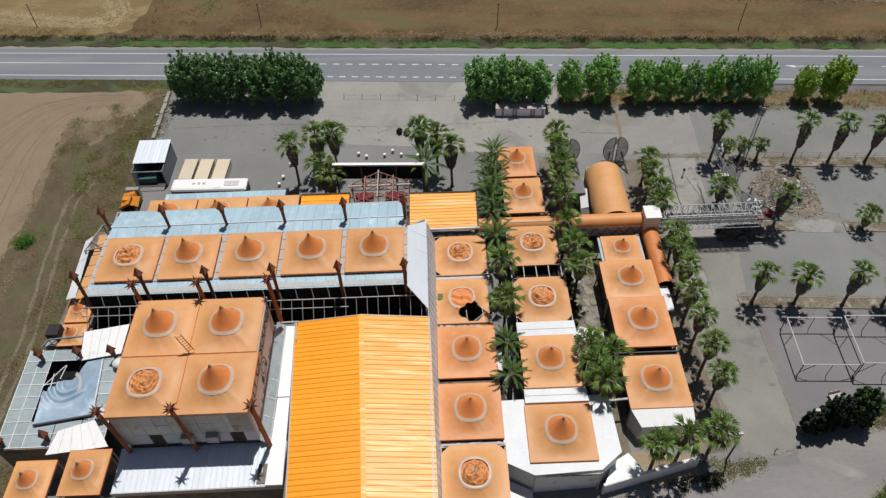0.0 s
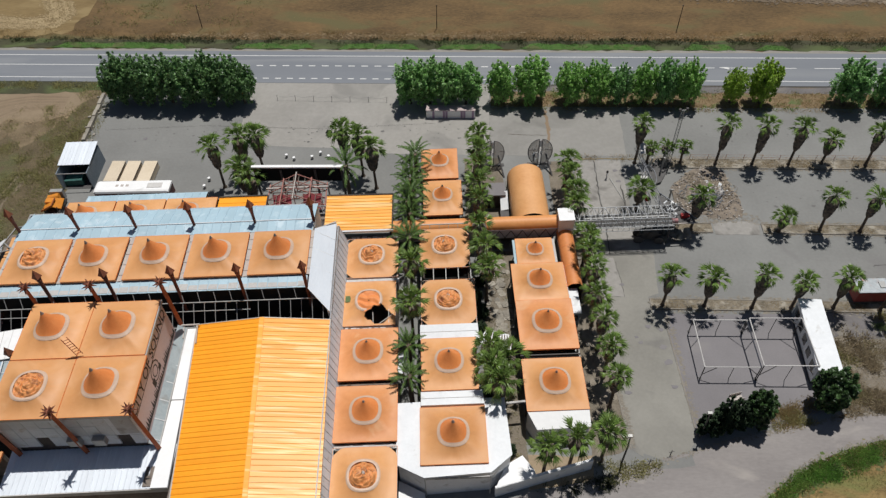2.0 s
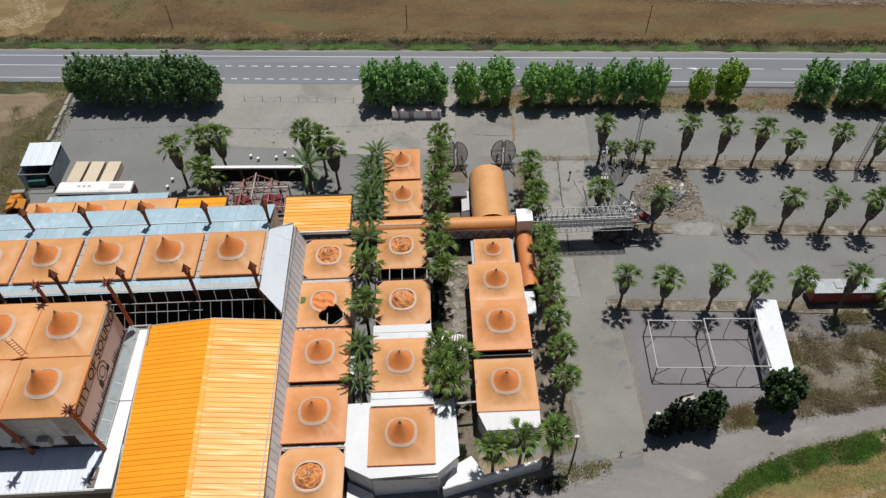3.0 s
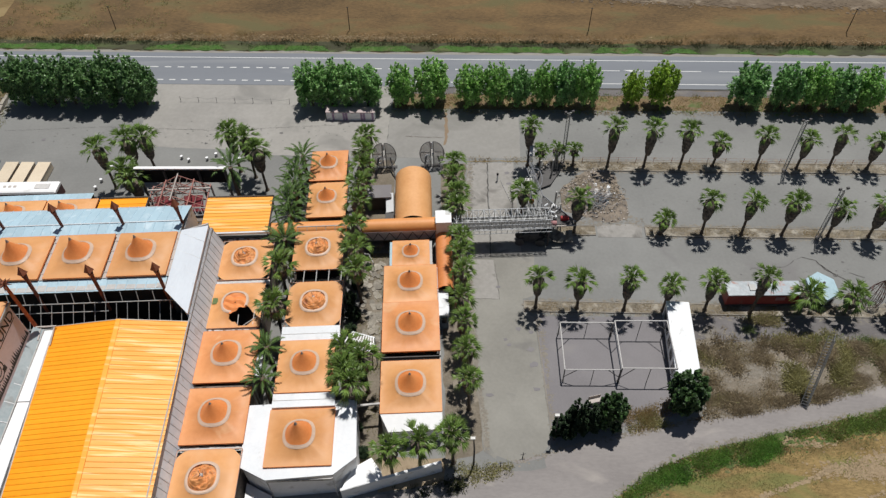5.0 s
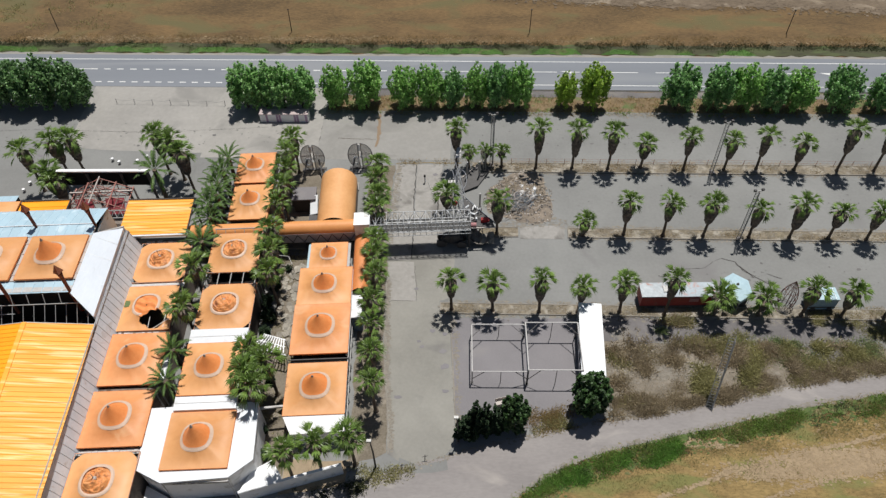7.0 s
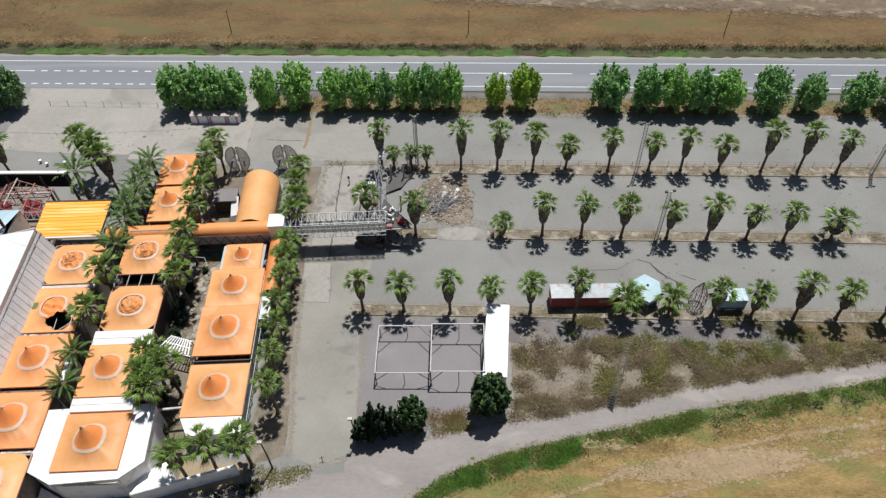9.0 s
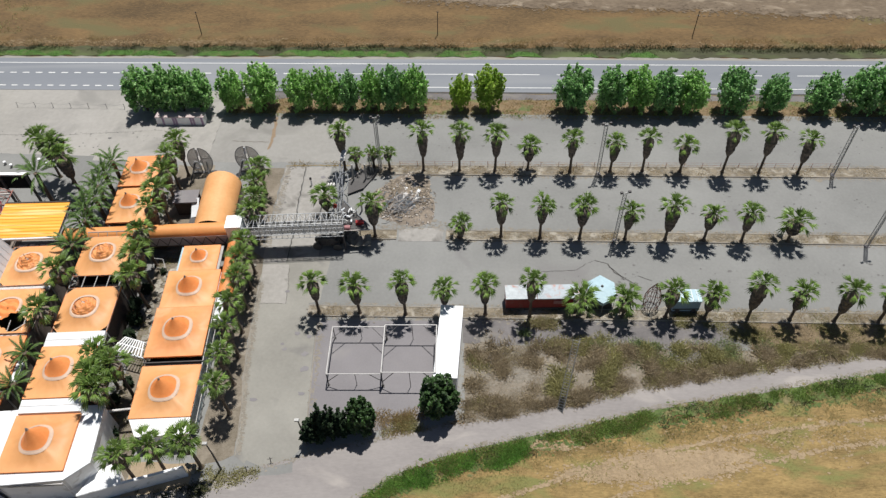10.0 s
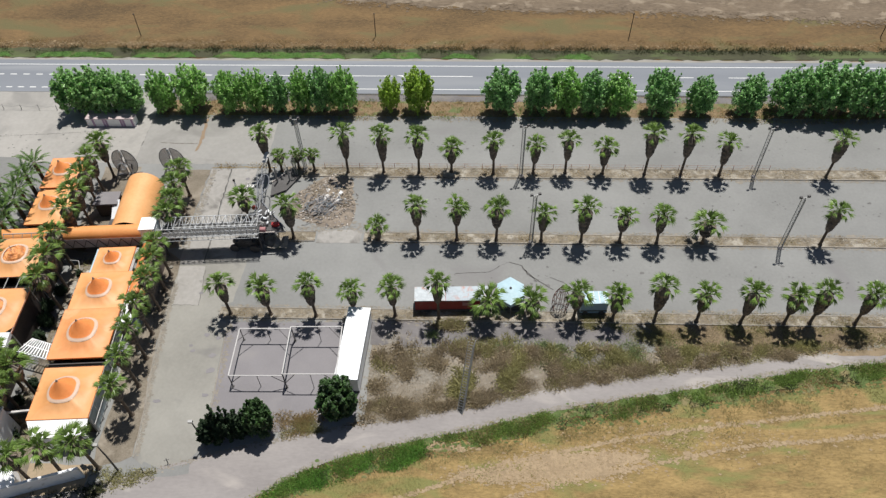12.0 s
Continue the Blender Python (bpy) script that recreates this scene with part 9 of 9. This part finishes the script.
# ---- grasses and weeds ----
def tufts(name, material, spots, size, blades, label, spread=0.5, seed=1, swell=False):
    """One object of small upright blades round the given spots."""
    r = np.random.default_rng(seed)
    spots = np.asarray(spots, float)
    n = len(spots) * blades
    base = np.repeat(spots, blades, 0) + np.c_[r.normal(0, spread * 0.5, (n, 2))]
    h = size * r.uniform(0.45, 1.25, n)
    if swell:
        h *= np.repeat([0.45 + 1.5 * max(0.0, noise.noise(Vector((0.5 * x, 0.5 * y, seed % 3 + 0.5))) + 0.3) for x, y in spots[:, :2]], blades)
    a = r.uniform(0, math.tau, n)
    w = h * r.uniform(0.07, 0.16, n)
    dx, dy = np.cos(a) * w, np.sin(a) * w
    lean = r.normal(0, 0.55, (n, 2)) * h[:, None]
    v = np.zeros((n, 3, 3))
    v[:, 0] = np.c_[base[:, 0] - dx, base[:, 1] - dy, np.full(n, -0.03)]
    v[:, 1] = np.c_[base[:, 0] + dx, base[:, 1] + dy, np.full(n, -0.03)]
    v[:, 2] = np.c_[base + lean, h * 0.8]
    me = bpy.data.meshes.new(name)
    me.from_pydata(v.reshape(-1, 3).tolist(), [], np.arange(n * 3).reshape(-1, 3).tolist())
    me.materials.append(material)
    ob = new(name, me)
    return tagged(ob, label, "grass", "", "stuff")


nr = np.random.default_rng(12)


def scatter(n, x0, x1, low, high, clump=0.0, seed=0):
    """Spots between two lines y = low(x) and y = high(x), thinned into clumps."""
    r = np.random.default_rng(seed)
    out = []
    while len(out) < n:
        x = r.uniform(x0, x1)
        a, b = low(x), high(x)
        if b <= a:
            continue
        y = r.uniform(a, b)
        if clump and noise.noise(Vector((x * 0.35, y * 0.35, seed))) < clump - 0.5 + 0.5 * r.random():
            continue
        out.append((x, y))
    return out


def along(points):
    xs, ys = [p[0] for p in points], [p[1] for p in points]
    return lambda x: float(np.interp(x, xs, ys))


tn = along(sorted(TRACK_N))
ts = along(TRACK_S)
tufts("dead_weeds", M_WEED, scatter(2900, 51.5, 150, lambda x: tn(x) - 0.1, lambda x: min(48.0, tn(x) + 1.7 + 0.9 * math.sin(0.5 * x)), 0.36, 1), 0.36, 18, "dead brown weeds and thistles on the plot", 0.5, 1, True)
tufts("tall_dead_weeds", M_WEEDL, scatter(2600, 51.5, 150, lambda x: tn(x) + 0.6, lambda x: 48.8, 0.5, 30), 0.42, 18, "bleached tall dead thistles on the plot", 0.55, 30, True)
tufts("olive_weeds", M_OLIVE, scatter(1300, 52, 150, lambda x: tn(x) + 1.4, lambda x: 48.8, 0.55, 2), 0.36, 20, "olive green weeds on the plot", 0.6, 2, True)
tufts("plot_olive_field", M_OLIVE, scatter(1200, 64, 150, lambda x: tn(x) + 0.8, lambda x: 49.4, 0.45, 50), 0.3, 18, "olive and yellowish weeds on the wide end of the plot", 0.7, 50, True)
tufts("kerb_weeds", M_OLIVE, scatter(4200, 76, 150, lambda x: 49.6 - 0.006 * (x - 52) + max(0, 84 - x) * 0.3, lambda x: 54.2 - 0.012 * (x - 33), 0.36, 51), 0.26, 16, "weeds spreading over the kerb under the palms", 0.6, 51)
tufts("kerb_dead_weeds", M_WEEDL, scatter(1300, 76, 150, lambda x: 49.4 - 0.006 * (x - 52) + max(0, 84 - x) * 0.3, lambda x: 53.6 - 0.012 * (x - 33), 0.4, 52), 0.22, 13, "dry weeds spreading over the kerb under the palms", 0.6, 52)
tufts("trailer_weeds", M_OLIVE, np.r_[round_spot(60.7, 52.0, 0.9, 0.35, 90, 401), round_spot(66.4, 49.6, 0.8, 0.3, 40, 402), round_spot(62.6, 48.9, 1.3, 0.5, 110, 403)], 0.5, 16, "rank olive weeds beside the red trailer", 0.5, 401)
tufts("trailer_thistles", M_WEED, np.r_[round_spot(60.2, 51.9, 1.0, 0.35, 50, 404), round_spot(62.0, 48.6, 1.6, 0.5, 130, 405), round_spot(54.6, 48.2, 0.9, 1.2, 60, 406)], 0.55, 16, "tall brown thistles beside the red trailer", 0.5, 404)
tufts("dry_plot_grass", M_WEEDL, scatter(2200, 51.5, 150, lambda x: tn(x) + 0.2, lambda x: 49.6, 0.38, 3), 0.16, 8, "short dry grass on the plot", 0.8, 3)
tufts("kerb_turf", M_OLIVE, scatter(1500, 52, 150, lambda x: 53.3 - 0.012 * (x - 33), lambda x: 54.5 - 0.012 * (x - 33), 0.3, 71), 0.17, 13, "low olive turf along the kerb under the palms", 0.5, 71)
tufts("track_edge_weeds", M_WEED, scatter(900, 50.5, 150, lambda x: tn(x) - 0.1, lambda x: tn(x) + 0.9 + 0.3 * math.sin(x * 0.8), 0.15, 82), 0.38, 14, "dead brown weeds along the track's edge", 0.45, 82)
tufts("track_edge_olive", M_OLIVE, scatter(1000, 62, 150, lambda x: tn(x) - 0.1, lambda x: tn(x) + 1.3, 0.25, 83), 0.32, 14, "olive weeds along the track's edge", 0.45, 83)
tufts("court_edge_weeds", M_DRY, scatter(300, 42.6, 47.4, lambda x: 37.4 + 0.22 * (x - 43), lambda x: 39.6 + 0.25 * (x - 43), 0.2, 74), 0.3, 14, "dry weeds between the evergreens and the track", 0.5, 74)
tufts("court_edge_olive", M_OLIVE, scatter(140, 42.6, 47.4, lambda x: 37.4 + 0.22 * (x - 43), lambda x: 39.0 + 0.25 * (x - 43), 0.4, 75), 0.34, 14, "olive weeds between the evergreens and the track", 0.5, 75)
tufts("plot_green_bushes", M_SAGE, [p for k, (x, y) in enumerate(((66.3, 48.9), (71.2, 49.2), (73.0, 48.8), (58.3, 50.6), (85, 48.6))) for p in [(x + 0.7 * math.cos(2.4 * i) * math.sqrt(i / 26), y + 0.4 * math.sin(2.4 * i) * math.sqrt(i / 26)) for i in range(26)]], 0.45, 12, "pale green weed bushes on the plot", 0.4, 72)
tufts("plot_green_weeds", M_SAGE, scatter(260, 66, 150, lambda x: tn(x) + 2.2, lambda x: 49.6, 0.5, 31), 0.34, 14, "fresh green weeds at the plot's far side", 0.7, 31)
tufts("track_verge_grass", M_GRASS, scatter(3400, 20, 150, lambda x: ts(x) - 1.75 - 0.4 * math.sin(x * 0.5) - 0.3 * math.sin(x * 1.3), lambda x: ts(x) - 0.15 + 0.15 * math.sin(x * 0.9), 0.3, 4), 0.34, 14, "fresh green grass along the farm track", 0.4, 4)
tufts("lush_verge", M_LUSHGRASS, scatter(1500, 30, 58, lambda x: ts(x) - 2.3 + 0.4 * math.sin(x), lambda x: ts(x) - 0.5, 0.2, 96), 0.34, 14, "bright green grass beside the farm track", 0.5, 96)
tufts("track_verge_straw", M_DRY, scatter(1500, 44, 150, lambda x: ts(x) - 2.1, lambda x: ts(x) - 0.1, 0.42, 95), 0.26, 11, "dry straw mixed into the green verge", 0.5, 95)
tufts("track_verge_dry", M_OLIVE, scatter(1300, 20, 150, lambda x: ts(x) - 3.6, lambda x: ts(x) - 1.6, 0.35, 5), 0.2, 12, "olive grass at the edge of the stubble", 0.5, 5)
tufts("field_stubble", M_STRAW, scatter(5200, 30, 118, lambda x: ts(x) - 18, lambda x: ts(x) - 2.2, 0.1, 6), 0.13, 9, "short straw stubble on the field", 0.7, 6)
tufts("verge_dark_grass", M_DITCHGRASS, scatter(260, 20, 150, lambda x: ts(x) - 2.2, lambda x: ts(x) - 0.3, 0.5, 53), 0.4, 14, "dark grass clumps along the farm track", 0.5, 53)
tufts("field_margin_weeds", M_OLIVE, scatter(1500, 36, 150, lambda x: ts(x) - 6.5, lambda x: ts(x) - 1.8, 0.35, 54), 0.2, 14, "yellow-green weeds on the stubble margin", 0.7, 54)
tufts("field_weeds", M_OLIVE, scatter(420, 40, 118, lambda x: ts(x) - 14, lambda x: ts(x) - 2.5, 0.5, 7), 0.18, 12, "scattered green weeds in the stubble", 0.8, 7)
road_y = lambda x: 102 - 0.0183 * x
tufts("far_verge_grass", M_FARGRASS, [p for p in scatter(3600, -90, 100, lambda x: road_y(x) + 5.0, lambda x: road_y(x) + 6.7, 0.0, 8) if any(a < p[0] < b for a, b in GREEN)], 0.2, 12, "green grass in the far roadside ditch", 0.5, 8)
# This scrub line carries the ditch's shadow in its dark colour.
tufts("far_verge_scrub", M_DITCHGRASS, scatter(2400, -130, 150, lambda x: road_y(x) + 6.7, lambda x: road_y(x) + 8.3, 0.1, 9), 0.36, 12, "scrub along the far field edge, darkened for the ditch's shadow", 0.6, 9)
tufts("far_field_grass", M_DRY, scatter(4200, -140, 160, lambda x: road_y(x) + 8.2, lambda x: road_y(x) + 10.6, 0.25, 10), 0.22, 9, "pale dry grass in the far field", 0.8, 10)
tufts("far_field_tufts", M_DRY, scatter(2200, -60, 170, lambda x: road_y(x) + 10, lambda x: road_y(x) + 40, 0.3, 11), 0.16, 7, "straw tufts across the far field", 1.2, 11)
tufts("far_field_green", M_OLIVE, scatter(130, -58, -28, lambda x: road_y(x) + 12, lambda x: road_y(x) + 26, 0.3, 32), 0.45, 14, "olive weed clumps in the far field", 0.9, 32)
tufts("verge_dry_grass", M_DRY, scatter(2600, 14.5, 150, lambda x: road_y(x) - 11.2, lambda x: road_y(x) - 6.3, 0.1, 12), 0.28, 11, "dry grass on the verge under the trees", 0.5, 12)
tufts("verge_green", M_GRASS, scatter(500, 14.5, 150, lambda x: road_y(x) - 11.0, lambda x: road_y(x) - 6.0, 0.5, 13), 0.4, 9, "green weeds on the verge under the trees", 0.5, 13)
for k, (x0, x1, y0, y1) in enumerate(((37, 150, 77.7, 79.3), (49.2, 150, 65.3, 66.6), (33, 150, 53.0, 54.4), (37.6, 42.2, 65.4, 66.7))):
    tufts("strip_dry_grass", M_DRY, scatter(60 if k == 3 else 2200, x0, x1, lambda x: y0 - 0.012 * (x - x0), lambda x: y1 - 0.012 * (x - x0), 0.5, 14 + k), 0.22, 13, "dry grass on the palm strip", 0.4, 14 + k)
    tufts("strip_dead_weeds", M_WEED, scatter(80 if k == 3 else 1300, x0, x1, lambda x: y0 - 0.1 - 0.012 * (x - x0), lambda x: y1 + 0.1 - 0.012 * (x - x0), 0.5, 44 + k), 0.22, 13, "dead brown weeds on the palm strip", 0.45, 44 + k)
tufts("strip_green", M_OLIVE, scatter(800, 56, 150, lambda x: 65.3 - 0.014 * (x - 49), lambda x: 66.7 - 0.014 * (x - 49), 0.5, 18), 0.2, 12, "greener grass on the palm strip", 0.4, 18)
tufts("west_weeds", M_OLIVE, scatter(1500, -53, -46, lambda x: 18, lambda x: 96, 0.3, 19), 0.3, 14, "weeds on the strip beside the buildings", 0.7, 19)
tufts("west_dead_weeds", M_WEEDL, scatter(4200, -61.5, -47, lambda x: 18, lambda x: 92, 0.3, 20), 0.17, 10, "dead weeds on the strip beside the buildings", 0.7, 20)
tufts("west_scrub", M_OLIVE, scatter(1500, -61, -47, lambda x: 58, lambda x: 92, 0.42, 410), 0.2, 14, "low olive scrub on the strip beside the buildings", 0.7, 410, True)
tufts("west_verge", M_OLIVE, scatter(1500, -120, -48, lambda x: road_y(x) - 6.6, lambda x: road_y(x) - 4.9, 0.3, 21), 0.4, 8, "green roadside grass by the ploughed field", 0.6, 21)
tufts("rut_side_bush", M_LUSHGRASS, [(-58.4 + 0.9 * math.cos(i * 2.4) * math.sqrt(i / 60), 62.7 + 0.9 * math.sin(i * 2.4) * math.sqrt(i / 60)) for i in range(60)], 0.7, 14, "green bush of weeds beside the ruts", 0.5, 61)
tufts("west_bush_weeds", M_OLIVE, scatter(260, -56, -47, lambda x: 74 + 1.2 * (x + 52), lambda x: 84 + 1.0 * (x + 52), 0.3, 22), 0.45, 14, "greener bushes beside the shed", 0.7, 22)
tufts("court_dry_grass", M_DRY, scatter(240, 41, 51, lambda x: 38.0 + 0.24 * (x - 41), lambda x: 40.0 + 0.24 * (x - 41), 0.1, 23), 0.32, 10, "dry grass below the court", 0.5, 23)
tufts("corner_weeds", M_OLIVE, scatter(160, 24, 30.5, lambda x: 31 + 0.25 * (x - 24), lambda x: 33.6, 0.2, 24), 0.4, 10, "weeds at the lot's corner", 0.5, 24)
tufts("garden_weeds", M_OLIVE, scatter(260, 12.5, 16.2, lambda x: 33, lambda x: 64, 0.3, 25), 0.35, 9, "weeds between the garden rocks", 0.5, 25)
tufts("wall_foot_weeds", M_DITCHGRASS, scatter(150, 12, 25.5, lambda x: 27.4 + 0.24 * (x - 12), lambda x: 29.4 + 0.2 * (x - 12), 0.2, 60), 0.4, 14, "dark weeds at the foot of the white wall", 0.6, 60)
tufts("joint_grass", M_DRY, scatter(110, 26, 36.5, lambda x: 79.0, lambda x: 80.2, 0.1, 26), 0.25, 9, "dry grass along the concrete joint", 0.4, 26)
